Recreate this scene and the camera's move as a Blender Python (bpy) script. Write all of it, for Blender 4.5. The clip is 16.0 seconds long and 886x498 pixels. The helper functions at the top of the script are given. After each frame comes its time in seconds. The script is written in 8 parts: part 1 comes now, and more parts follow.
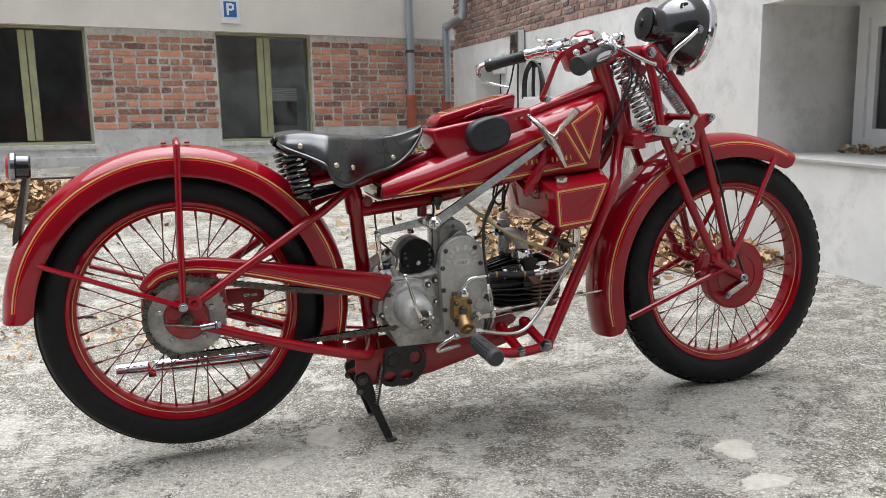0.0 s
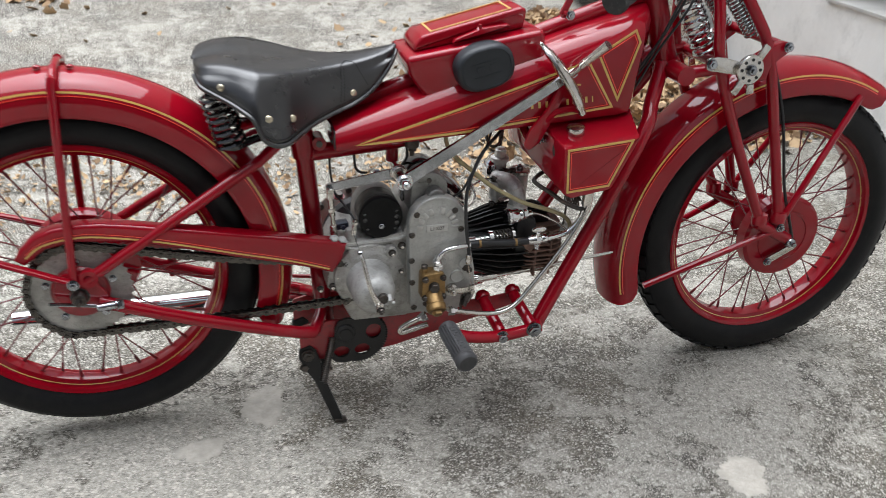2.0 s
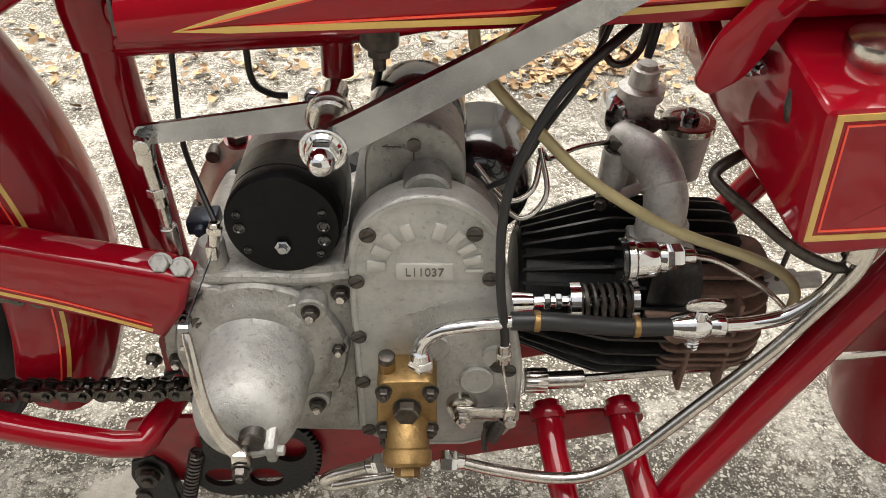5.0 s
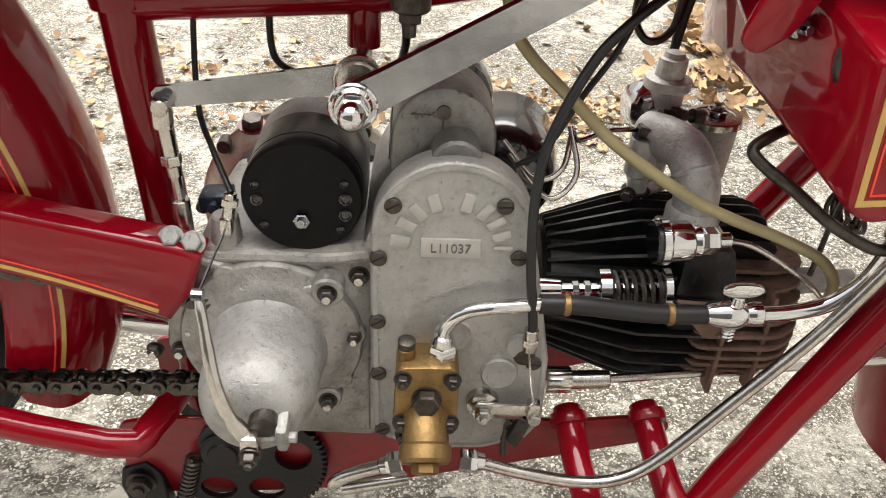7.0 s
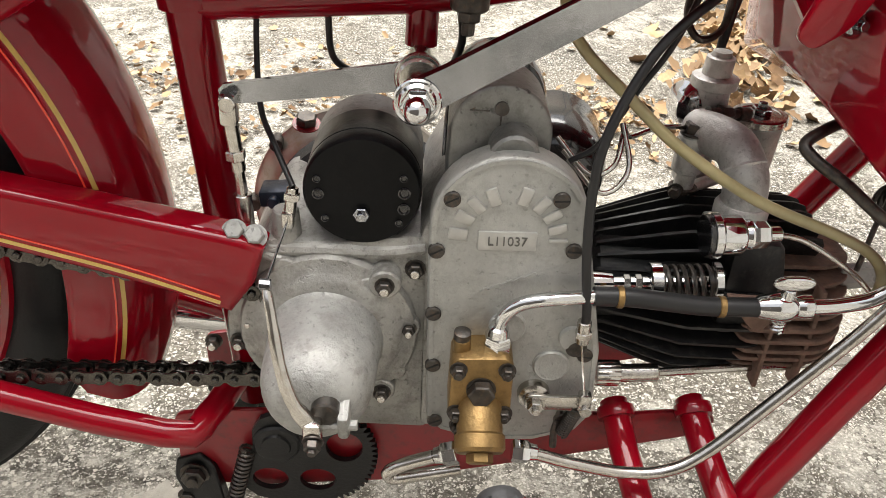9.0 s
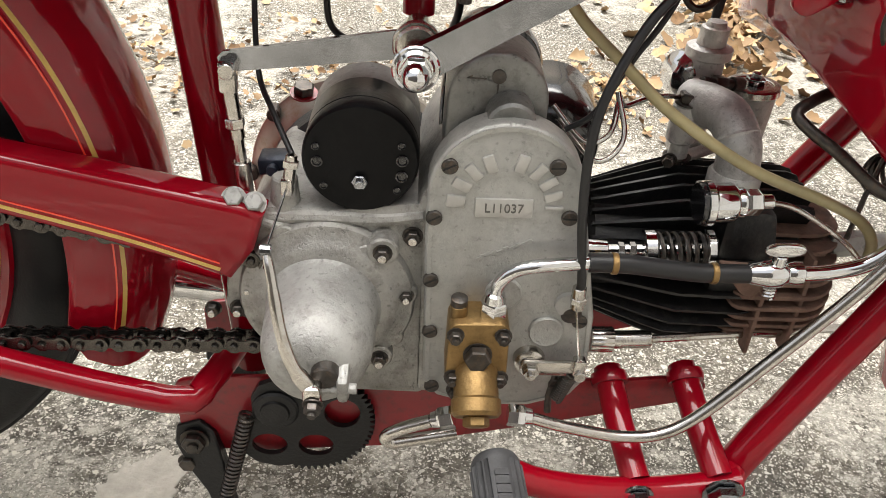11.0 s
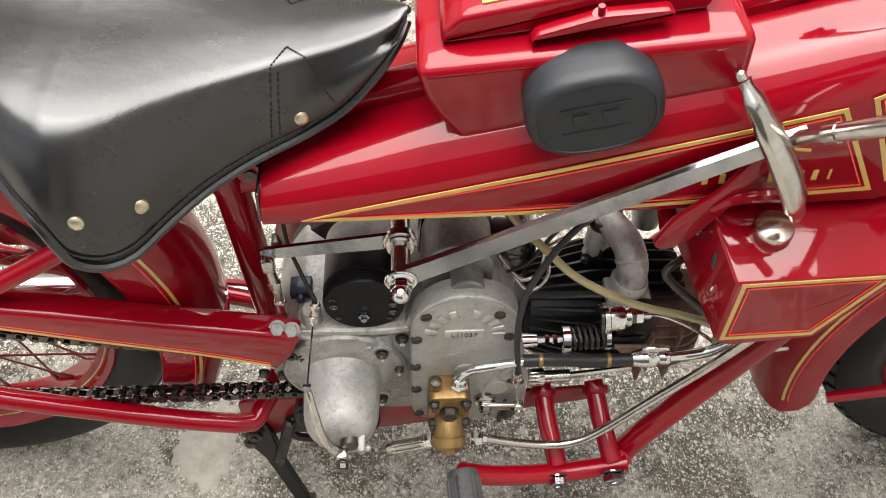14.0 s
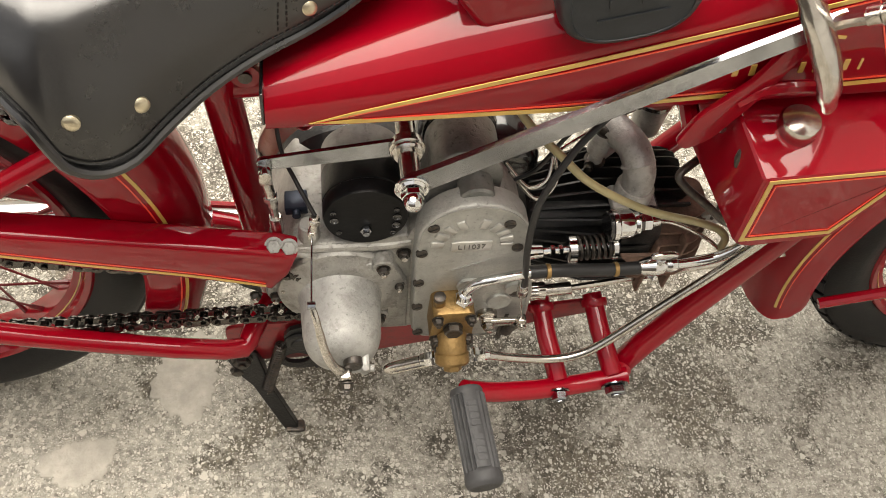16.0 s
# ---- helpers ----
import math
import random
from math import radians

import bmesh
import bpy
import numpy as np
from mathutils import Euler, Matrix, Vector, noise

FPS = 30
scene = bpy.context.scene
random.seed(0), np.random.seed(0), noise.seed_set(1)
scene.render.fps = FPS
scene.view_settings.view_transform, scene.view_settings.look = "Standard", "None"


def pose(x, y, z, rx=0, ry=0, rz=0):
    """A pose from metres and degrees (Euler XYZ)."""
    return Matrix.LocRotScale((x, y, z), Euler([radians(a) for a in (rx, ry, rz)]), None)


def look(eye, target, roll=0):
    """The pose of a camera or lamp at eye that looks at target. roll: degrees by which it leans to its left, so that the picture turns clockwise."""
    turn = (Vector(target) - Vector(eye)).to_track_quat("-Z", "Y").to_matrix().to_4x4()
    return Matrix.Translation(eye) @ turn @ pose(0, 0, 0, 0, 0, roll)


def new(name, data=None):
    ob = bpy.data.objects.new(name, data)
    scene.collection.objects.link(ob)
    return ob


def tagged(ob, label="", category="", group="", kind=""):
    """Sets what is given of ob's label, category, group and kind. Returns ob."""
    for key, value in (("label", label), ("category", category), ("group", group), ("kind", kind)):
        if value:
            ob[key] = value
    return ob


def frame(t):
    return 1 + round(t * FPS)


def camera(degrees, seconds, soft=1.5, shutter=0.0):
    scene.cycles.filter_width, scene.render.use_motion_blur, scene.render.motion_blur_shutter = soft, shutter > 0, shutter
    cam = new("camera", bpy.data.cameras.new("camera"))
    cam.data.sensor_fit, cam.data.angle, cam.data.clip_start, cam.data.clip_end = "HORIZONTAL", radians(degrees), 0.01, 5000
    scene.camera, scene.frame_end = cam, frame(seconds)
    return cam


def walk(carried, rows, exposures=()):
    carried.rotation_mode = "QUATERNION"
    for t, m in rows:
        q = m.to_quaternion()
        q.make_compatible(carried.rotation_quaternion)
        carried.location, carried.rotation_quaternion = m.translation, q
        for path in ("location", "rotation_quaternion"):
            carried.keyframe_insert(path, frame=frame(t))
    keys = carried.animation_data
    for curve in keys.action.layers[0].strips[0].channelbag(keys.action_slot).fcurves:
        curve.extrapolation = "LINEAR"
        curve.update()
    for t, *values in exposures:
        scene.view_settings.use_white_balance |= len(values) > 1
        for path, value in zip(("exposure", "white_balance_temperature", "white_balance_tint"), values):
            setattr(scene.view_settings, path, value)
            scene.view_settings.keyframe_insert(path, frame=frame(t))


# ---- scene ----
cam = camera(55.2, 16.0, soft=0.7, shutter=0.4)
PATH = [
    (0, (-0.022, -2.063, 0.841), (0.587, -0.189, 0.497), -1.2),
    (0.5, (-0.022, -2.049, 0.843), (0.584, -0.179, 0.475), -1.1),
    (1, (-0.015, -1.954, 0.872), (0.594, -0.106, 0.41), -0.3),
    (1.5, (0.053, -1.773, 1.047), (0.651, -0.005, 0.329), 1.3),
    (2, (0.24, -1.545, 1.156), (0.759, 0.164, 0.256), 2.8),
    (2.5, (0.47, -1.332, 1.121), (0.854, 0.343, 0.098), 3.5),
    (3, (0.543, -1.074, 1.071), (0.818, 0.562, -0.046), 4.0),
    (3.5, (0.634, -0.887, 1.066), (0.801, 0.736, -0.09), 3.7),
    (4, (0.668, -0.702, 0.965), (0.718, 0.917, -0.21), 2.4),
    (4.5, (0.667, -0.612, 0.849), (0.72, 1.01, -0.32), 2.7),
    (4.7, (0.663, -0.595, 0.841), (0.722, 0.999, -0.366), 2.9),
    (6.8, (0.629, -0.605, 0.759), (0.748, 1.094, -0.289), 5.1),
    (7, (0.627, -0.611, 0.756), (0.733, 1.089, -0.293), 4.9),
    (7.5, (0.62, -0.619, 0.75), (0.71, 1.082, -0.298), 4.6),
    (8, (0.613, -0.627, 0.751), (0.707, 1.076, -0.293), 4.7),
    (8.5, (0.599, -0.629, 0.754), (0.689, 1.078, -0.283), 4.6),
    (9, (0.596, -0.629, 0.752), (0.668, 1.081, -0.282), 4.4),
    (11.5, (0.592, -0.642, 0.749), (0.688, 1.037, -0.334), 4.9),
    (12, (0.595, -0.639, 0.751), (0.683, 1.03, -0.346), 5.3),
    (12.5, (0.582, -0.615, 0.794), (0.686, 0.966, -0.425), 6.3),
    (13, (0.574, -0.618, 1.031), (0.687, 0.821, -0.354), 6.0),
    (13.5, (0.547, -0.593, 1.165), (0.691, 0.726, -0.331), 6.0),
    (14, (0.574, -0.6, 1.203), (0.722, 0.654, -0.347), 5.4),
    (14.5, (0.524, -0.573, 1.201), (0.715, 0.638, -0.379), 6.0),
    (15, (0.512, -0.569, 1.173), (0.758, 0.603, -0.429), 7.8),
    (15.5, (0.505, -0.59, 1.155), (0.78, 0.556, -0.462), 9.1),
    (16, (0.507, -0.592, 1.147), (0.801, 0.533, -0.48), 10.2),
]
walk(cam, [(t, look(eye, target, roll)) for t, eye, target, roll in PATH],
     [(0, 1.2, 6000, 10), (1.5, 1.1, 5900, 10), (2, 1.15, 5900, 10), (3, 1.4, 5650, 10), (3.5, 1.5, 6450, 10), (4, 1.6, 6700, 10), (4.5, 1.6, 6700, 10), (6.8, 1.72, 6600, 10), (12, 1.72, 6550, 10), (13, 1.7, 6350, 10), (14.5, 1.7, 6750, 10), (16, 1.65, 7200, 10)])
SKY, SUN = 0.09, 2.3


# ---- light ----
world = bpy.data.worlds.new("sky")
scene.world = world
world.use_nodes = True
wn = world.node_tree.nodes
wl = world.node_tree.links
sky = wn.new("ShaderNodeTexSky")
sky.sky_type = "NISHITA"
sky.sun_disc = False
sky.sun_elevation = radians(80)
sky.sun_rotation = radians(353)
sky.dust_density = 6.0
sky.air_density = 1.0
sky.ozone_density = 1.0
pale = wn.new("ShaderNodeHueSaturation")
pale.inputs["Saturation"].default_value = 0.22
wl.new(sky.outputs[0], pale.inputs["Color"])
# thin even cloud over the whole sky
cloud = wn.new("ShaderNodeMix")
cloud.data_type = "RGBA"
cloud.inputs["Factor"].default_value = 0.4
cloud.inputs["B"].default_value = (2.55, 2.6, 2.7, 1)
wl.new(pale.outputs[0], cloud.inputs["A"])
wl.new(cloud.outputs["Result"], wn["Background"].inputs["Color"])
wn["Background"].inputs["Strength"].default_value = SKY
sun = new("sun", bpy.data.lights.new("sun", "SUN"))
sun.data.energy = SUN
sun.data.angle = radians(72)
sun.data.color = (1.0, 0.97, 0.92)
sun.matrix_world = look((0.3, 1.5, 8.0), (0.6, 0.2, 0.0))


# ---- mesh tools ----
V = Vector


def thing(name, loc=(0, 0, 0), label="", category="", group="", kind=""):
    ob = new(name)
    ob.location = loc
    ob.empty_display_size = 0.05
    return tagged(ob, label, category, group, kind)


def root_loc(ob):
    p = V((0, 0, 0))
    while ob is not None:
        p = p + ob.location
        ob = ob.parent
    return p


def finish(bm, name, material, sharp=35):
    bmesh.ops.recalc_face_normals(bm, faces=bm.faces[:])
    me = bpy.data.meshes.new(name)
    bm.to_mesh(me)
    bm.free()
    me.materials.append(material)
    for p in me.polygons:
        p.use_smooth = True
    me.set_sharp_from_angle(angle=radians(sharp))
    return me


def part(name, bm, material, parent, label="", sharp=35):
    """One mesh in world coordinates under a thing or a part."""
    o = root_loc(parent)
    if o.length > 0:
        bmesh.ops.translate(bm, verts=bm.verts[:], vec=-o)
    ob = new(name, finish(bm, name, material, sharp))
    ob.parent = parent
    if label:
        ob["label"] = label
    return ob


def solo(name, bm, material, label, category, group="", kind="", sharp=35):
    ob = new(name, finish(bm, name, material, sharp))
    return tagged(ob, label, category, group, kind)


def BM():
    return bmesh.new()


def frame_of(axis):
    a = V(axis).normalized()
    h = V((0, 0, 1)) if abs(a.z) < 0.9 else V((1, 0, 0))
    u = a.cross(h).normalized()
    return u, a.cross(u).normalized(), a


def rings(bm, loops, close=True, cap0=True, cap1=True, around=True):
    """Skin a list of equally long loops of points."""
    vs = [[bm.verts.new(p) for p in lp] for lp in loops]
    n = len(vs[0])
    m = len(vs)
    for i in range(m - 1 + (0 if close else 1)):
        a, b = vs[i], vs[(i + 1) % m]
        for j in range(n if around else n - 1):
            k = (j + 1) % n
            bm.faces.new((a[j], a[k], b[k], b[j]))
    if close and cap0 and n > 2:
        bm.faces.new(vs[0])
    if close and cap1 and n > 2:
        bm.faces.new(list(reversed(vs[-1])))
    return vs


def smooth_path(pts, n=8):
    """Catmull-Rom through the points."""
    P = [V(p) for p in pts]
    if len(P) < 3:
        return P
    out = []
    for i in range(len(P) - 1):
        p0 = P[i - 1] if i else P[0] * 2 - P[1]
        p1, p2 = P[i], P[i + 1]
        p3 = P[i + 2] if i + 2 < len(P) else P[-1] * 2 - P[-2]
        for k in range(n):
            t = k / n
            out.append(0.5 * ((2 * p1) + (p2 - p0) * t + (2 * p0 - 5 * p1 + 4 * p2 - p3) * t * t + (3 * p1 - p0 - 3 * p2 + p3) * t ** 3))
    out.append(P[-1])
    return out


def tube(bm, pts, r, seg=12, smooth=0, flat=None, caps=True):
    """A round (or flattened) tube along points. r: one radius or a list."""
    P = smooth_path(pts, smooth) if smooth else [V(p) for p in pts]
    R = r if isinstance(r, (list, tuple)) else [r] * len(P)
    if len(R) != len(P):
        R = [R[min(len(R) - 1, int(i * (len(R) - 1) / (len(P) - 1) + 0.5))] for i in range(len(P))]
    T = []
    for i in range(len(P)):
        d = (P[min(i + 1, len(P) - 1)] - P[max(i - 1, 0)])
        T.append(d.normalized())
    u, w, _ = frame_of(T[0])
    loops = []
    for i in range(len(P)):
        if i:
            u = (u - T[i] * u.dot(T[i])).normalized()
            w = T[i].cross(u)
        f = flat if flat else 1.0
        loops.append([P[i] + (u * math.cos(2 * math.pi * j / seg) + w * f * math.sin(2 * math.pi * j / seg)) * R[i] for j in range(seg)])
    rings(bm, loops, cap0=caps, cap1=caps)


def lathe(bm, prof, origin, axis, seg=24, closed=False):
    """Turn (radius, height) pairs about an axis through origin."""
    u, w, a = frame_of(axis)
    o = V(origin)
    loops = []
    for r, h in prof:
        r = max(r, 0.0002)
        loops.append([o + a * h + (u * math.cos(2 * math.pi * j / seg) + w * math.sin(2 * math.pi * j / seg)) * r for j in range(seg)])
    rings(bm, loops, close=not closed)


def cyl(bm, a, b, r, seg=16, r2=None, ch=None):
    a, b = V(a), V(b)
    L = (b - a).length
    r2 = r if r2 is None else r2
    c = min(r, r2, L) * 0.12 if ch is None else ch
    lathe(bm, [(r - c, 0), (r, c), (r2, L - c), (r2 - c, L)], a, b - a, seg)


def hexa(bm, p, axis, r, h):
    lathe(bm, [(r * 0.9, 0), (r, h * 0.1), (r, h * 0.85), (r * 0.86, h)], p, axis, 6)


def nut(bm, p, axis, r, h, stud=0.0):
    a = V(axis).normalized()
    lathe(bm, [(r * 1.25, 0), (r * 1.25, h * 0.16)], p, axis, 14)
    hexa(bm, V(p) + a * h * 0.2, axis, r, h * 0.8)
    if stud:
        cyl(bm, V(p) + a * h, V(p) + a * (h + stud), r * 0.5, 8)


def box(bm, c, size, rot=None, bev=0.0, seg=2):
    g = bmesh.ops.create_cube(bm, size=1.0)
    vs = g["verts"]
    m = Matrix.Translation(c) @ (rot.to_4x4() if rot else Matrix.Identity(4)) @ Matrix.Diagonal((*size, 1))
    bmesh.ops.transform(bm, matrix=m, verts=vs)
    if bev:
        es = list({e for v in vs for e in v.link_edges})
        bmesh.ops.bevel(bm, geom=es, offset=bev, segments=seg, affect="EDGES", profile=0.5)


def prism(bm, outline, y0, y1, bev=0.0, seg=2):
    """An outline of (x, z) pairs pulled from y0 to y1, its two rims rounded."""
    bev = min(bev, abs(y1 - y0) * 0.45)

    def inset(d):
        out = []
        n = len(outline)
        area = sum(outline[i][0] * outline[(i + 1) % n][1] - outline[(i + 1) % n][0] * outline[i][1] for i in range(n))
        sgn = 1 if area > 0 else -1
        for i in range(n):
            p0, p1, p2 = V(outline[i - 1]), V(outline[i]), V(outline[(i + 1) % n])
            e1, e2 = (p1 - p0).normalized(), (p2 - p1).normalized()
            n1, n2 = V((-e1.y, e1.x)) * sgn, V((-e2.y, e2.x)) * sgn
            b = (n1 + n2)
            b = b / max(b.dot(n1), 0.35) if b.length > 1e-6 else n1
            out.append(p1 + b * d)
        return out
    s = 1 if y1 > y0 else -1
    loops = []
    if bev:
        for k in range(seg + 1):
            a = math.pi / 2 * k / seg
            loops.append([V((p[0], y0 + s * bev * (1 - math.cos(a)), p[1])) for p in inset(bev * (1 - math.sin(a)))])
        for k in range(seg, -1, -1):
            a = math.pi / 2 * k / seg
            loops.append([V((p[0], y1 - s * bev * (1 - math.cos(a)), p[1])) for p in inset(bev * (1 - math.sin(a)))])
    else:
        loops = [[V((p[0], y0, p[1])) for p in outline], [V((p[0], y1, p[1])) for p in outline]]
    rings(bm, loops)


def rounded(outline, r, n=4):
    """Round the corners of a closed outline of (x, z) pairs."""
    out = []
    m = len(outline)
    for i in range(m):
        p0, p1, p2 = V(outline[i - 1]), V(outline[i]), V(outline[(i + 1) % m])
        rr = r[i] if isinstance(r, (list, tuple)) else r
        a, b = p0 - p1, p2 - p1
        d = min(rr, a.length * 0.45, b.length * 0.45)
        s, e = p1 + a.normalized() * d, p1 + b.normalized() * d
        for k in range(n + 1):
            t = k / n
            q = s * (1 - t) ** 2 + p1 * 2 * t * (1 - t) + e * t * t
            out.append((q.x, q.y))
    return out


def helix(bm, a, b, R, r, turns, seg=6, per=14, R2=None):
    a, b = V(a), V(b)
    u, w, d = frame_of(b - a)
    L = (b - a).length
    n = int(turns * per)
    R2 = R if R2 is None else R2
    tube(bm, [a + d * L * i / n + (u * math.cos(2 * math.pi * i / per) + w * math.sin(2 * math.pi * i / per)) * (R + (R2 - R) * i / n) for i in range(n + 1)], r, seg)


def ribbon(bm, pts, normal, width, lift):
    """A thin painted line lying on a surface."""
    P = [V(p) for p in pts]
    nn = [V(normal).normalized()] * len(P) if not isinstance(normal, list) else [V(q).normalized() for q in normal]
    loops = []
    for i in range(len(P)):
        d = (P[min(i + 1, len(P) - 1)] - P[max(i - 1, 0)]).normalized()
        s = d.cross(nn[i]).normalized() * width / 2
        k = 1.0
        if 0 < i < len(P) - 1:
            d1 = (P[i] - P[i - 1]).normalized()
            k = 1 / max(abs(d1.dot(d)), 0.5)
        up = nn[i] * lift
        loops.append([P[i] + s * k - up * 0.5, P[i] + s * k + up, P[i] - s * k + up, P[i] - s * k - up * 0.5])
    rings(bm, loops)


def closed_ribbon(bm, pts, normal, width, lift):
    P = [V(p) for p in pts]
    n = V(normal).normalized()
    m = len(P)
    loops = []
    for i in range(m):
        d1, d2 = (P[i] - P[i - 1]).normalized(), (P[(i + 1) % m] - P[i]).normalized()
        s1, s2 = d1.cross(n), d2.cross(n)
        s = (s1 + s2)
        s = s / max(s.dot(s1), 0.3) * width / 2
        loops.append([P[i] + s - n * lift * 0.5, P[i] + s + n * lift, P[i] - s + n * lift, P[i] - s - n * lift * 0.5])
    rings(bm, loops, close=False)


# ---- materials ----
def mat(name, color, rough=0.5, metal=0.0, coat=0.0, bump=0.0, scale=60.0, var=0.0, var_scale=12.0, tint=None, dirt=None, spec=0.5, trans=0.0, speck=0.0):
    """Base colour with broad and fine variation, fine relief and uneven gloss."""
    m = bpy.data.materials.new(name)
    m.use_nodes = True
    nt, lk = m.node_tree.nodes, m.node_tree.links
    b = nt["Principled BSDF"]
    b.inputs["Roughness"].default_value = rough
    b.inputs["Metallic"].default_value = metal
    b.inputs["Coat Weight"].default_value = coat
    b.inputs["Coat Roughness"].default_value = 0.04
    b.inputs["Specular IOR Level"].default_value = spec
    b.inputs["Transmission Weight"].default_value = trans
    b.inputs["Base Color"].default_value = (*color, 1)
    tc = nt.new("ShaderNodeTexCoord")
    src = None
    if var:
        n1 = nt.new("ShaderNodeTexNoise")
        n1.inputs["Scale"].default_value = var_scale
        n1.inputs["Detail"].default_value = 8
        n1.inputs["Roughness"].default_value = 0.65
        lk.new(tc.outputs["Object"], n1.inputs["Vector"])
        rp = nt.new("ShaderNodeValToRGB")
        t = tint or color
        rp.color_ramp.elements[0].position, rp.color_ramp.elements[1].position = 0.32, 0.7
        rp.color_ramp.elements[0].color = (*[c * (1 - var) for c in color], 1)
        rp.color_ramp.elements[1].color = (*[min(1, c * (1 + var)) for c in t], 1)
        lk.new(n1.outputs["Fac"], rp.inputs["Fac"])
        src = rp.outputs[0]
        if dirt:
            n3 = nt.new("ShaderNodeTexNoise")
            n3.inputs["Scale"].default_value = var_scale * 2.7
            n3.inputs["Detail"].default_value = 10
            n3.inputs["Roughness"].default_value = 0.75
            lk.new(tc.outputs["Object"], n3.inputs["Vector"])
            r3 = nt.new("ShaderNodeValToRGB")
            r3.color_ramp.elements[0].position, r3.color_ramp.elements[1].position = 0.5, 0.72
            r3.color_ramp.elements[0].color, r3.color_ramp.elements[1].color = (0, 0, 0, 1), (1, 1, 1, 1)
            lk.new(n3.outputs["Fac"], r3.inputs["Fac"])
            mx = nt.new("ShaderNodeMix")
            mx.data_type = "RGBA"
            mx.inputs["B"].default_value = (*dirt, 1)
            lk.new(r3.outputs[0], mx.inputs["Factor"])
            lk.new(src, mx.inputs["A"])
            src = mx.outputs["Result"]
        lk.new(src, b.inputs["Base Color"])
        mr = nt.new("ShaderNodeMapRange")
        mr.inputs["To Min"].default_value, mr.inputs["To Max"].default_value = rough * 0.8, min(1, rough * 1.25)
        lk.new(n1.outputs["Fac"], mr.inputs["Value"])
        lk.new(mr.outputs[0], b.inputs["Roughness"])
    pits = None
    if speck:
        n4 = nt.new("ShaderNodeTexNoise")
        n4.inputs["Scale"].default_value = scale * 0.9
        n4.inputs["Detail"].default_value = 3
        n4.inputs["Roughness"].default_value = 0.55
        lk.new(tc.outputs["Object"], n4.inputs["Vector"])
        r4 = nt.new("ShaderNodeValToRGB")
        r4.color_ramp.elements[0].position, r4.color_ramp.elements[1].position = 0.60, 0.70
        r4.color_ramp.elements[0].color, r4.color_ramp.elements[1].color = (0, 0, 0, 1), (speck, speck, speck, 1)
        lk.new(n4.outputs["Fac"], r4.inputs["Fac"])
        mp = nt.new("ShaderNodeMix")
        mp.data_type = "RGBA"
        mp.inputs["B"].default_value = (*[c * 0.25 for c in color], 1)
        lk.new(r4.outputs[0], mp.inputs["Factor"])
        lk.new(src, mp.inputs["A"])
        lk.new(mp.outputs["Result"], b.inputs["Base Color"])
        pits = r4.outputs[0]
    if bump:
        n2 = nt.new("ShaderNodeTexNoise")
        n2.inputs["Scale"].default_value = scale
        n2.inputs["Detail"].default_value = 6
        n2.inputs["Roughness"].default_value = 0.6
        lk.new(tc.outputs["Object"], n2.inputs["Vector"])
        bp = nt.new("ShaderNodeBump")
        bp.inputs["Strength"].default_value = bump
        bp.inputs["Distance"].default_value = 0.002
        height = n2.outputs["Fac"]
        if pits is not None:
            sub = nt.new("ShaderNodeMath")
            sub.operation = "SUBTRACT"
            lk.new(height, sub.inputs[0])
            lk.new(pits, sub.inputs[1])
            height = sub.outputs[0]
        lk.new(height, bp.inputs["Height"])
        lk.new(bp.outputs[0], b.inputs["Normal"])
    return m


M_RED = mat("red_enamel", (0.25, 0.0008, 0.0085), 0.4, coat=0.88, bump=0.012, scale=38, var=0.07, var_scale=6, spec=0.03)
M_REDROUGH = mat("red_paint_worn", (0.25, 0.003, 0.009), 0.38, coat=0.3, bump=0.06, scale=120, var=0.15, var_scale=25, dirt=(0.10, 0.01, 0.012))
M_SPOKE = mat("spoke_paint", (0.13, 0.003, 0.008), 0.4, coat=0.4, var=0.2, var_scale=30)
M_GOLD = mat("gold_line_paint", (0.58, 0.37, 0.09), 0.35, coat=0.6, var=0.08, var_scale=60)
M_ORANGE = mat("orange_line_paint", (0.85, 0.06, 0.03), 0.35, coat=0.6)
M_RUBBER = mat("tyre_rubber", (0.0065, 0.0065, 0.0075), 0.45, bump=0.2, scale=300, var=0.3, var_scale=15, dirt=(0.012, 0.0115, 0.011), spec=0.22)
M_GRIP = mat("grip_rubber", (0.016, 0.017, 0.018), 0.5, bump=0.2, scale=250, var=0.3, var_scale=40, dirt=(0.06, 0.06, 0.06))
M_PEG = mat("peg_rubber", (0.05, 0.05, 0.052), 0.55, bump=0.25, scale=250, var=0.3, var_scale=40, spec=0.35)
M_SPRING = mat("plated_spring", (0.46, 0.46, 0.46), 0.16, metal=1.0, var=0.15, var_scale=40)
M_PAD = mat("pad_rubber", (0.018, 0.021, 0.025), 0.45, spec=0.4, bump=0.15, scale=200, var=0.25, var_scale=30)
M_LEATHER = mat("black_leather", (0.006, 0.006, 0.007), 0.28, bump=0.16, scale=70, var=0.35, var_scale=22, spec=0.9)
M_BLACK = mat("black_enamel", (0.008, 0.008, 0.009), 0.2, coat=0.8, var=0.2, var_scale=20)
M_DYNAMO = mat("worn_black_lacquer", (0.0045, 0.0045, 0.005), 0.3, bump=0.2, scale=120, var=0.3, var_scale=40, dirt=(0.008, 0.0078, 0.0075), spec=0.14)
M_BLACKMATT = mat("black_crackle", (0.007, 0.007, 0.0075), 0.34, bump=0.35, scale=300, var=0.3, var_scale=60, dirt=(0.012, 0.0115, 0.011), spec=0.4)
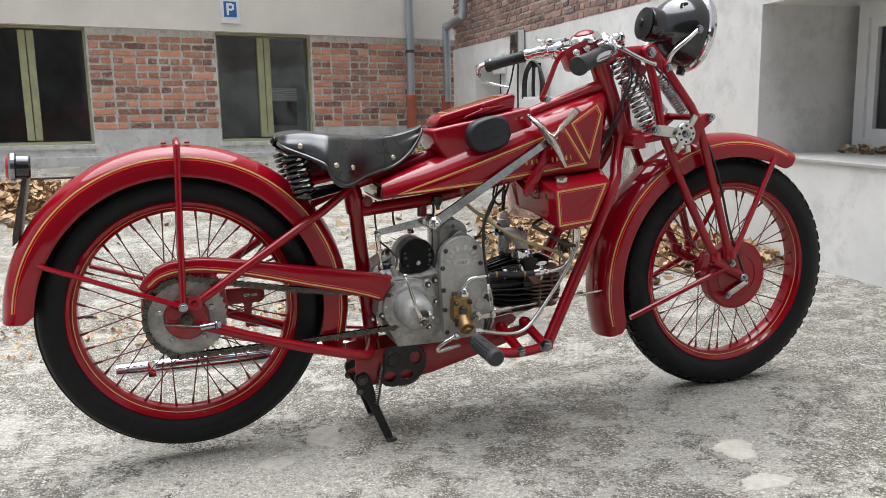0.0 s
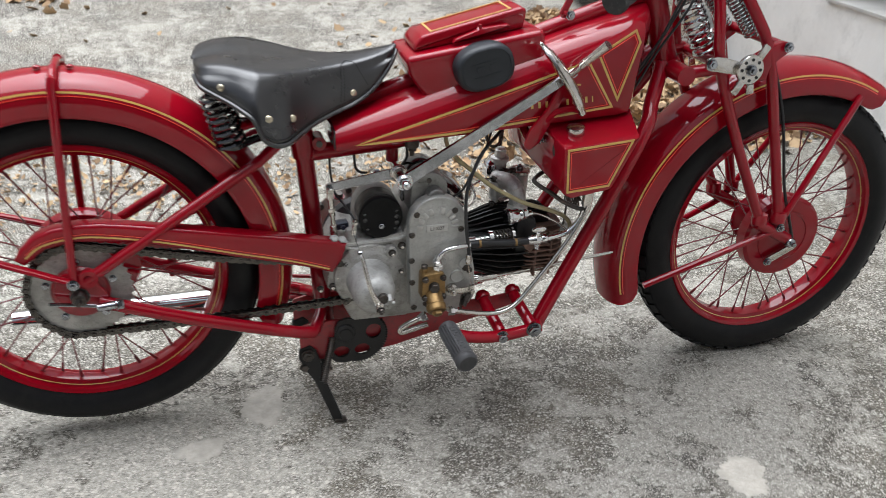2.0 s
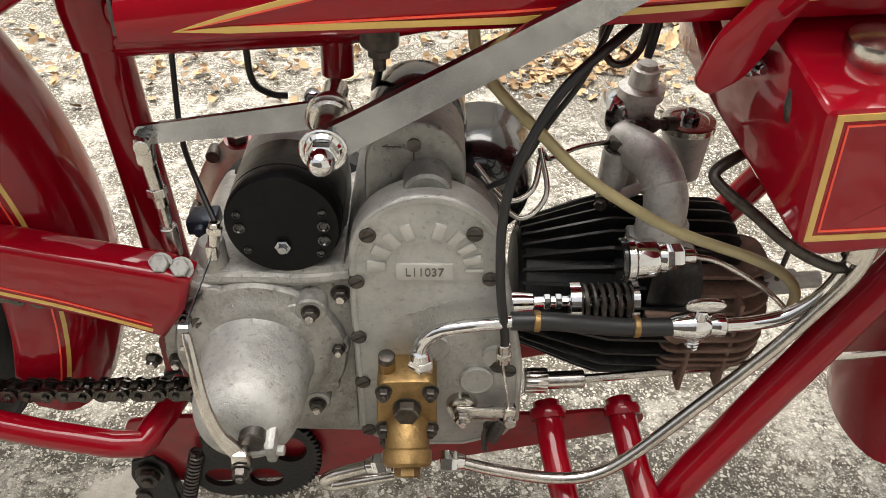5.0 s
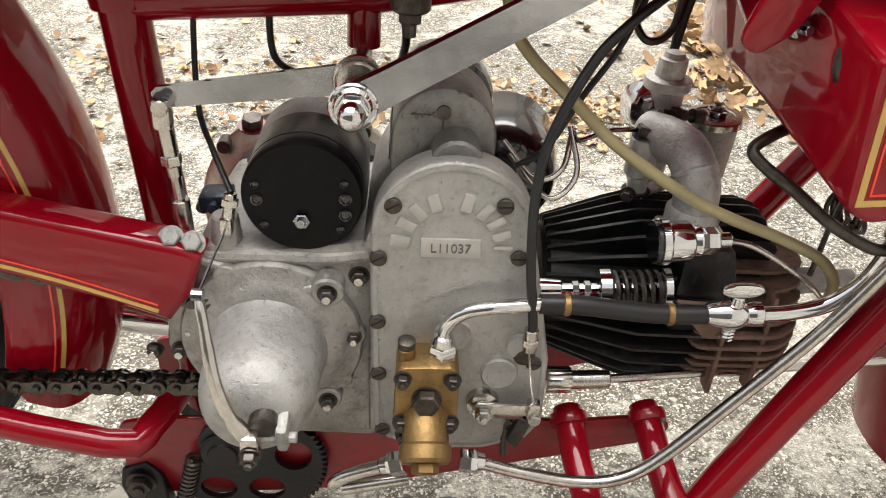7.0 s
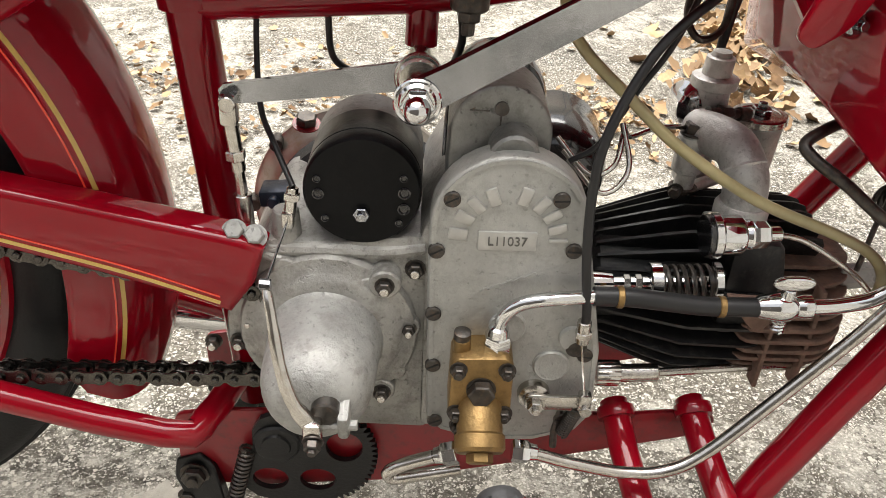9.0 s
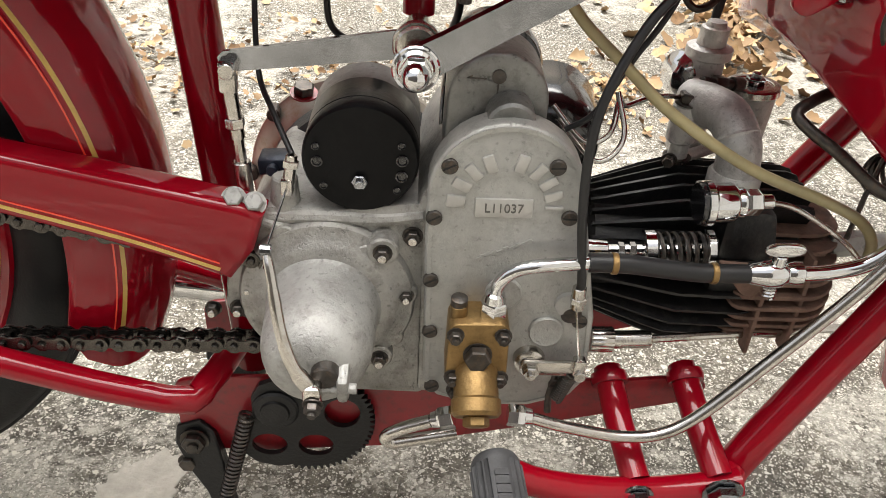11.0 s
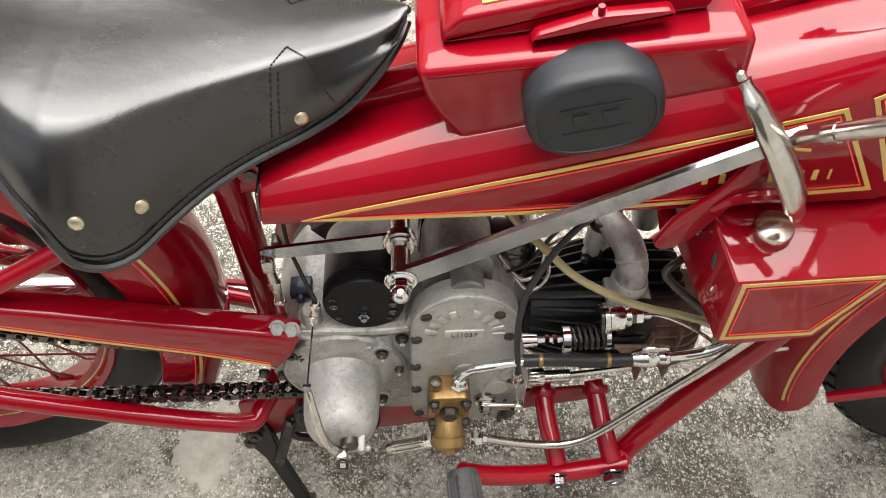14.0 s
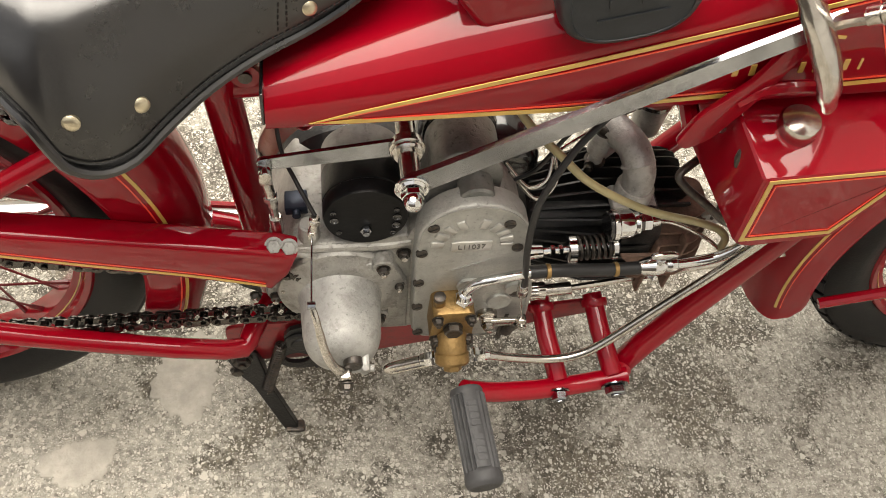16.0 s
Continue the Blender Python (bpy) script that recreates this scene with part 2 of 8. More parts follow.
M_IRON = mat("dark_steel", (0.085, 0.078, 0.072), 0.4, metal=0.85, bump=0.3, scale=300, var=0.4, var_scale=80, dirt=(0.15, 0.11, 0.08))
M_FIN = mat("black_fins", (0.011, 0.011, 0.012), 0.42, bump=0.3, scale=260, var=0.4, var_scale=40, dirt=(0.05, 0.045, 0.04))
M_RUST = mat("rusty_iron", (0.19, 0.115, 0.085), 0.7, bump=0.7, scale=220, var=0.4, var_scale=45, dirt=(0.09, 0.058, 0.045))
M_ALU = mat("cast_aluminium", (0.37, 0.368, 0.352), 0.5, metal=0.4, bump=0.55, scale=230, var=0.3, var_scale=18, dirt=(0.22, 0.212, 0.195), speck=0.35)
M_ALUDARK = mat("oily_aluminium", (0.38, 0.372, 0.35), 0.45, metal=0.5, bump=0.6, scale=240, var=0.35, var_scale=16, dirt=(0.18, 0.168, 0.148), speck=0.4)
M_COVER = mat("painted_cover", (0.42, 0.42, 0.40), 0.45, metal=0.5, bump=0.5, scale=240, var=0.16, var_scale=26, dirt=(0.31, 0.31, 0.29), speck=0.3)
M_CHROME = mat("chrome", (0.70, 0.70, 0.70), 0.08, metal=1.0, var=0.06, var_scale=30)
M_NICKEL = mat("nickel", (0.58, 0.555, 0.52), 0.2, metal=1.0, var=0.15, var_scale=35, bump=0.08, scale=200, dirt=(0.42, 0.38, 0.32))
# darkened and tinted blue: the levers' dark reflections are put into the colour
M_STEEL = mat("polished_steel", (0.34, 0.35, 0.37), 0.13, metal=1.0, var=0.3, var_scale=12, bump=0.25, scale=24, dirt=(0.2, 0.21, 0.225))
# rubbed metal, lightened further to paint in the raised shapes' lit edges
M_RAISED = mat("rubbed_lit_casting", (0.5, 0.495, 0.475), 0.36, metal=0.6, bump=0.2, scale=300, var=0.12, var_scale=40)
M_CHAIN = mat("oily_chain", (0.085, 0.078, 0.07), 0.24, metal=0.9, var=0.35, var_scale=60)
M_BRASS = mat("brass", (0.29, 0.185, 0.075), 0.42, metal=0.8, bump=0.35, scale=260, var=0.25, var_scale=50, dirt=(0.19, 0.12, 0.05))
M_CABLE = mat("black_cable", (0.012, 0.012, 0.013), 0.42)
M_HOSE = mat("yellowed_hose", (0.42, 0.36, 0.19), 0.3, var=0.2, var_scale=30, coat=0.3, trans=0.25)
M_BLUESTEEL = mat("blue_grey_steel", (0.035, 0.045, 0.07), 0.3, metal=0.5, var=0.3, var_scale=40, bump=0.2, scale=200)
M_CARB = mat("bright_casting", (0.58, 0.575, 0.555), 0.42, metal=0.45, bump=0.5, scale=260, var=0.25, var_scale=24, dirt=(0.36, 0.35, 0.33), speck=0.3)
M_LENS = mat("lens_glass", (0.85, 0.87, 0.88), 0.05, trans=0.6)
M_RIVET = mat("brass_rivet", (0.55, 0.49, 0.36), 0.3, metal=0.9, var=0.2, var_scale=80)
M_REDLENS = mat("red_lens", (0.4, 0.01, 0.01), 0.1, coat=0.5)


# ---- place materials ----
def ground_material():
    m = bpy.data.materials.new("worn_concrete")
    m.use_nodes = True
    nt, lk = m.node_tree.nodes, m.node_tree.links
    b = nt["Principled BSDF"]
    tc = nt.new("ShaderNodeTexCoord")

    def noise_tex(scale, detail, rough):
        n = nt.new("ShaderNodeTexNoise")
        n.inputs["Scale"].default_value, n.inputs["Detail"].default_value, n.inputs["Roughness"].default_value = scale, detail, rough
        lk.new(tc.outputs["Object"], n.inputs["Vector"])
        return n

    def ramp(src, p0, c0, p1, c1):
        r = nt.new("ShaderNodeValToRGB")
        r.color_ramp.elements[0].position, r.color_ramp.elements[1].position = p0, p1
        r.color_ramp.elements[0].color, r.color_ramp.elements[1].color = (*c0, 1), (*c1, 1)
        lk.new(src, r.inputs["Fac"])
        return r.outputs[0]

    def mix(f, a, c, mode="MIX"):
        x = nt.new("ShaderNodeMix")
        x.data_type, x.blend_type = "RGBA", mode
        for sock, val in (("Factor", f), ("A", a), ("B", c)):
            if isinstance(val, (int, float)):
                x.inputs[sock].default_value = val
            elif isinstance(val, tuple):
                x.inputs[sock].default_value = (*val, 1)
            else:
                lk.new(val, x.inputs[sock])
        return x.outputs["Result"]
    big = noise_tex(1.1, 8, 0.62)
    fine = noise_tex(95, 6, 0.75)
    grain = noise_tex(420, 3, 0.7)

    # grains are never round: their cells are bent by a fine noise
    wob = noise_tex(130, 2, 0.5)
    bent = nt.new("ShaderNodeVectorMath")
    bent.operation = "MULTIPLY_ADD"
    bent.inputs[1].default_value = (0.0075, 0.0075, 0.0075)
    lk.new(wob.outputs["Color"], bent.inputs[0])
    lk.new(tc.outputs["Object"], bent.inputs[2])

    def stones(scale):
        v = nt.new("ShaderNodeTexVoronoi")
        v.inputs["Scale"].default_value = scale
        lk.new(bent.outputs[0], v.inputs["Vector"])
        sp = nt.new("ShaderNodeSeparateColor")
        lk.new(v.outputs["Color"], sp.inputs[0])
        return v, sp
    v1, s1 = stones(120)
    v2, s2 = stones(60)
    v3, s3 = stones(230)
    v4, s4 = stones(420)
    # worn matrix: broad stains over fine dark and light sand
    crisp = noise_tex(70, 12, 0.85)
    ragged = noise_tex(9, 15, 0.84)
    col = ramp(crisp.outputs["Fac"], 0.40, (0.055, 0.05, 0.042), 0.62, (0.23, 0.213, 0.18))
    stain = noise_tex(3.1, 6, 0.6)
    col = mix(1.0, col, ramp(stain.outputs["Fac"], 0.36, (0.72, 0.73, 0.74), 0.64, (1.22, 1.18, 1.1)), "MULTIPLY")
    # a darker oval with ragged edges, around the machine's front half
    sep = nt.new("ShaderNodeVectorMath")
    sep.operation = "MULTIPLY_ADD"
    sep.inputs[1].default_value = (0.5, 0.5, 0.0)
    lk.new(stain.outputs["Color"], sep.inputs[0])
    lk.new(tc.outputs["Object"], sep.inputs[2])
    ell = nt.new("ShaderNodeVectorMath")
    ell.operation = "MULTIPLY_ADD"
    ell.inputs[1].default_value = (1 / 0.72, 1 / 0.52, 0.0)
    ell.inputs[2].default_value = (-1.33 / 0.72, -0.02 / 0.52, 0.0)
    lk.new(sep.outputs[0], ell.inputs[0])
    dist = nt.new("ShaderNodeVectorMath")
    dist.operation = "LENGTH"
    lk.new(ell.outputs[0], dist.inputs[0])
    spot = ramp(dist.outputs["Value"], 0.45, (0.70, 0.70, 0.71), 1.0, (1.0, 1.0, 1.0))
    # light cement film with ragged edges, thinner and thicker from place to place
    both = nt.new("ShaderNodeMath")
    both.operation = "MULTIPLY_ADD"
    both.inputs[1].default_value = 0.5
    lk.new(big.outputs["Fac"], both.inputs[0])
    lk.new(ragged.outputs["Fac"], both.inputs[2])
    # the film is thicker by the rear of the machine
    ell2 = nt.new("ShaderNodeVectorMath")
    ell2.operation = "MULTIPLY_ADD"
    ell2.inputs[1].default_value = (1 / 0.5, 1 / 0.34, 0.0)
    ell2.inputs[2].default_value = (-0.4 / 0.5, -0.22 / 0.34, 0.0)
    lk.new(sep.outputs[0], ell2.inputs[0])
    dist2 = nt.new("ShaderNodeVectorMath")
    dist2.operation = "LENGTH"
    lk.new(ell2.outputs[0], dist2.inputs[0])
    thick = nt.new("ShaderNodeMapRange")
    thick.inputs["From Min"].default_value, thick.inputs["From Max"].default_value = 0.2, 1.1
    thick.inputs["To Min"].default_value, thick.inputs["To Max"].default_value = 0.085, 0.0
    lk.new(dist2.outputs["Value"], thick.inputs["Value"])
    more = nt.new("ShaderNodeMath")
    lk.new(both.outputs[0], more.inputs[0])
    lk.new(thick.outputs[0], more.inputs[1])
    both = more
    film = ramp(crisp.outputs["Fac"], 0.40, (0.22, 0.207, 0.178), 0.58, (0.58, 0.55, 0.48))
    col = mix(ramp(both.outputs[0], 0.745, (0, 0, 0), 0.80, (0.9, 0.9, 0.9)), col, film)
    # sand grains and pebbles of four sizes, each its own tone
    for vv, ss, cut, keep in ((v4, s4, 0.46, 0.58), (v3, s3, 0.44, 0.60), (v1, s1, 0.38, 0.66), (v2, s2, 0.32, 0.94)):
        chips = mix(1.0, ramp(vv.outputs["Distance"], cut - 0.05, (1, 1, 1), cut + 0.02, (0, 0, 0)), ramp(ss.outputs[0], keep, (0, 0, 0), keep + 0.02, (1, 1, 1)), "MULTIPLY")
        col = mix(chips, col, ramp(ss.outputs[1], 0.0, (0.16, 0.148, 0.125), 0.55, (0.66, 0.63, 0.56)))
    # dark pits between the grains
    col = mix(ramp(grain.outputs["Fac"], 0.28, (0.85, 0.85, 0.85), 0.38, (0, 0, 0)), col, (0.035, 0.032, 0.028))
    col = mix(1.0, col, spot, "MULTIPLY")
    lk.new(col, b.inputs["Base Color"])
    b.inputs["Roughness"].default_value = 0.9
    b.inputs["Specular IOR Level"].default_value = 0.25
    h = nt.new("ShaderNodeMath")
    h.operation = "MULTIPLY_ADD"
    h.inputs[1].default_value = 0.6
    lk.new(fine.outputs["Fac"], h.inputs[0])
    lk.new(grain.outputs["Fac"], h.inputs[2])
    bp = nt.new("ShaderNodeBump")
    bp.inputs["Strength"].default_value, bp.inputs["Distance"].default_value = 0.9, 0.004
    lk.new(h.outputs[0], bp.inputs["Height"])
    lk.new(bp.outputs[0], b.inputs["Normal"])
    return m


def random_tone(name, c0, c1, rough=0.85, bump=0.5, scale=90, island=False, stain=None):
    """Pieces that differ in tone from one to the next."""
    m = bpy.data.materials.new(name)
    m.use_nodes = True
    nt, lk = m.node_tree.nodes, m.node_tree.links
    b = nt["Principled BSDF"]
    b.inputs["Roughness"].default_value = rough
    b.inputs["Specular IOR Level"].default_value = 0.3
    if island:
        src = nt.new("ShaderNodeNewGeometry").outputs["Random Per Island"]
    else:
        src = nt.new("ShaderNodeObjectInfo").outputs["Random"]
    r = nt.new("ShaderNodeValToRGB")
    r.color_ramp.elements[0].color, r.color_ramp.elements[1].color = (*c0, 1), (*c1, 1)
    e = r.color_ramp.elements.new(0.45)
    e.color = (*[(a * 0.55 + c * 0.45) for a, c in zip(c0, c1)], 1)
    lk.new(src, r.inputs["Fac"])
    tc = nt.new("ShaderNodeTexCoord")
    n = nt.new("ShaderNodeTexNoise")
    n.inputs["Scale"].default_value, n.inputs["Detail"].default_value, n.inputs["Roughness"].default_value = scale * 0.3, 7, 0.7
    geo = nt.new("ShaderNodeNewGeometry")
    lk.new(geo.outputs["Position"], n.inputs["Vector"])
    mx = nt.new("ShaderNodeMix")
    mx.data_type, mx.blend_type = "RGBA", "MIX"
    mx.inputs["B"].default_value = (*(stain or [c * 0.45 for c in c0]), 1)
    f = nt.new("ShaderNodeValToRGB")
    f.color_ramp.elements[0].position, f.color_ramp.elements[1].position = 0.5, 0.66
    f.color_ramp.elements[0].color, f.color_ramp.elements[1].color = (0, 0, 0, 1), (0.75, 0.75, 0.75, 1)
    lk.new(n.outputs["Fac"], f.inputs["Fac"])
    lk.new(f.outputs[0], mx.inputs["Factor"])
    lk.new(r.outputs[0], mx.inputs["A"])
    lk.new(mx.outputs["Result"], b.inputs["Base Color"])
    n2 = nt.new("ShaderNodeTexNoise")
    n2.inputs["Scale"].default_value, n2.inputs["Detail"].default_value = scale, 5
    lk.new(geo.outputs["Position"], n2.inputs["Vector"])
    bp = nt.new("ShaderNodeBump")
    bp.inputs["Strength"].default_value, bp.inputs["Distance"].default_value = bump, 0.004
    lk.new(n2.outputs["Fac"], bp.inputs["Height"])
    lk.new(bp.outputs[0], b.inputs["Normal"])
    return m


M_GROUND = ground_material()
M_PATCH = mat("cement_patch", (0.42, 0.395, 0.345), 0.9, bump=1.0, scale=190, var=0.2, var_scale=35, dirt=(0.36, 0.34, 0.3), spec=0.25)
M_PLASTER = mat("grey_plaster", (0.46, 0.45, 0.425), 0.9, bump=0.25, scale=60, var=0.09, var_scale=1.6, dirt=(0.36, 0.355, 0.335), spec=0.25)
M_RENDER = mat("pale_render", (0.74, 0.735, 0.715), 0.9, bump=0.35, scale=50, var=0.1, var_scale=2.2, dirt=(0.58, 0.575, 0.555), spec=0.25)
M_BAND = mat("beige_plaster", (0.74, 0.70, 0.64), 0.9, bump=0.2, scale=70, var=0.08, var_scale=2.0, spec=0.25)
# for the added south wall, dark so that paint and metal reflect little
M_DARKWALL = mat("unseen_wall_brown", (0.07, 0.062, 0.056), 0.8, bump=0.4, scale=40, var=0.3, var_scale=2)
M_PLINTH = mat("cement_plinth", (0.63, 0.63, 0.61), 0.9, bump=0.3, scale=60, var=0.12, var_scale=3.0, dirt=(0.35, 0.345, 0.33), spec=0.25)
M_MORTAR = mat("mortar", (0.70, 0.68, 0.65), 0.95, bump=0.8, scale=60, var=0.25, var_scale=9, dirt=(0.36, 0.34, 0.31), spec=0.2)
M_BRICK = random_tone("old_brick", (0.17, 0.09, 0.07), (0.72, 0.33, 0.20), stain=(0.55, 0.51, 0.47))
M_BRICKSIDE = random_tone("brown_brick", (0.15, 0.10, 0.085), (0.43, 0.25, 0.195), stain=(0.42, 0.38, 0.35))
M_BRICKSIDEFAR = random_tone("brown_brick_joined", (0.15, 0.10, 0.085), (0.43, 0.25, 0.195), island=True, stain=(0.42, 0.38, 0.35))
M_BRICKFAR = random_tone("old_brick_joined", (0.17, 0.09, 0.07), (0.70, 0.33, 0.20), island=True, stain=(0.52, 0.47, 0.43))
M_OLIVE = mat("olive_window_paint", (0.36, 0.36, 0.21), 0.6, bump=0.2, scale=80, var=0.12, var_scale=8, dirt=(0.28, 0.27, 0.18))
M_WHITEPVC = mat("white_frame", (0.74, 0.75, 0.75), 0.35, var=0.04, var_scale=4)
# unlit room, its grey raised to paint in pale reflections on the panes
M_DARKROOM = mat("room_reflection_grey", (0.30, 0.32, 0.33), 0.8, var=0.5, var_scale=2)
M_ZINC = mat("zinc", (0.42, 0.45, 0.48), 0.38, metal=0.7, bump=0.1, scale=40, var=0.12, var_scale=5)
M_TERRA = mat("red_brown_plastic", (0.42, 0.12, 0.075), 0.55, var=0.12, var_scale=6)
M_WHITE = mat("white_plastic", (0.72, 0.72, 0.71), 0.4, var=0.05, var_scale=5)
M_BLUE = mat("sign_blue", (0.02, 0.13, 0.38), 0.4)
M_SIGNWHITE = mat("sign_white", (0.78, 0.79, 0.8), 0.4)
M_LEAF = random_tone("dry_leaves", (0.13, 0.07, 0.035), (0.62, 0.45, 0.26), 0.75, 0.4, 60, island=True, stain=(0.36, 0.22, 0.11))
M_GREEN = random_tone("weed_leaves", (0.04, 0.085, 0.02), (0.14, 0.22, 0.05), 0.7, 0.2, 60, island=True)


def glass_material():
    m = bpy.data.materials.new("window_glass")
    m.use_nodes = True
    b = m.node_tree.nodes["Principled BSDF"]
    b.inputs["Base Color"].default_value = (0.75, 0.78, 0.78, 1)
    b.inputs["Roughness"].default_value = 0.02
    b.inputs["Transmission Weight"].default_value = 1.0
    b.inputs["IOR"].default_value = 1.45
    return m


M_GLASS = glass_material()


# ---- ground ----
def rise(x, y):
    """The yard lies level by the machine and climbs gently to the far building."""
    t = min(max((y - 1.2) / 7.3, 0.0), 1.0)
    return 0.24 * t * t * (3 - 2 * t) * (1 if x < 2.2 else max(0.0, 1 - (x - 2.2) * 0.1))


def build_ground():
    xs = [-400, -120, -40, -18, -9] + [-6 + 0.12 * i for i in range(101)] + [9, 18, 40, 120, 400]
    ys = [-400, -120, -40, -18, -9, -6] + [-4.0 + 0.12 * i for i in range(121)] + [13, 20, 40, 120, 400]
    bm = BM()
    g = [[bm.verts.new((x, y, rise(x, y) + (0.006 * (noise.noise(V((x * 0.9, y * 0.9, 3.0)))) if y > 1.4 else 0.0))) for x in xs] for y in ys]
    for j in range(len(ys) - 1):
        for i in range(len(xs) - 1):
            bm.faces.new((g[j][i], g[j][i + 1], g[j + 1][i + 1], g[j + 1][i]))
    solo("ground", bm, M_GROUND, "worn pale grey concrete yard with exposed pebbles", "ground", kind="structure", sharp=80)


build_ground()


# ---- the motorcycle ----
RC = V((0.0, 0.0, 0.364))
FC = V((1.503, 0.0, 0.335))
bike = thing("motorcycle", (0.466, 0, 0), "dark red vintage motorcycle with gold lines, propped on its stand", "motorcycle")
Y = V((0, 1, 0))


def around(c, r, a, y=0.0):
    """A point at radius r and angle a (degrees, from forward up) in the wheel's plane."""
    return V((c.x + r * math.cos(radians(a)), c.y + y, c.z + r * math.sin(radians(a))))


def ring_section(bm, c, section, seg=72, a0=0.0, a1=360.0):
    """Sweep (radius, y) pairs about a wheel's axle."""
    full = abs(a1 - a0) >= 359.9
    n = seg if full else seg + 1
    loops = [[around(c, r, a0 + (a1 - a0) * i / seg, y) for r, y in section] for i in range(n)]
    rings(bm, loops, close=not full)


def make_wheel(name, c, tyre_half, block_tread, label):
    RT, RR = (0.335 if block_tread else 0.328), 0.262
    bm = BM()
    w = 0.031
    ring_section(bm, c, [(RR + 0.001, -w), (RR - 0.002, -w - 0.003), (RR - 0.009, -w), (RR - 0.012, -w + 0.008), (RR - 0.023, -w + 0.014), (RR - 0.026, 0),
                         (RR - 0.023, w - 0.014), (RR - 0.012, w - 0.008), (RR - 0.009, w), (RR - 0.002, w + 0.003), (RR + 0.001, w), (RR - 0.006, w - 0.006), (RR - 0.016, 0), (RR - 0.006, -w + 0.006)])
    wheel = part(name, bm, M_RED, bike, label)
    # tyre
    bm = BM()
    h = tyre_half
    prof = [(RR - 0.004, -0.028), (RR + 0.006, -0.034), (RR + 0.018, -h * 0.96), (RR + 0.03, -h), (RR + 0.042, -h * 0.96), (RT - 0.014, -h * 0.84), (RT - 0.0075, -h * 0.66), (RT - 0.003, -h * 0.42), (RT, -h * 0.15)]
    prof = prof + [(r, -y) for r, y in reversed(prof)]
    ring_section(bm, c, prof, 96)
    tyre = part("tyre", bm, M_RUBBER, wheel, "worn black rubber tyre")
    bm = BM()
    if block_tread:
        n = 58
        for i in range(n):
            a = 360 * i / n
            for (ry, yy, rr, half) in ((1, -h * 0.62, RT - RR - 0.0062, 0.0075), (0, -h * 0.2, RT - RR - 0.0005, 0.0065), (1, h * 0.2, RT - RR - 0.0005, 0.0065), (0, h * 0.62, RT - RR - 0.0062, 0.0075)):
                aa = a + (180 / n if ry else 0)
                p = around(c, RR + rr, aa, yy)
                tilt = Matrix.Rotation(radians(-aa), 3, "Y") @ Matrix.Rotation(math.copysign(0.62, yy) * (1 if abs(yy) > h * 0.4 else 0.2), 3, "Z")
                box(bm, p, (0.006, half * 2, 0.024), tilt)
        part("tread", bm, M_RUBBER, tyre, "knobbly worn tread blocks")
    else:
        for yy, rr in ((-h * 0.5, 0.0622), (-h * 0.28, 0.0650), (0, 0.0662), (h * 0.28, 0.0650), (h * 0.5, 0.0622)):
            ring_section(bm, c, [(RR + rr - 0.003, yy - 0.004), (RR + rr + 0.0012, yy - 0.0032), (RR + rr + 0.0012, yy + 0.0032), (RR + rr - 0.003, yy + 0.004)], 80)
        part("tread", bm, M_RUBBER, tyre, "ribbed tread bands")
    # gold line on the rim
    bm = BM()
    for s in (-1, 1):
        ring_section(bm, c, [(RR - 0.0155, s * (w - 0.0095)), (RR - 0.0143, s * (w - 0.0086)), (RR - 0.0138, s * (w - 0.0094)), (RR - 0.015, s * (w - 0.0103))], 80)
    part("rim_line", bm, M_GOLD, wheel)
    return wheel


def spokes(wheel, c, n, hub_r, hub_y, rim_r):
    for i in range(n):
        side = -1 if i % 2 else 1
        a = 360 * i / n
        lead = 34 if (i // 2) % 2 else -34
        p = around(c, hub_r, a + lead, side * hub_y)
        q = around(c, rim_r, a, side * 0.006)
        bm = BM()
        d = (q - p).normalized()
        tube(bm, [p, q - d * 0.018], 0.0016, 5)
        tube(bm, [q - d * 0.02, q], [0.0028, 0.0034], 6)
        part("spoke", bm, M_SPOKE, wheel)


rear = make_wheel("rear_wheel", RC, 0.044, False, "red spoked rear wheel with a black tyre")
spokes(rear, RC, 40, 0.062, 0.045, 0.239)
front = make_wheel("front_wheel", FC, 0.042, True, "red spoked front wheel with a black tyre")
spokes(front, FC, 40, 0.058, 0.042, 0.239)

# hubs
bm = BM()
lathe(bm, [(0.02, -0.07), (0.066, -0.062), (0.068, -0.042), (0.05, -0.034), (0.03, -0.02), (0.028, 0.02), (0.05, 0.034), (0.098, 0.036), (0.102, 0.042), (0.102, 0.066), (0.095, 0.073), (0.02, 0.078)], RC, Y, 40)
part("hub", bm, M_RED, rear)
bm = BM()
lathe(bm, [(0.02, -0.075), (0.091, -0.072), (0.098, -0.066), (0.099, -0.04), (0.094, -0.034), (0.032, -0.03), (0.028, 0.02), (0.055, 0.036), (0.06, 0.046), (0.03, 0.06)], FC, Y, 48)
ring_section(bm, FC, [(0.058, -0.07), (0.06, -0.0755), (0.064, -0.0755), (0.066, -0.07)], 40)
part("brake_drum", bm, M_RED, front, "round red brake drum")
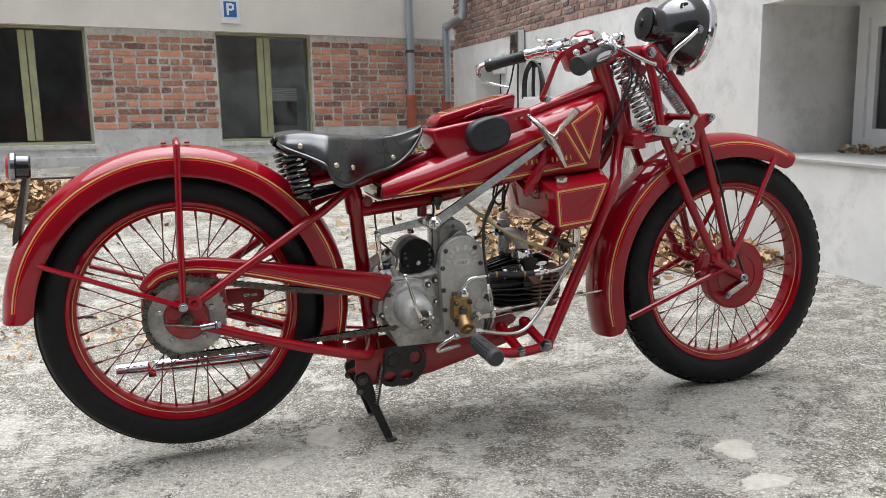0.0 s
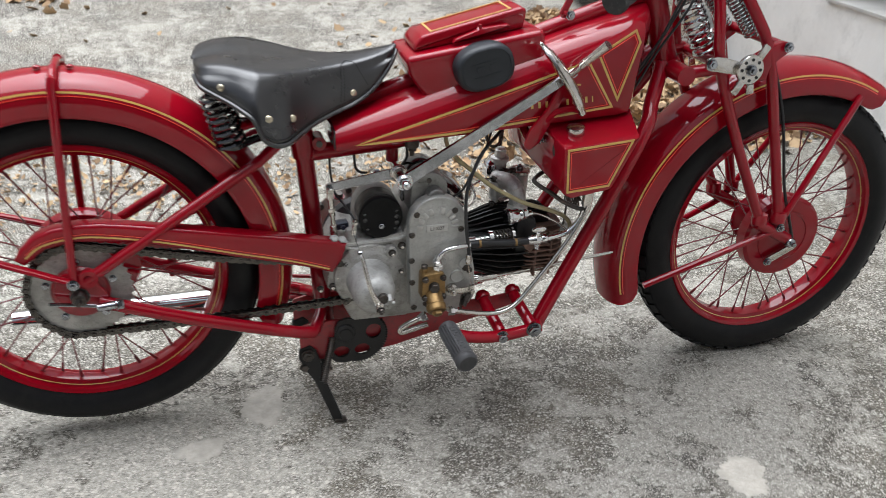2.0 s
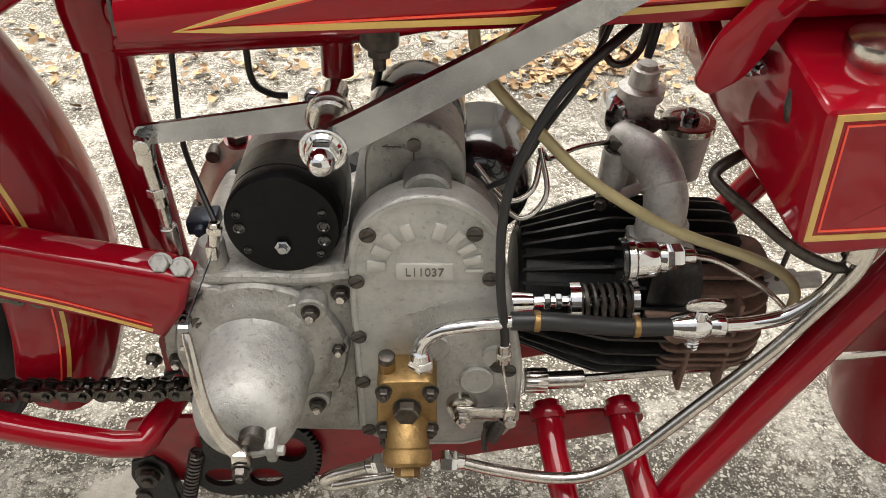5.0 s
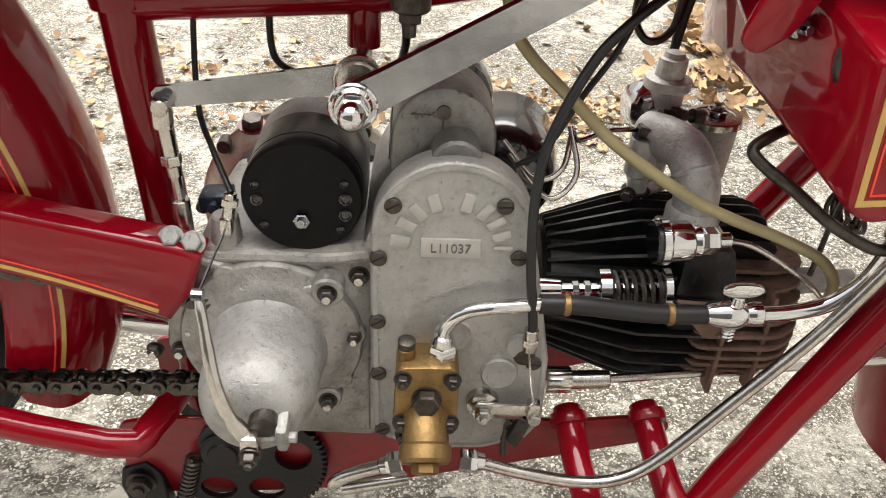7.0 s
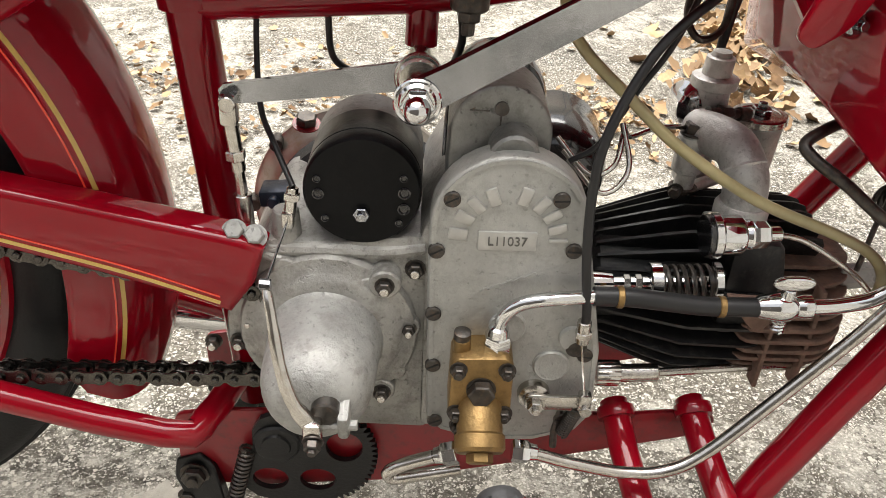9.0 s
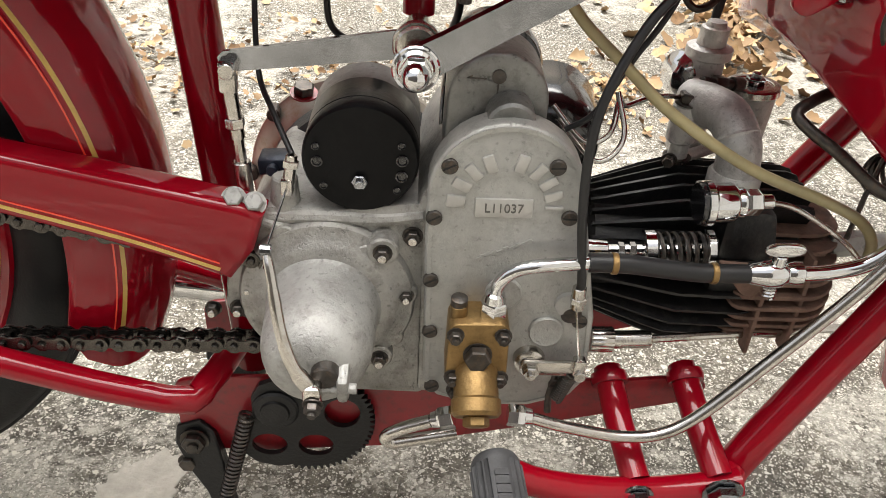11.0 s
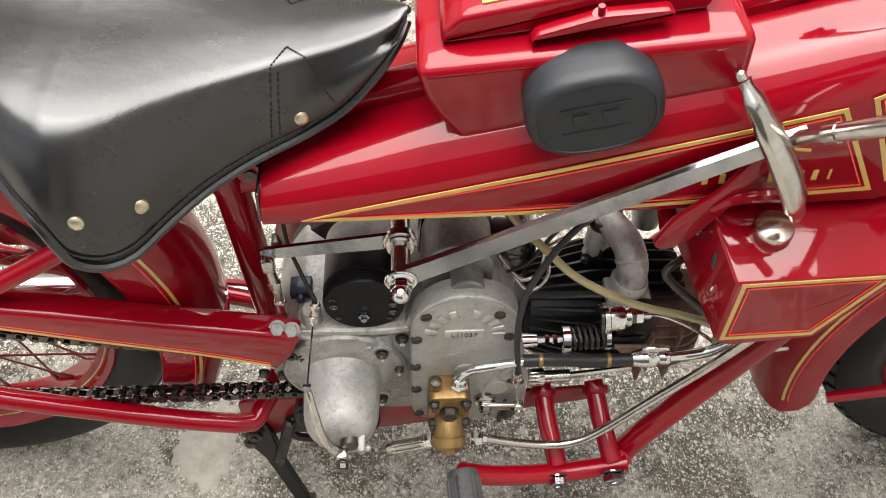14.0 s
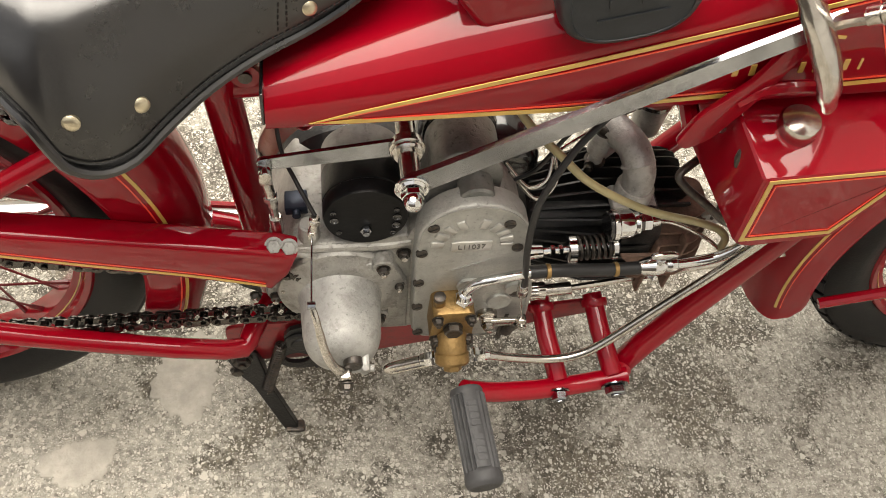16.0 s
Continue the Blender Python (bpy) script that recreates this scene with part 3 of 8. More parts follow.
# sprocket with teeth and holes
bm = BM()
nt_ = 38
out = []
for i in range(nt_ * 4):
    r = (0.0865, 0.089, 0.0915, 0.089)[i % 4]
    out.append(((RC.x + r * math.cos(2 * math.pi * i / (nt_ * 4))), (RC.z + r * math.sin(2 * math.pi * i / (nt_ * 4)))))
prism(bm, out, -0.077, -0.082)
sprocket = part("sprocket", bm, M_ALUDARK, rear, "toothed grey chain wheel")
for k in range(5):
    bm = BM()
    p = around(RC, 0.060, 72 * k + 20, -0.082)
    nut(bm, p, -Y, 0.006, 0.006)
    part("bolt", bm, M_STEEL, sprocket)
bm = BM()
lathe(bm, [(0.051, -0.081), (0.051, -0.085), (0.047, -0.090), (0.03, -0.094), (0.02, -0.098), (0.02, -0.1)], RC, Y, 30)
part("bearing_cap", bm, M_REDROUGH, sprocket)
bm = BM()
lathe(bm, [(0.0135, -0.096), (0.0135, -0.118), (0.012, -0.121), (0.006, -0.121), (0.005, -0.134), (0.003, -0.135)], RC, Y, 12)
lathe(bm, [(0.017, -0.098), (0.017, -0.103)], RC, Y, 20)
part("axle_nut", bm, M_IRON, rear)
bm = BM()
lathe(bm, [(0.012, -0.07), (0.012, -0.105), (0.01, -0.108), (0.005, -0.109), (0.005, -0.118)], FC , Y, 12)
part("axle_nut", bm, M_STEEL, front)


# ---- mudguards ----
def fender(name, c, rad, edge_r, half, a0, a1, label, tip_round):
    seg = 64
    bm = BM()

    def sec(k, off=0.0):
        """Points across the crown, from the near edge to the far one."""
        pts = []
        for u in np.linspace(-1, 1, 25):
            t = abs(u)
            if t < 0.62:
                q = t / 0.62
                y = half * 0.98 * math.sin(q * math.pi / 2)
                r = rad - (rad - edge_r) * 0.62 * (1 - math.cos(q * math.pi / 2))
            else:
                q = (t - 0.62) / 0.38
                y = half * (0.98 + 0.02 * q)
                r = rad - (rad - edge_r) * (0.62 + 0.38 * q)
            pts.append((r + off, math.copysign(y, u) * (1 + off / half * min(1, t / 0.5))))
        return pts
    loops = []
    for i in range(seg + 1):
        f = i / seg
        a = a0 + (a1 - a0) * f
        d = min(f, 1 - f) * (a1 - a0)
        sh = 1.0
        if d < tip_round:
            sh = math.sqrt(max(0.0, 1 - (1 - d / tip_round) ** 2)) * 0.3 + 0.7
        o, n_ = sec(f), sec(f, -0.0018)
        top = [(rad - (rad - r) * sh, y) for r, y in o]
        low = [(rad - 0.002 - (rad - 0.002 - r) * sh, y) for r, y in n_]
        loops.append([around(c, r, a, y) for r, y in top] + [around(c, r, a, y) for r, y in reversed(low)])
    rings(bm, loops)
    guard = part(name, bm, M_RED, bike, label, sharp=50)
    # painted lines on both flanks, turned across at the ends
    for m, u0, w in ((M_GOLD, 0.47, 0.0036), (M_ORANGE, 0.525, 0.0014)):
        bm = BM()
        for s in (-1, 1):
            q = u0 / 0.62
            y = half * 0.98 * math.sin(q * math.pi / 2)
            r = rad - (rad - edge_r) * 0.62 * (1 - math.cos(q * math.pi / 2))
            nr = V((0, s * math.sin(q * math.pi / 2), math.cos(q * math.pi / 2)))
            pts, nn = [], []
            for i in range(61):
                a = a0 + 4 + (a1 - a0 - 8) * i / 60
                pts.append(around(c, r, a, s * y))
                nn.append(V((math.cos(radians(a)) * nr.z, nr.y, math.sin(radians(a)) * nr.z)))
            ribbon(bm, pts, nn, w, 0.0007)
        part("gold_line" if m is M_GOLD else "orange_line", bm, m, guard)
    return guard


RF = V((0.0, 0.0, 0.364))
fender("rear_mudguard", RF, 0.392, 0.322, 0.066, -20, 178, "glossy red rear mudguard with gold line", 5)
FF = V((1.49, 0.0, 0.322))
fender("front_mudguard", FF, 0.415, 0.35, 0.07, 59, 199, "deep glossy red front mudguard with gold line", 6)


def stay(a, b, r=0.0075, flat=None, mid=None):
    bm = BM()
    pts = [a] + (mid or []) + [b]
    tube(bm, pts, r, 10, smooth=4 if mid else 0, flat=flat)
    return bm


for s in (-1, 1):
    part("mudguard_stay", stay((0.006, s * 0.03, 0.763), (-0.006, s * 0.108, 0.395), 0.0075, mid=[(0.006, s * 0.062, 0.752), (0.004, s * 0.078, 0.715)]), M_RED, bike)
    part("mudguard_stay", stay((-0.30, s * 0.07, 0.505), (-0.012, s * 0.11, 0.398), 0.0085, flat=0.7), M_RED, bike)
    part("fork_stay", stay((1.618, s * 0.072, 0.665), (1.462, s * 0.1, 0.385), 0.0075), M_RED, bike)
    part("fork_stay", stay((1.16, s * 0.075, 0.245), (1.462, s * 0.1, 0.372), 0.0075), M_RED, bike)
    bm = BM()
    nut(bm, (-0.006, s * 0.118, 0.396), Y * s, 0.0085, 0.008, 0.004)
    part("bolt", bm, M_STEEL, bike)
    bm = BM()
    nut(bm, (1.462, s * 0.106, 0.378), Y * s, 0.008, 0.008, 0.004)
    part("bolt", bm, M_STEEL, bike)
bm = BM()
tube(bm, [(0.006, y, 0.763 - abs(y) ** 2 * 2) for y in (-0.032, -0.016, 0, 0.016, 0.032)], 0.007, 10)
for dx in (-0.022, 0.03):
    lathe(bm, [(0.006, 0), (0.006, 0.004), (0.002, 0.006)], (dx, -0.012, 0.757), (0, 0, 1), 10)
part("stay_bridge", bm, M_RED, bike)

# ---- frame ----
bm = BM()
tube(bm, [(0.414, 0, 0.655), (0.455, 0, 0.20)], 0.0185, 16)
tube(bm, [(0.425, 0, 0.575), (0.60, 0, 0.592), (0.9, 0, 0.655), (1.13, 0, 0.755)], 0.0165, 14)
tube(bm, [(0.425, 0, 0.648), (0.60, 0, 0.70), (0.86, 0, 0.79), (1.11, 0, 0.876)], 0.0175, 14)
tube(bm, [(1.09, 0, 0.945), (1.175, 0, 0.715)], 0.026, 20)
lathe(bm, [(0.03, -0.012), (0.032, 0), (0.03, 0.012)], (1.092, 0, 0.937), (-0.085, 0, 0.23), 20)
lathe(bm, [(0.03, -0.012), (0.033, 0), (0.03, 0.012)], (1.172, 0, 0.722), (-0.085, 0, 0.23), 20)
for s in (-1, 1):
    tube(bm, [(1.155, s * 0.012, 0.735), (1.125, s * 0.045, 0.66), (1.085, s * 0.085, 0.585), (0.905, s * 0.122, 0.25), (0.874, s * 0.145, 0.214)], 0.0155, 14, smooth=4)
    tube(bm, [(0.012, s * 0.1, 0.392), (0.33, s * 0.075, 0.592), (0.405, s * 0.02, 0.635)], 0.0105, 12)
    tube(bm, [(0.03, s * 0.098, 0.348), (0.20, s * 0.098, 0.288), (0.395, s * 0.095, 0.232), (0.425, s * 0.075, 0.232), (0.445, s * 0.03, 0.245)], 0.0125, 12, smooth=3)
    prism(bm, rounded([(-0.045, 0.372), (-0.03, 0.41), (0.02, 0.408), (0.05, 0.36), (0.04, 0.335), (-0.03, 0.345)], 0.012), s * 0.092, s * 0.102, 0.002)
    lathe(bm, [(0.008, 0), (0.0085, 0.007), (0.0165, 0.007), (0.017, 0.0), (0.0165, -0.008), (0.008, -0.008)], (0.0195, s * 0.103, 0.4), (0, s, 0), 22)
    # head cluster below the tank
    tube(bm, [(0.415, s * 0.012, 0.65), (0.36, s * 0.055, 0.668), (0.30, s * 0.075, 0.66)], 0.009, 10)
# seat lug with its clamp and hole
lathe(bm, [(0.022, -0.03), (0.024, 0), (0.022, 0.03)], (0.418, 0, 0.60), (0.041, 0, -0.455), 18)
tube(bm, [(0.448, -0.02, 0.60), (0.448, 0.02, 0.60)], 0.0135, 16)
frame_ob = part("frame", bm, M_RED, bike, "red tubular steel frame")
bm = BM()
tube(bm, [(0.448, -0.0225, 0.60), (0.448, 0.0225, 0.60)], 0.0062, 16)
part("lug_bush", bm, M_IRON, frame_ob)

# sheet plates of the cradle
bm = BM()
prism(bm, rounded([(0.395, 0.14), (0.392, 0.222), (0.43, 0.230), (0.62, 0.238), (0.80, 0.248), (0.862, 0.257), (0.876, 0.247), (0.866, 0.229), (0.72, 0.188), (0.59, 0.154), (0.47, 0.14)], 0.01), -0.062, -0.056, 0.0015)
part("cradle_plate", bm, M_REDROUGH, bike)
bm = BM()
prism(bm, rounded([(0.395, 0.14), (0.392, 0.222), (0.43, 0.230), (0.62, 0.238), (0.80, 0.248), (0.862, 0.257), (0.876, 0.247), (0.866, 0.229), (0.72, 0.188), (0.59, 0.154), (0.47, 0.14)], 0.01), 0.056, 0.062, 0.0015)
part("cradle_plate", bm, M_REDROUGH, bike)

# ---- tank ----
def tank_section(x):
    """Half width, bottom and top of the tank along its length."""
    t = (x - 0.47) / (1.075 - 0.47)
    half = 0.096 + 0.006 * min(1, t * 1.6)
    zb = 0.611 + 0.052 * t
    zt = 0.652 + 0.207 * t
    return half, zb, zt


bm = BM()
loops = []
for i in range(25):
    x = 0.468 + (1.07 - 0.468) * i / 24
    half, zb, zt = tank_section(x)
    fr = (1.07 - x)
    if fr < 0.05:
        k = math.sqrt(max(0, 1 - (1 - fr / 0.05) ** 2))
        half = half * (0.55 + 0.45 * k)
    rt = min(0.055, (zt - zb) * 0.75)
    lp = [(x, -half * 0.55, zb - 0.004), (x, -half * 0.97, zb), (x, -half, zb + 0.006)]
    for k in range(7):
        a = math.pi / 2 * k / 6
        lp.append((x, -half + rt * 0.95 * (1 - math.cos(a)), zt - rt + rt * math.sin(a)))
    lp = lp + [(px, -py, pz) for px, py, pz in reversed(lp)]
    loops.append([V((px + (pz - 0.64) * 0.12 * max(0, (x - 0.95) / 0.12), py, pz)) for px, py, pz in lp])
rings(bm, loops)
tank = part("fuel_tank", bm, M_RED, bike, "red wedge-shaped fuel tank with gold lines", sharp=40)

# gold and orange lines and lettering bars on the tank's flanks
def flank(x, z, s, off=0.0):
    half = tank_section(x)[0]
    return V((x, s * (half + off), z))


PANEL = [(0.505, 0.621), (0.708, 0.686), (0.946, 0.766), (1.006, 0.676), (0.71, 0.638)]
PANEL2 = [(0.966, 0.778), (1.036, 0.822), (1.048, 0.80), (1.016, 0.69)]


def dense(outline, n=6):
    out = []
    for i in range(len(outline)):
        a, b = V(outline[i]), V(outline[(i + 1) % len(outline)])
        out += [tuple(a.lerp(b, k / n)) for k in range(n)]
    return out


def shrink(outline, d):
    c = V((sum(p[0] for p in outline) / len(outline), sum(p[1] for p in outline) / len(outline)))
    out = []
    n = len(outline)
    for i in range(n):
        p0, p1, p2 = V(outline[i - 1]), V(outline[i]), V(outline[(i + 1) % n])
        e1, e2 = (p1 - p0).normalized(), (p2 - p1).normalized()
        n1, n2 = V((e1.y, -e1.x)), V((e2.y, -e2.x))
        if (c - p1).dot(n1 + n2) < 0:
            n1, n2 = -n1, -n2
        b = n1 + n2
        out.append(tuple(p1 + b / max(b.dot(n1), 0.3) * d))
    return out


for s in (-1, 1):
    for o in (PANEL, PANEL2):
        for m, d, w, nm in ((M_GOLD, 0.0, 0.0042, "gold_line"), (M_ORANGE, 0.0055, 0.0013, "orange_line")):
            bm = BM()
            closed_ribbon(bm, [flank(x, z, s, 0.0005) for x, z in dense(shrink(o, d) if d else o)], (0, s, 0), w, 0.0006)
            part(nm, bm, m, tank)
    for k in range(4):
        bm = BM()
        x = 0.836 + 0.0148 * k
        box(bm, flank(x + 0.004, 0.684 + 0.001 * k, s, 0.0004), (0.0048, 0.0012, 0.0115), Matrix.Rotation(radians(-8), 3, "Y"))
        part("letter_bar", bm, M_GOLD, tank)
    for k in range(5):
        bm = BM()
        x = 0.908 + 0.0128 * k
        box(bm, flank(x + 0.004, 0.689 + 0.001 * k, s, 0.0004), (0.0046 if k < 4 else 0.002, 0.0012, 0.0115), Matrix.Rotation(radians(-8), 3, "Y"))
        part("letter_bar", bm, M_GOLD, tank)
    bm = BM()
    for k, (dx, dz, w, a) in enumerate(((0, 0, 0.022, 10), (0.012, 0.006, 0.016, 25), (0.026, 0.007, 0.018, -4), (-0.004, -0.005, 0.008, 40))):
        box(bm, flank(0.90 + dx, 0.715 + dz, s, 0.0004), (w, 0.0012, 0.0028), Matrix.Rotation(radians(-a), 3, "Y"))
    part("emblem_bar", bm, M_GOLD, tank)

# ---- tool case on the tank, with lid, catch and knee pads ----
bm = BM()
prism(bm, rounded([(0.648, 0.688), (0.87, 0.752), (0.862, 0.822), (0.600, 0.772), (0.612, 0.735)], [0.01, 0.01, 0.012, 0.012, 0.02]), -0.072, 0.072, 0.009, 3)
for v in bm.verts:
    v.co.y *= 1 + 0.15 * min(max((v.co.x - 0.62) / 0.24, 0.0), 1.0)
case = part("tool_case", bm, M_RED, bike, "red sheet metal case on the tank")
bm = BM()
prism(bm, rounded([(0.622, 0.777), (0.832, 0.817), (0.836, 0.852), (0.826, 0.856), (0.636, 0.806), (0.622, 0.79)], 0.006), -0.046, 0.046, 0.006, 3)
lid = part("lid", bm, M_RED, case)
d_ = V((0.19, 0, 0.05)).normalized()
n_ = V((-d_.z, 0, d_.x))
p_ = V((0.731, 0, 0.8315))
bm = BM()
closed_ribbon(bm, [p_ + d_ * a + Y * b for a, b in ((-0.078, -0.034), (0.078, -0.034), (0.078, 0.034), (-0.078, 0.034))], n_, 0.0042, 0.0008)
part("gold_line", bm, M_GOLD, lid)
bm = BM()
prism(bm, rounded([(0.69, 0.795), (0.80, 0.8245), (0.795, 0.829), (0.745, 0.822), (0.695, 0.803)], 0.003), -0.05, -0.064, 0.0025)
catch = part("catch", bm, M_RED, lid)
bm = BM()
cyl(bm, (0.744, -0.058, 0.812), (0.741, -0.06, 0.829), 0.003, 10)
lathe(bm, [(0.006, 0), (0.006, 0.003)], (0.742, -0.0575, 0.818), (-0.2, -0.3, 1), 12)
part("catch_pin", bm, M_RED, catch)
for s in (-1, 1):
    bm = BM()
    loops = []
    for yy, k in ((0.066, 1.0), (0.097, 1.02), (0.104, 0.99), (0.108, 0.93), (0.1095, 0.85), (0.1085, 0.84), (0.1085, 0.3)):
        lp = []
        for j in range(40):
            a = 2 * math.pi * j / 40
            ca, sa = math.cos(a), math.sin(a)
            u = 0.055 * k * math.copysign(abs(ca) ** 0.75, ca)
            w = 0.0405 * k * math.copysign(abs(sa) ** 0.8, sa)
            lp.append(V((0.743 + u * 0.966 - w * 0.259, s * yy, 0.759 + u * 0.259 + w * 0.966)))
        loops.append(lp)
    rings(bm, loops)
    pad = part("knee_pad", bm, M_PAD, bike, "oval black rubber knee pad")
    bm = BM()
    for k, (du, dw) in enumerate(((0, 0.013), (0, -0.012), (-0.012, 0.002), (0.012, 0.002))):
        box(bm, (0.743 + du * 0.966 - dw * 0.259, s * 0.109, 0.759 + du * 0.259 + dw * 0.966), (0.055 if k < 2 else 0.012, 0.0016, 0.0014 if k < 2 else 0.009), Matrix.Rotation(radians(-15), 3, "Y"))
    part("moulded_bar", bm, M_PAD, pad)

# ---- oil tank under the front of the fuel tank ----
bm = BM()
o_near = [(0.888, 0.618), (1.046, 0.634), (0.997, 0.527), (0.914, 0.513), (0.898, 0.522)]
o_mid = [(0.866, 0.655), (1.070, 0.668), (1.010, 0.505), (0.930, 0.515), (0.870, 0.556)]
panel_out = [(0.888, 0.621), (1.044, 0.638), (0.996, 0.528), (0.896, 0.518)]


def lerp_outline(a, b, t, r):
    return rounded([tuple(V(p).lerp(V(q), t)) for p, q in zip(a, b)], r, 3)


loops = []
for yy, t, r, k in ((-0.164, 0, 0.008, 0.004), (-0.1625, 0, 0.007, 0.0012), (-0.159, 0, 0.006, 0.0), (-0.05, 1, 0.006, 0), (0.05, 1, 0.006, 0), (0.159, 0, 0.006, 0), (0.1625, 0, 0.007, 0.0012), (0.164, 0, 0.008, 0.004)):
    o = lerp_outline(o_near, o_mid, t, r)
    if k:
        o = shrink(o, k)
    loops.append([V((x, yy, z)) for x, z in o])
rings(bm, loops)
oil = part("oil_tank", bm, M_RED, bike, "red angular oil tank with gold line", sharp=18)
for s in (-1, 1):
    for m, d, w, nm in ((M_GOLD, 0.009, 0.0042, "gold_line"), (M_ORANGE, 0.0145, 0.0013, "orange_line")):
        bm = BM()
        closed_ribbon(bm, [V((x, s * 0.1642, z)) for x, z in dense(shrink(panel_out, d))], (0, s, 0), w, 0.0006)
        part(nm, bm, m, oil)
bm = BM()
lathe(bm, [(0.019, 0), (0.024, 0.002), (0.021, 0.007), (0.016, 0.009)], (0.929, -0.118, 0.620), (-0.1, -0.12, 1), 24)
part("filler_neck", bm, M_RED, oil)
bm = BM()
lathe(bm, [(0.017, 0), (0.0182, 0.002), (0.0182, 0.0145), (0.0168, 0.0172), (0.011, 0.0186), (0.004, 0.0192), (0.0005, 0.0193)], (0.928, -0.119, 0.629), (-0.1, -0.12, 1), 28)
part("filler_cap", bm, M_NICKEL, oil, "domed chrome filler cap")

# ---- saddle ----
SAD = [(0.231, 0.045, 0.766, 0.062, 0.750), (0.240, 0.085, 0.771, 0.105, 0.742), (0.262, 0.103, 0.775, 0.124, 0.732), (0.286, 0.118, 0.776, 0.142, 0.722), (0.303, 0.130, 0.775, 0.160, 0.714),
       (0.319, 0.139, 0.773, 0.175, 0.704), (0.329, 0.143, 0.772, 0.181, 0.684), (0.338, 0.143, 0.770, 0.182, 0.667), (0.357, 0.137, 0.767, 0.178, 0.657), (0.378, 0.125, 0.764, 0.165, 0.656),
       (0.400, 0.107, 0.761, 0.137, 0.661), (0.430, 0.084, 0.758, 0.105, 0.669), (0.467, 0.062, 0.757, 0.077, 0.677), (0.508, 0.045, 0.760, 0.056, 0.687), (0.543, 0.036, 0.766, 0.046, 0.708),
       (0.570, 0.027, 0.772, 0.034, 0.735), (0.588, 0.017, 0.777, 0.021, 0.759), (0.596, 0.006, 0.779, 0.007, 0.772)]
SADP = smooth_path([V((a[0], a[1], a[2])) for a in SAD], 3)
SADQ = smooth_path([V((a[0], a[3], a[4])) for a in SAD], 3)


def saddle_loop(p, q, off=0.0):
    """Across one station of the saddle, from the near skirt's hem to the far one's."""
    half = []
    x = p.x
    dish = 0.012 * max(0, 1 - (x - 0.236) / 0.2) if x < 0.436 else 0
    for k in range(7):
        t = k / 6
        half.append(V((x, q.y + (p.y * 1.02 - q.y) * t + 0.006 * math.sin(math.pi * t), q.z + (p.z - 0.012 - q.z) * t + 0.003 * math.sin(math.pi * t))))
    half.append(V((x, p.y * 0.97, p.z - 0.004)))
    half.append(V((x, p.y * 0.88, p.z)))
    for k in range(1, 6):
        t = k / 5
        half.append(V((x, p.y * 0.88 * (1 - t), p.z + 0.004 * math.sin(t * math.pi / 2) - dish * t * t)))
    near = [V((v.x, -v.y - off * 0.6, v.z + off)) for v in half]
    far = [V((v.x, v.y + off * 0.6, v.z + off)) for v in reversed(half[:-1])]
    return near + far


bm = BM()
top = [saddle_loop(p, q) for p, q in zip(SADP, SADQ)]
low = [saddle_loop(p, q, -0.005) for p, q in zip(SADP, SADQ)]
loops = [a + list(reversed(b)) for a, b in zip(top, low)]
rings(bm, loops)
saddle = part("saddle", bm, M_LEATHER, bike, "black leather sprung saddle with brass rivets", sharp=55)
bm = BM()
for s in (-1, 1):
    tube(bm, [V((q.x, s * (q.y + 0.001), q.z + 0.001)) for q in SADQ], 0.0042, 8)
part("piping", bm, M_LEATHER, saddle)
M_THREAD = mat("black_thread", (0.004, 0.004, 0.004), 0.7)
bm = BM()
for s in (-1, 1):
    n = 0
    for i in range(len(SADP) - 1):
        for k in range(3):
            t = k / 3
            q = SADQ[i].lerp(SADQ[i + 1], t)
            p = SADP[i].lerp(SADP[i + 1], t)
            e = (p - q).normalized()
            dd = (SADQ[i + 1] - SADQ[i]).normalized()
            c = q + e * 0.011
            a0, b0 = c - dd * 0.0018, c + dd * 0.0018
            tube(bm, [V((a0.x, s * (a0.y + 0.0035), a0.z)), V((b0.x, s * (b0.y + 0.0035), b0.z))], 0.0009, 4)


def saddle_at(x, k, s):
    """A point of the saddle's skin at station x, k steps up from the hem."""
    for i in range(len(SADP) - 1):
        if SADP[i].x <= x <= SADP[i + 1].x:
            t = (x - SADP[i].x) / (SADP[i + 1].x - SADP[i].x)
            loop = saddle_loop(SADP[i].lerp(SADP[i + 1], t), SADQ[i].lerp(SADQ[i + 1], t))
            v = loop[int(k)].lerp(loop[int(k) + 1], k - int(k))
            return V((v.x, v.y * -s, v.z + 0.0004))
    return V((x, 0, 0.76))


# pointed seam by the nose, sewn through to both sides
for s in (-1, 1):
    for line in (((0.482, 1.2), (0.484, 4), (0.485, 7.6), (0.497, 9.6), (0.511, 7.8), (0.524, 4.5), (0.538, 1.2)), ((0.489, 1.2), (0.490, 4), (0.491, 7.4))):
        pts = []
        for (x0, k0), (x1, k1) in zip(line, line[1:]):
            for q in range(6):
                t = q / 6
                pts.append(saddle_at(x0 + (x1 - x0) * t, k0 + (k1 - k0) * t, s))
        for a0, b0 in zip(pts, pts[1:]):
            tube(bm, [a0.lerp(b0, 0.12), a0.lerp(b0, 0.72)], 0.0009, 4)
part("stitching", bm, M_THREAD, saddle)["kind"] = "stuff"
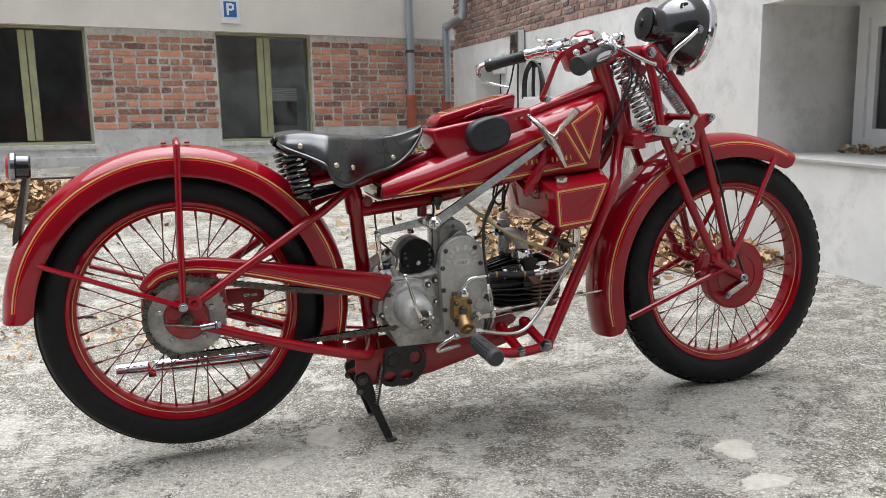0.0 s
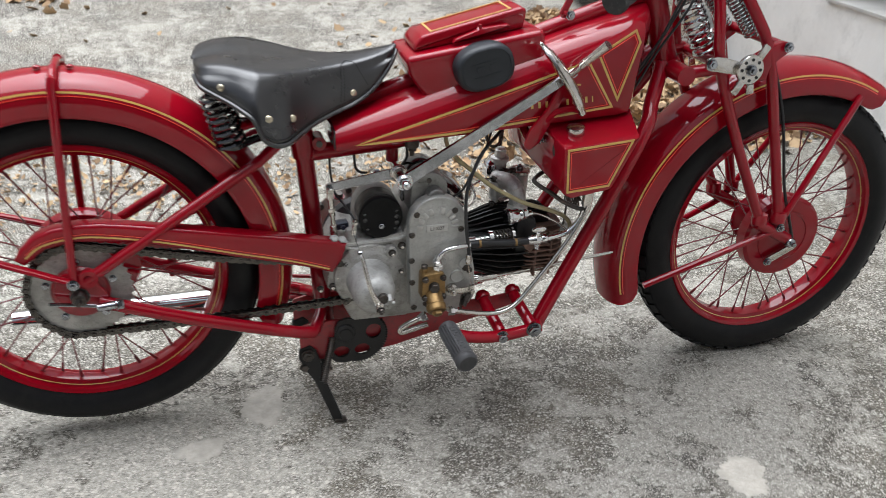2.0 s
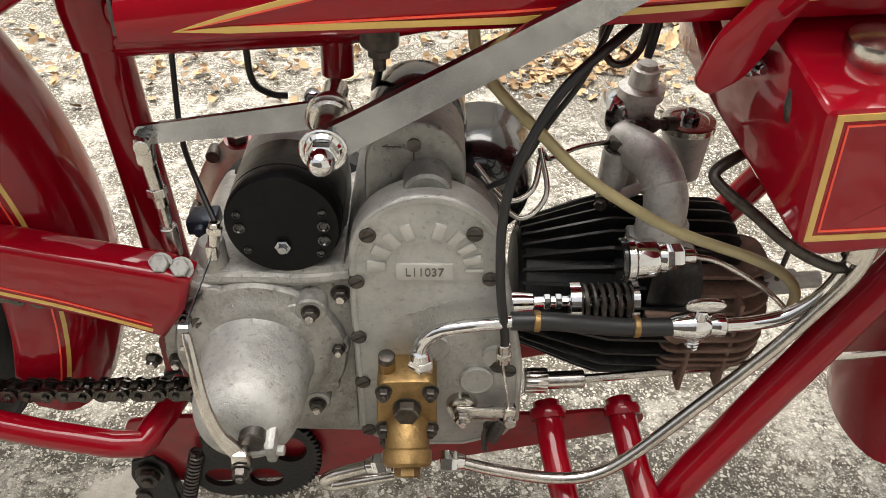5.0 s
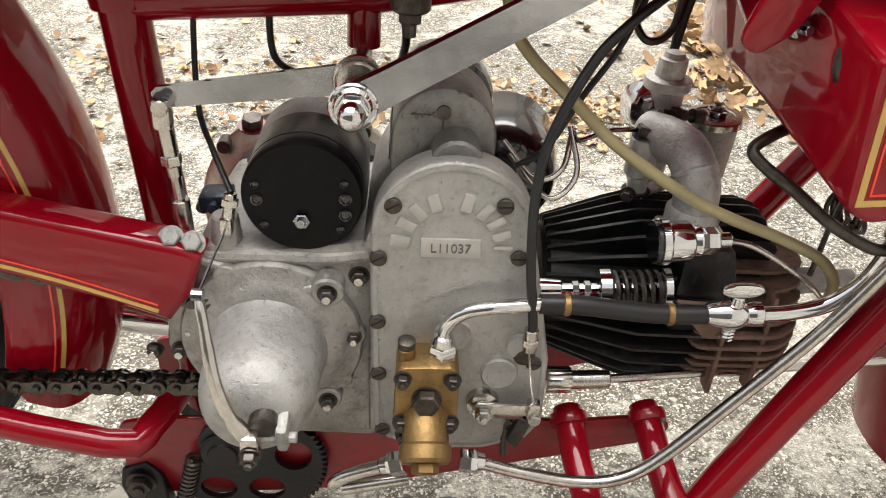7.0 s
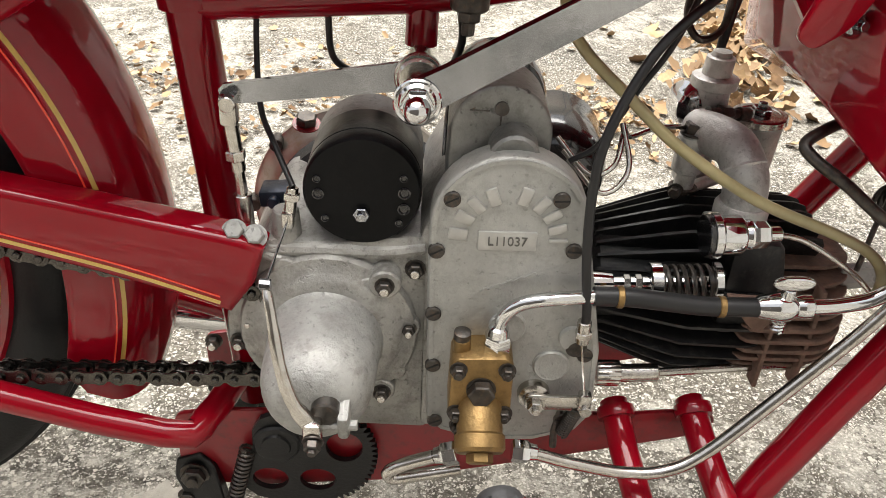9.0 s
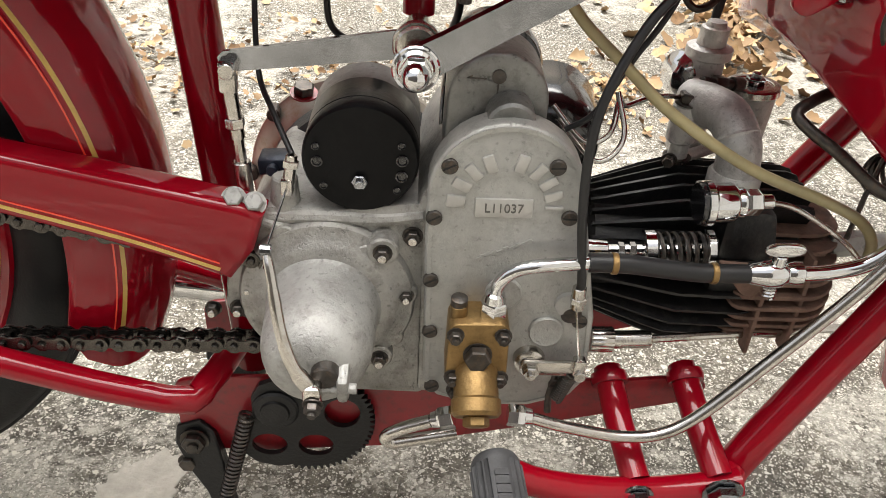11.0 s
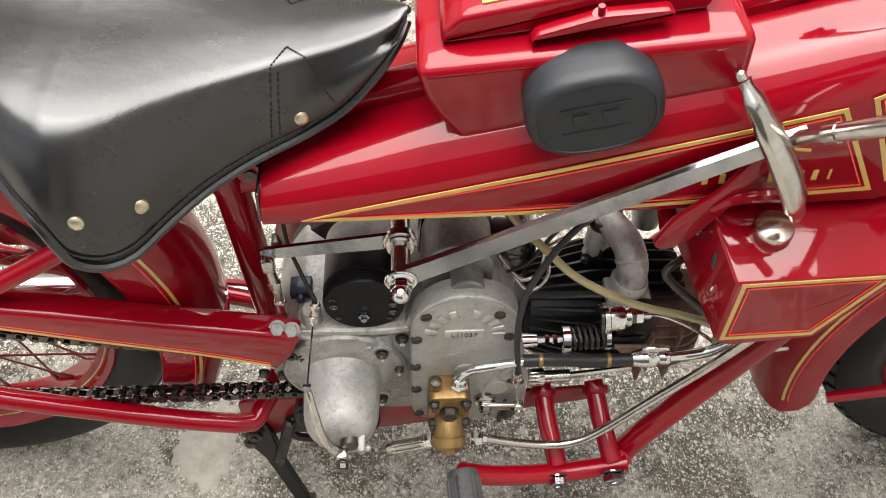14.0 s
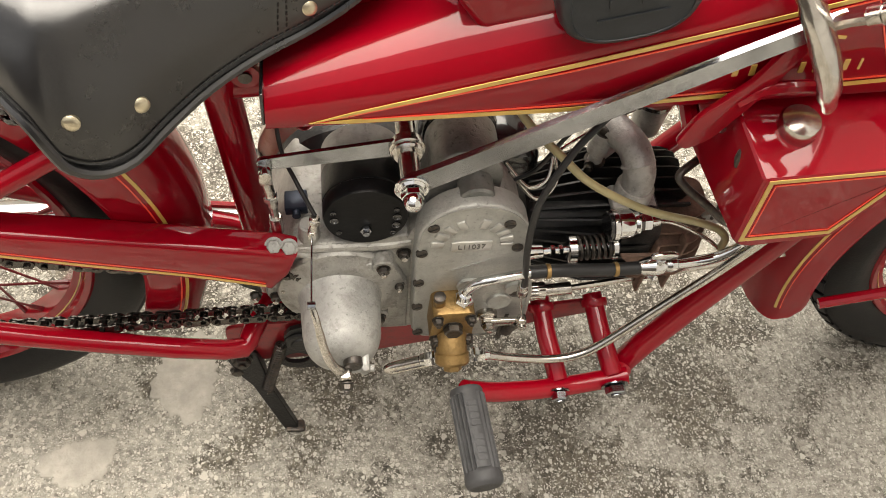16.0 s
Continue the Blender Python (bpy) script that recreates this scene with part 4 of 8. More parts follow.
for s in (-1, 1):
    for (x, k, nx) in ((0.507, 1.9, 0.3), (0.387, 2.2, 0.45), (0.345, 2.4, 0.1), (0.272, 2.6, -0.6)):
        bm = BM()
        q = saddle_at(x, k, s)
        lathe(bm, [(0.0062, -0.003), (0.0062, 0.0012), (0.0045, 0.0027), (0.002, 0.0031), (0.0005, 0.0031)], (q.x, -q.y if s * q.y < 0 else q.y, q.z), (nx, s, 0.3), 14)
        part("rivet", bm, M_RIVET, saddle)
for s in (-1, 1):
    bm = BM()
    helix(bm, (0.262, s * 0.085, 0.722), (0.285, s * 0.075, 0.628), 0.026, 0.0036, 7.5)
    part("saddle_spring", bm, M_BLACK, saddle)
    bm = BM()
    lathe(bm, [(0.018, 0), (0.018, 0.006), (0.008, 0.008)], (0.286, s * 0.075, 0.622), (0, 0, 1), 16)
    tube(bm, [(0.286, s * 0.075, 0.622), (0.33, s * 0.05, 0.628), (0.40, s * 0.02, 0.64)], 0.008, 8)
    part("spring_seat", bm, M_BLACK, saddle)
bm = BM()
box(bm, (0.30, 0, 0.728), (0.11, 0.24, 0.006), bev=0.002)
tube(bm, [(0.25, -0.11, 0.728), (0.25, 0.11, 0.728)], 0.006, 8)
tube(bm, [(0.28, 0.02, 0.72), (0.45, 0.0, 0.70), (0.57, 0, 0.745)], 0.008, 8)
part("saddle_frame", bm, M_BLACK, saddle)

# black plate put in for the shade of the tank's hollow end
bm = BM()
box(bm, (0.4662, 0, 0.6325), (0.003, 0.186, 0.036), bev=0.001)
part("tank_end_shade", bm, M_BLACK, tank)

# ---- hand gear change ----
bm = BM()
a, b = V((0.597, -0.106, 0.550)), V((0.918, -0.112, 0.750))
d = (b - a).normalized()
up = V((0, 1, 0)).cross(d)
if up.z < 0:
    up = -up
loops = []
for t, w in ((-0.045, 0.006), (-0.03, 0.0115), (0, 0.0135), (0.06, 0.0125), (0.5, 0.011), (0.93, 0.0095), (1.0, 0.008)):
    c = a.lerp(b, t) if t > 0 else a + d * t * 0.3
    loops.append([c + up * w + Y * 0.0022, c + up * (w - 0.0012) - Y * 0.003, c - up * (w - 0.0012) - Y * 0.003, c - up * w + Y * 0.0022])
rings(bm, loops)
gear = part("gear_lever", bm, M_STEEL, bike, "long polished steel hand gear lever")
bm = BM()
tube(bm, [(0.905, -0.112, 0.742), (0.914, -0.119, 0.753), (0.922, -0.133, 0.769)], 0.0062, 10, smooth=4)
tube(bm, [(0.920, -0.130, 0.766), (0.9245, -0.137, 0.774)], 0.0085, 12)
tube(bm, [(0.924, -0.136, 0.773), (0.948, -0.169, 0.813)], [0.0075, 0.009], 14)
part("lever_tip", bm, M_NICKEL, gear)
bm = BM()
P = smooth_path([(0.850, -0.106, 0.797), (0.872, -0.128, 0.770), (0.905, -0.138, 0.722), (0.932, -0.132, 0.676)], 5)
tube(bm, P, [0.008, 0.012, 0.0145, 0.0155, 0.015, 0.0105], 14, flat=0.62)
lathe(bm, [(0.004, 0), (0.004, 0.006), (0.002, 0.008)], (0.849, -0.105, 0.798), (-0.6, 0.3, 0.7), 10)
part("lever_handle", bm, M_NICKEL, gear, "curved nickel-plated handle")
bm = BM()
lathe(bm, [(0.0152, 0), (0.0162, 0.001), (0.0162, 0.0025), (0.0152, 0.0035), (0.0135, 0.003), (0.0115, 0.0055)], (0.594, -0.1085, 0.548), -Y, 32)
hexa(bm, (0.594, -0.115, 0.548), -Y, 0.0108, 0.008)
lathe(bm, [(0.0092, 0), (0.0092, 0.002), (0.0086, 0.006), (0.0068, 0.0095), (0.004, 0.0115), (0.0003, 0.0122)], (0.594, -0.1228, 0.548), -Y, 24)
part("pivot_nut", bm, M_CHROME, gear)
bm = BM()
cyl(bm, (0.594, -0.108, 0.548), (0.594, -0.02, 0.548), 0.010, 16)
cyl(bm, (0.594, -0.070, 0.548), (0.594, -0.052, 0.548), 0.0155, 24)
lathe(bm, [(0.0165, 0), (0.0175, 0.001), (0.0175, 0.004), (0.0165, 0.005)], (0.594, -0.060, 0.548), -Y, 26)
part("pivot_shaft", bm, M_NICKEL, gear)
bm = BM()
a, b = V((0.458, -0.058, 0.5255)), V((0.598, -0.058, 0.549))
d = (b - a).normalized()
up = V((-d.z, 0, d.x))
loops = [[a.lerp(b, t) + up * w + Y * 0.002, a.lerp(b, t) + up * w - Y * 0.002, a.lerp(b, t) - up * w - Y * 0.002, a.lerp(b, t) - up * w + Y * 0.002] for t, w in ((-0.03, 0.004), (0, 0.0075), (0.9, 0.0105), (1.04, 0.009))]
rings(bm, loops)
part("cross_lever", bm, M_STEEL, gear)
bm = BM()
box(bm, (0.4605, -0.063, 0.516), (0.013, 0.012, 0.024), bev=0.003)
cyl(bm, (0.461, -0.073, 0.5225), (0.461, -0.05, 0.5225), 0.006, 14)
tube(bm, [(0.4605, -0.063, 0.508), (0.4645, -0.062, 0.468)], 0.0058, 12)
hexa(bm, (0.463, -0.0625, 0.484), (0.05, 0, -1), 0.0075, 0.008)
tube(bm, [(0.4645, -0.062, 0.47), (0.466, -0.061, 0.445)], 0.0044, 10)
cyl(bm, (0.466, -0.061, 0.448), (0.467, -0.060, 0.42), 0.007, 12)
part("selector_rod", bm, M_NICKEL, gear)
bm = BM()
prism(bm, rounded([(0.895, 0.745), (0.912, 0.742), (0.885, 0.665), (0.858, 0.612), (0.838, 0.598), (0.826, 0.606), (0.836, 0.640), (0.868, 0.68)], 0.008), -0.106, -0.113, 0.002)
tube(bm, [(0.868, -0.109, 0.655), (0.885, -0.112, 0.672), (0.915, -0.114, 0.678), (0.94, -0.11, 0.672)], 0.006, 8, smooth=4)
tube(bm, [(0.842, -0.11, 0.612), (0.842, -0.03, 0.64)], 0.009, 10)
gate = part("gear_gate", bm, M_RED, bike, "red steel gear change bracket")
bm = BM()
nut(bm, (0.868, -0.090, 0.612), (0.3, -1, 0.1), 0.007, 0.008, 0.006)
part("bolt", bm, M_STEEL, gate)


# ---- engine and gearbox ----
bm = BM()
prism(bm, rounded([(0.605, 0.236), (0.735, 0.246), (0.738, 0.36), (0.722, 0.455), (0.70, 0.475), (0.62, 0.47), (0.60, 0.43)], 0.012), -0.078, 0.085, 0.006)
prism(bm, rounded([(0.449, 0.32), (0.451, 0.352), (0.47, 0.395), (0.485, 0.42), (0.53, 0.418), (0.575, 0.426), (0.612, 0.43), (0.618, 0.235), (0.50, 0.235), (0.476, 0.285), (0.472, 0.312), (0.452, 0.314)], 0.008), -0.078, 0.075, 0.006)
# boss above the clutch dome
cyl(bm, (0.5765, -0.03, 0.396), (0.5765, -0.094, 0.393), 0.0125, 18)
cyl(bm, (0.577, -0.03, 0.285), (0.577, -0.09, 0.285), 0.011, 16)
cyl(bm, (0.499, -0.066, 0.41), (0.499, -0.066, 0.44), 0.0125, 16, r2=0.010)
tube(bm, [(0.482, -0.079, 0.407), (0.515, -0.081, 0.397), (0.54, -0.083, 0.386), (0.565, -0.083, 0.39), (0.578, -0.08, 0.392)], [0.004, 0.0055, 0.0065, 0.007, 0.009], 10, smooth=3)
tube(bm, [(0.480, -0.075, 0.409), (0.53, -0.077, 0.412), (0.575, -0.077, 0.413), (0.606, -0.076, 0.418)], 0.0055, 8, smooth=3)
# half-round clutch flange with its bolt ears
lathe(bm, [(0.071, 0), (0.071, 0.007), (0.069, 0.010), (0.060, 0.0115), (0.056, 0.015), (0.05, 0.018)], (0.533, -0.076, 0.340), -Y, 44)
for ea in (50, 8, -32, -62, 118):
    cyl(bm, (0.531 + 0.066 * math.cos(radians(ea)), -0.074, 0.339 + 0.066 * math.sin(radians(ea))), (0.531 + 0.066 * math.cos(radians(ea)), -0.0855, 0.339 + 0.066 * math.sin(radians(ea))), 0.0095, 14)
crank = part("crankcase", bm, M_ALUDARK, bike, "oily cast aluminium crankcase and gearbox")
# clutch dome that bulges outwards
bm = BM()
prof = [(0.053, 0.014), (0.053, 0.024), (0.0475, 0.030), (0.0445, 0.04)]
for k in range(11):
    a = math.pi / 2 * k / 10
    prof.append((0.0425 * math.cos(a) ** 0.6 + 0.0002, 0.074 + 0.041 * math.sin(a)))
lathe(bm, prof, (0.531, -0.06, 0.339), (0.0, -1, -0.04), 40)
dome = part("clutch_dome", bm, M_ALU, crank, "pitted cast aluminium bell")
bm = BM()
for p, r in (((0.5765, -0.094, 0.393), 0.0062), ((0.577, -0.09, 0.285), 0.0062), ((0.599, -0.078, 0.400), 0.0066), ((0.469, -0.078, 0.344), 0.0042), ((0.460, -0.078, 0.322), 0.006), ((0.437, -0.07, 0.314), 0.0058), ((0.5965, -0.085, 0.348), 0.0052)):
    nut(bm, p, -Y, r, 0.007)
    fixing = part("case_nut", bm, M_IRON, crank)
    bm = BM()
    cyl(bm, V(p) - Y * 0.006, V(p) - Y * 0.0105, r * 0.55, 10)
    part("stud", bm, M_NICKEL, fixing)
    bm = BM()
bm.free()
# chain case bolts
for p in ((0.4635, -0.084, 0.4275), (0.4785, -0.084, 0.424)):
    bm = BM()
    lathe(bm, [(0.0095, 0), (0.0095, 0.002)], p, (0.05, -0.7, 0.75), 16)
    hexa(bm, V(p) + V((0.05, -0.7, 0.75)).normalized() * 0.002, (0.05, -0.7, 0.75), 0.0075, 0.006)
    part("bolt", bm, M_ALU, bike)

M_PRIMARY = mat("stained_aluminium", (0.42, 0.39, 0.34), 0.3, metal=0.75, bump=0.15, scale=160, var=0.2, var_scale=14, dirt=(0.3, 0.22, 0.13))

# timing cover
CO = [(0.6655 + 0.0578 * math.cos(radians(a)), 0.4535 + 0.0565 * math.sin(radians(a))) for a in range(0, 181, 10)]
CO = CO + [(0.6085, 0.40), (0.6105, 0.36), (0.6145, 0.272), (0.626, 0.2575), (0.66, 0.248), (0.705, 0.2505), (0.740, 0.264), (0.7505, 0.282), (0.7475, 0.345), (0.7345, 0.405)]
bm = BM()
prism(bm, CO, -0.074, -0.102, 0.0035, 3)
cover = part("timing_cover", bm, M_COVER, bike, "matt grey cast timing cover with raised shapes")
bm = BM()
rim_pts = [V((x, -0.1018, z)) for x, z in shrink(CO, 0.0035)]
closed_ribbon(bm, rim_pts, (0, -1, 0), 0.003, 0.0012)
part("cover_rim", bm, M_COVER, cover)
for (x, z) in ((0.622, 0.475), (0.699, 0.479), (0.6135, 0.432), (0.7135, 0.438), (0.6145, 0.376), (0.617, 0.326), (0.736, 0.343), (0.622, 0.268), (0.726, 0.276)):
    bm = BM()
    lathe(bm, [(0.0062, -0.001), (0.0062, 0.0018), (0.0052, 0.0026), (0.0002, 0.0028)], (x, -0.102, z), -Y, 18)
    scr = part("cover_screw", bm, M_IRON, cover)
    bm = BM()
    box(bm, (x, -0.1048, z), (0.0105, 0.0006, 0.0013), Matrix.Rotation(radians(-35 + 300 * (x - 0.6)), 3, "Y"))
    part("slot", bm, M_BLACKMATT, scr)
# raised bars in an arc where the maker's mark stands
for k, a in enumerate((176, 154, 133, 112, 76, 54, 35, 17, 2)):
    bm = BM()
    c = (0.6645 + 0.0365 * math.cos(radians(a)), 0.4445 + 0.0365 * math.sin(radians(a)))
    rot = Matrix.Rotation(radians(90 - a), 3, "Y")
    wd = (0.0095, 0.0085, 0.0075, 0.0085, 0.0085, 0.0075, 0.0068, 0.0068, 0.0028)[k]
    box(bm, (c[0], -0.1022, c[1]), (wd, 0.0040, 0.0140), rot, bev=0.0012)
    bar = part("raised_bar", bm, M_RAISED, cover)
bm = BM()
box(bm, (0.664, -0.1022, 0.4435), (0.0425, 0.0036, 0.0155), Matrix.Rotation(radians(-2), 3, "Y"), bev=0.0008)
plate = part("number_tablet", bm, M_RAISED, cover)
M_DIGIT = mat("worn_digits", (0.15, 0.145, 0.135), 0.5, metal=0.5)
tc_ = bpy.data.curves.new("digits", "FONT")
tc_.body = "L11037"
tc_.size = 0.0106
tc_.align_x, tc_.align_y = "CENTER", "CENTER"
tc_.extrude = 0.0005
tmp = bpy.data.objects.new("digits", tc_)
scene.collection.objects.link(tmp)
me = bpy.data.meshes.new_from_object(tmp.evaluated_get(bpy.context.evaluated_depsgraph_get()))
bpy.data.objects.remove(tmp)
me.transform(Matrix.Translation(V((0.664, -0.1043, 0.4435)) - root_loc(plate)) @ Matrix.Rotation(radians(-2), 4, "Y") @ Matrix.Rotation(radians(90), 4, "X") @ Matrix.Diagonal((0.92, 1.0, 1.0, 1)))
me.materials.clear()
me.materials.append(M_DIGIT)
dg = new("digits", me)
dg.parent = plate
dg["label"] = "stamped characters L11037"
# bosses and the worn bird-like relief
bm = BM()
for x, z, r in ((0.672, 0.3675, 0.0145), (0.7105, 0.332, 0.0145)):
    lathe(bm, [(r, -0.001), (r, 0.002), (r - 0.0012, 0.0032), (r - 0.0028, 0.0026), (0.0004, 0.003)], (x, -0.102, z), -Y, 28)
lathe(bm, [(0.011, -0.001), (0.0105, 0.004), (0.008, 0.005), (0.0004, 0.0052)], (0.724, -0.102, 0.36), -Y, 20)
part("blank_boss", bm, M_COVER, cover)
bm = BM()
for k in range(14):
    box(bm, (0.650 + 0.0028 * k, -0.1022, 0.3985 + 0.0013 * k + 0.0012 * math.sin(k * 2.1)), (0.004, 0.0014, 0.0016 + 0.0012 * abs(math.sin(k))), Matrix.Rotation(radians(-28 + 9 * math.sin(k)), 3, "Y"))
part("worn_relief", bm, M_COVER, cover)
# exhaust lifter
bm = BM()
lathe(bm, [(0.0135, 0), (0.0125, 0.008), (0.009, 0.010)], (0.700, -0.101, 0.303), -Y, 20)
prism(bm, rounded([(0.692, 0.296), (0.692, 0.309), (0.735, 0.311), (0.744, 0.307), (0.744, 0.299), (0.735, 0.2965)], 0.004), -0.1115, -0.116, 0.001)
nut(bm, (0.700, -0.116, 0.3025), -Y, 0.0066, 0.007, 0.004)
box(bm, (0.7385, -0.117, 0.309), (0.010, 0.010, 0.016), bev=0.002)
cyl(bm, (0.7395, -0.119, 0.303), (0.7395, -0.125, 0.303), 0.005, 12)
lifter = part("valve_lifter", bm, M_NICKEL, cover)
bm = BM()
helix(bm, (0.735, -0.113, 0.298), (0.728, -0.105, 0.263), 0.0052, 0.0011, 13, 5, 10)
part("return_spring", bm, M_IRON, lifter)
bm = BM()
tube(bm, [(0.726, -0.10, 0.30), (0.722, -0.102, 0.26), (0.7235, -0.102, 0.245)], 0.0032, 8)
part("breather", bm, M_IRON, cover)
bm = BM()
cyl(bm, (0.7285, -0.116, 0.366), (0.7275, -0.116, 0.386), 0.0055, 12)
hexa(bm, (0.7283, -0.116, 0.371), (0, 0, 1), 0.0066, 0.006)
tube(bm, [(0.7278, -0.116, 0.366), (0.7385, -0.117, 0.312)], 0.0009, 5)
part("cable_adjuster", bm, M_NICKEL, cover)
# dark raised disc stands in for the shaded hole below the adjuster
bm = BM()
lathe(bm, [(0.0085, 0), (0.0085, 0.004), (0.006, 0.0055), (0.0004, 0.006)], (0.7275, -0.102, 0.352), -Y, 18)
part("adjuster_hole_disc", bm, M_IRON, cover)

# brass oil pump
bm = BM()
prism(bm, rounded([(0.630, 0.302), (0.630, 0.352), (0.635, 0.357), (0.672, 0.359), (0.677, 0.353), (0.679, 0.304), (0.671, 0.292), (0.64, 0.292)], 0.004), -0.1, -0.133, 0.003)
cyl(bm, (0.638, -0.118, 0.352), (0.637, -0.118, 0.366), 0.0068, 16)
pump = part("oil_pump", bm, M_BRASS, bike, "brass oil pump with dark bolts")
bm = BM()
lathe(bm, [(0.016, 0.0), (0.0178, 0.004), (0.0178, 0.026), (0.0198, 0.028), (0.0198, 0.038), (0.0175, 0.041), (0.0004, 0.0415)], (0.6545, -0.125, 0.312), (0.03, -0.77, -0.635), 30)
hexa(bm, V((0.6545, -0.125, 0.312)) + V((0.03, -0.77, -0.635)).normalized() * 0.041, (0.03, -0.77, -0.635), 0.0105, 0.008)
part("pump_barrel", bm, M_BRASS, pump)
for (x, z, r) in ((0.6355, 0.3475, 0.0055), (0.672, 0.349, 0.0055), (0.636, 0.306, 0.0055), (0.6735, 0.307, 0.0055), (0.6375, 0.293, 0.0045)):
    bm = BM()
    nut(bm, (x, -0.133, z), -Y, r, 0.0075, 0.003)
    part("pump_nut", bm, M_IRON, pump)
bm = BM()
lathe(bm, [(0.0115, 0), (0.0115, 0.001)], (0.654, -0.133, 0.329), -Y, 20)
hexa(bm, (0.654, -0.134, 0.329), -Y, 0.0105, 0.0085)
part("pump_plug", bm, M_IRON, pump)
bm = BM()
lathe(bm, [(0.0066, 0), (0.0066, 0.006), (0.005, 0.007), (0.0003, 0.0072)], (0.637, -0.118, 0.366), (0, -0.1, 1), 16)
part("pump_screw", bm, M_IRON, pump)


def pipe(pts, r, m, name, parent, smooth=6, label=""):
    bm = BM()
    tube(bm, pts, r, 12, smooth=smooth)
    return part(name, bm, m, parent, label)


def fitting(p, axis, r, h, parent, m=None):
    bm = BM()
    hexa(bm, p, axis, r, h)
    lathe(bm, [(r * 0.8, 0), (r * 0.7, h * 0.4), (r * 0.5, h * 0.5)], V(p) + V(axis).normalized() * h, axis, 14)
    part("union_nut", bm, m or M_CHROME, parent)


fitting((0.6635, -0.119, 0.356), (0, -0.05, 1), 0.0108, 0.0165, pump)
pipe([(0.6635, -0.120, 0.374), (0.6655, -0.1205, 0.388), (0.675, -0.121, 0.400), (0.692, -0.1205, 0.4055), (0.735, -0.1145, 0.4075)], 0.0054, M_CHROME, "oil_pipe", pump)
pipe([(0.731, -0.1145, 0.4075), (0.76, -0.1135, 0.4075), (0.79, -0.112, 0.404), (0.82, -0.111, 0.4015), (0.86, -0.11, 0.4025)], 0.0074, M_CABLE, "oil_hose", pump, label="black rubber oil hose")
for x, y, z in ((0.748, -0.114, 0.4076), (0.826, -0.1108, 0.4016)):
    bm = BM()
    cyl(bm, (x, y, z), (x + 0.0048, y, z), 0.0084, 20, ch=0.0006)
    part("hose_clip", bm, M_BRASS, pump)
bm = BM()
lathe(bm, [(0.006, 0), (0.0085, 0.004), (0.0115, 0.018), (0.0115, 0.026), (0.008, 0.032), (0.0095, 0.037), (0.0095, 0.043), (0.006, 0.046)], (0.853, -0.11, 0.4025), (1, 0.06, 0.03), 20)
cyl(bm, (0.8755, -0.11, 0.403), (0.8755, -0.111, 0.421), 0.0052, 12)
prism(bm, [(0.8765 + 0.0155 * math.copysign(abs(math.cos(radians(a))) ** 0.75, math.cos(radians(a))), 0.4265 + 0.0058 * math.sin(radians(a)) + 0.001 * math.cos(radians(a))) for a in range(0, 360, 18)], -0.1145, -0.1095, 0.0018, 2)
lathe(bm, [(0.009, 0), (0.0095, 0.002), (0.0085, 0.007), (0.005, 0.009)], (0.8755, -0.1035, 0.403), -Y, 18)
helix(bm, (0.8755, -0.109, 0.394), (0.8755, -0.109, 0.382), 0.005, 0.0011, 4, 5, 10)
part("oil_tap", bm, M_CHROME, pump, "chrome oil tap with wing handle")
pipe([(0.897, -0.108, 0.4035), (0.92, -0.107, 0.406), (0.945, -0.107, 0.415), (0.965, -0.108, 0.438), (0.973, -0.11, 0.47), (0.974, -0.112, 0.50)], 0.0062, M_CHROME, "oil_pipe", pump)
fitting((0.683, -0.139, 0.2735), (1, -0.02, -0.05), 0.0092, 0.014, pump)
pipe([(0.70, -0.14, 0.2725), (0.73, -0.142, 0.266), (0.775, -0.143, 0.259), (0.81, -0.142, 0.263), (0.84, -0.138, 0.283), (0.89, -0.128, 0.338), (0.935, -0.122, 0.395), (0.962, -0.12, 0.44), (0.975, -0.12, 0.47), (0.978, -0.12, 0.505)], 0.0052, M_NICKEL, "oil_pipe", pump)
bm = BM()
cyl(bm, (0.974, -0.112, 0.475), (0.9745, -0.113, 0.512), 0.0105, 14)
part("pipe_ferrule", bm, M_NICKEL, pump)
fitting((0.640, -0.138, 0.268), (-1, 0.05, -0.35), 0.0092, 0.013, pump)
pipe([(0.622, -0.137, 0.261), (0.603, -0.136, 0.252), (0.590, -0.135, 0.243), (0.586, -0.134, 0.236), (0.592, -0.133, 0.231), (0.612, -0.131, 0.234), (0.645, -0.128, 0.240)], 0.0056, M_NICKEL, "oil_pipe", pump)

# black dynamo
bm = BM()
lathe(bm, [(0.0425, 0.020), (0.0437, 0.022), (0.0437, 0.0575), (0.0424, 0.0585), (0.0437, 0.0598), (0.0437, 0.0735), (0.042, 0.0765), (0.0005, 0.0775)], (0.557, -0.002, 0.463), -Y, 48)
dyn = part("dynamo", bm, M_DYNAMO, bike, "round black dynamo")
bm = BM()
lathe(bm, [(0.0425, 0), (0.0435, 0.003), (0.0435, 0.045), (0.0425, 0.0475)], (0.557, 0.012, 0.463), -Y, 40)
prism(bm, rounded([(0.515, 0.40), (0.515, 0.46), (0.60, 0.46), (0.60, 0.40)], 0.01), -0.03, 0.03, 0.005)
part("dynamo_body", bm, M_ALU, dyn, "grey cast dynamo cradle")
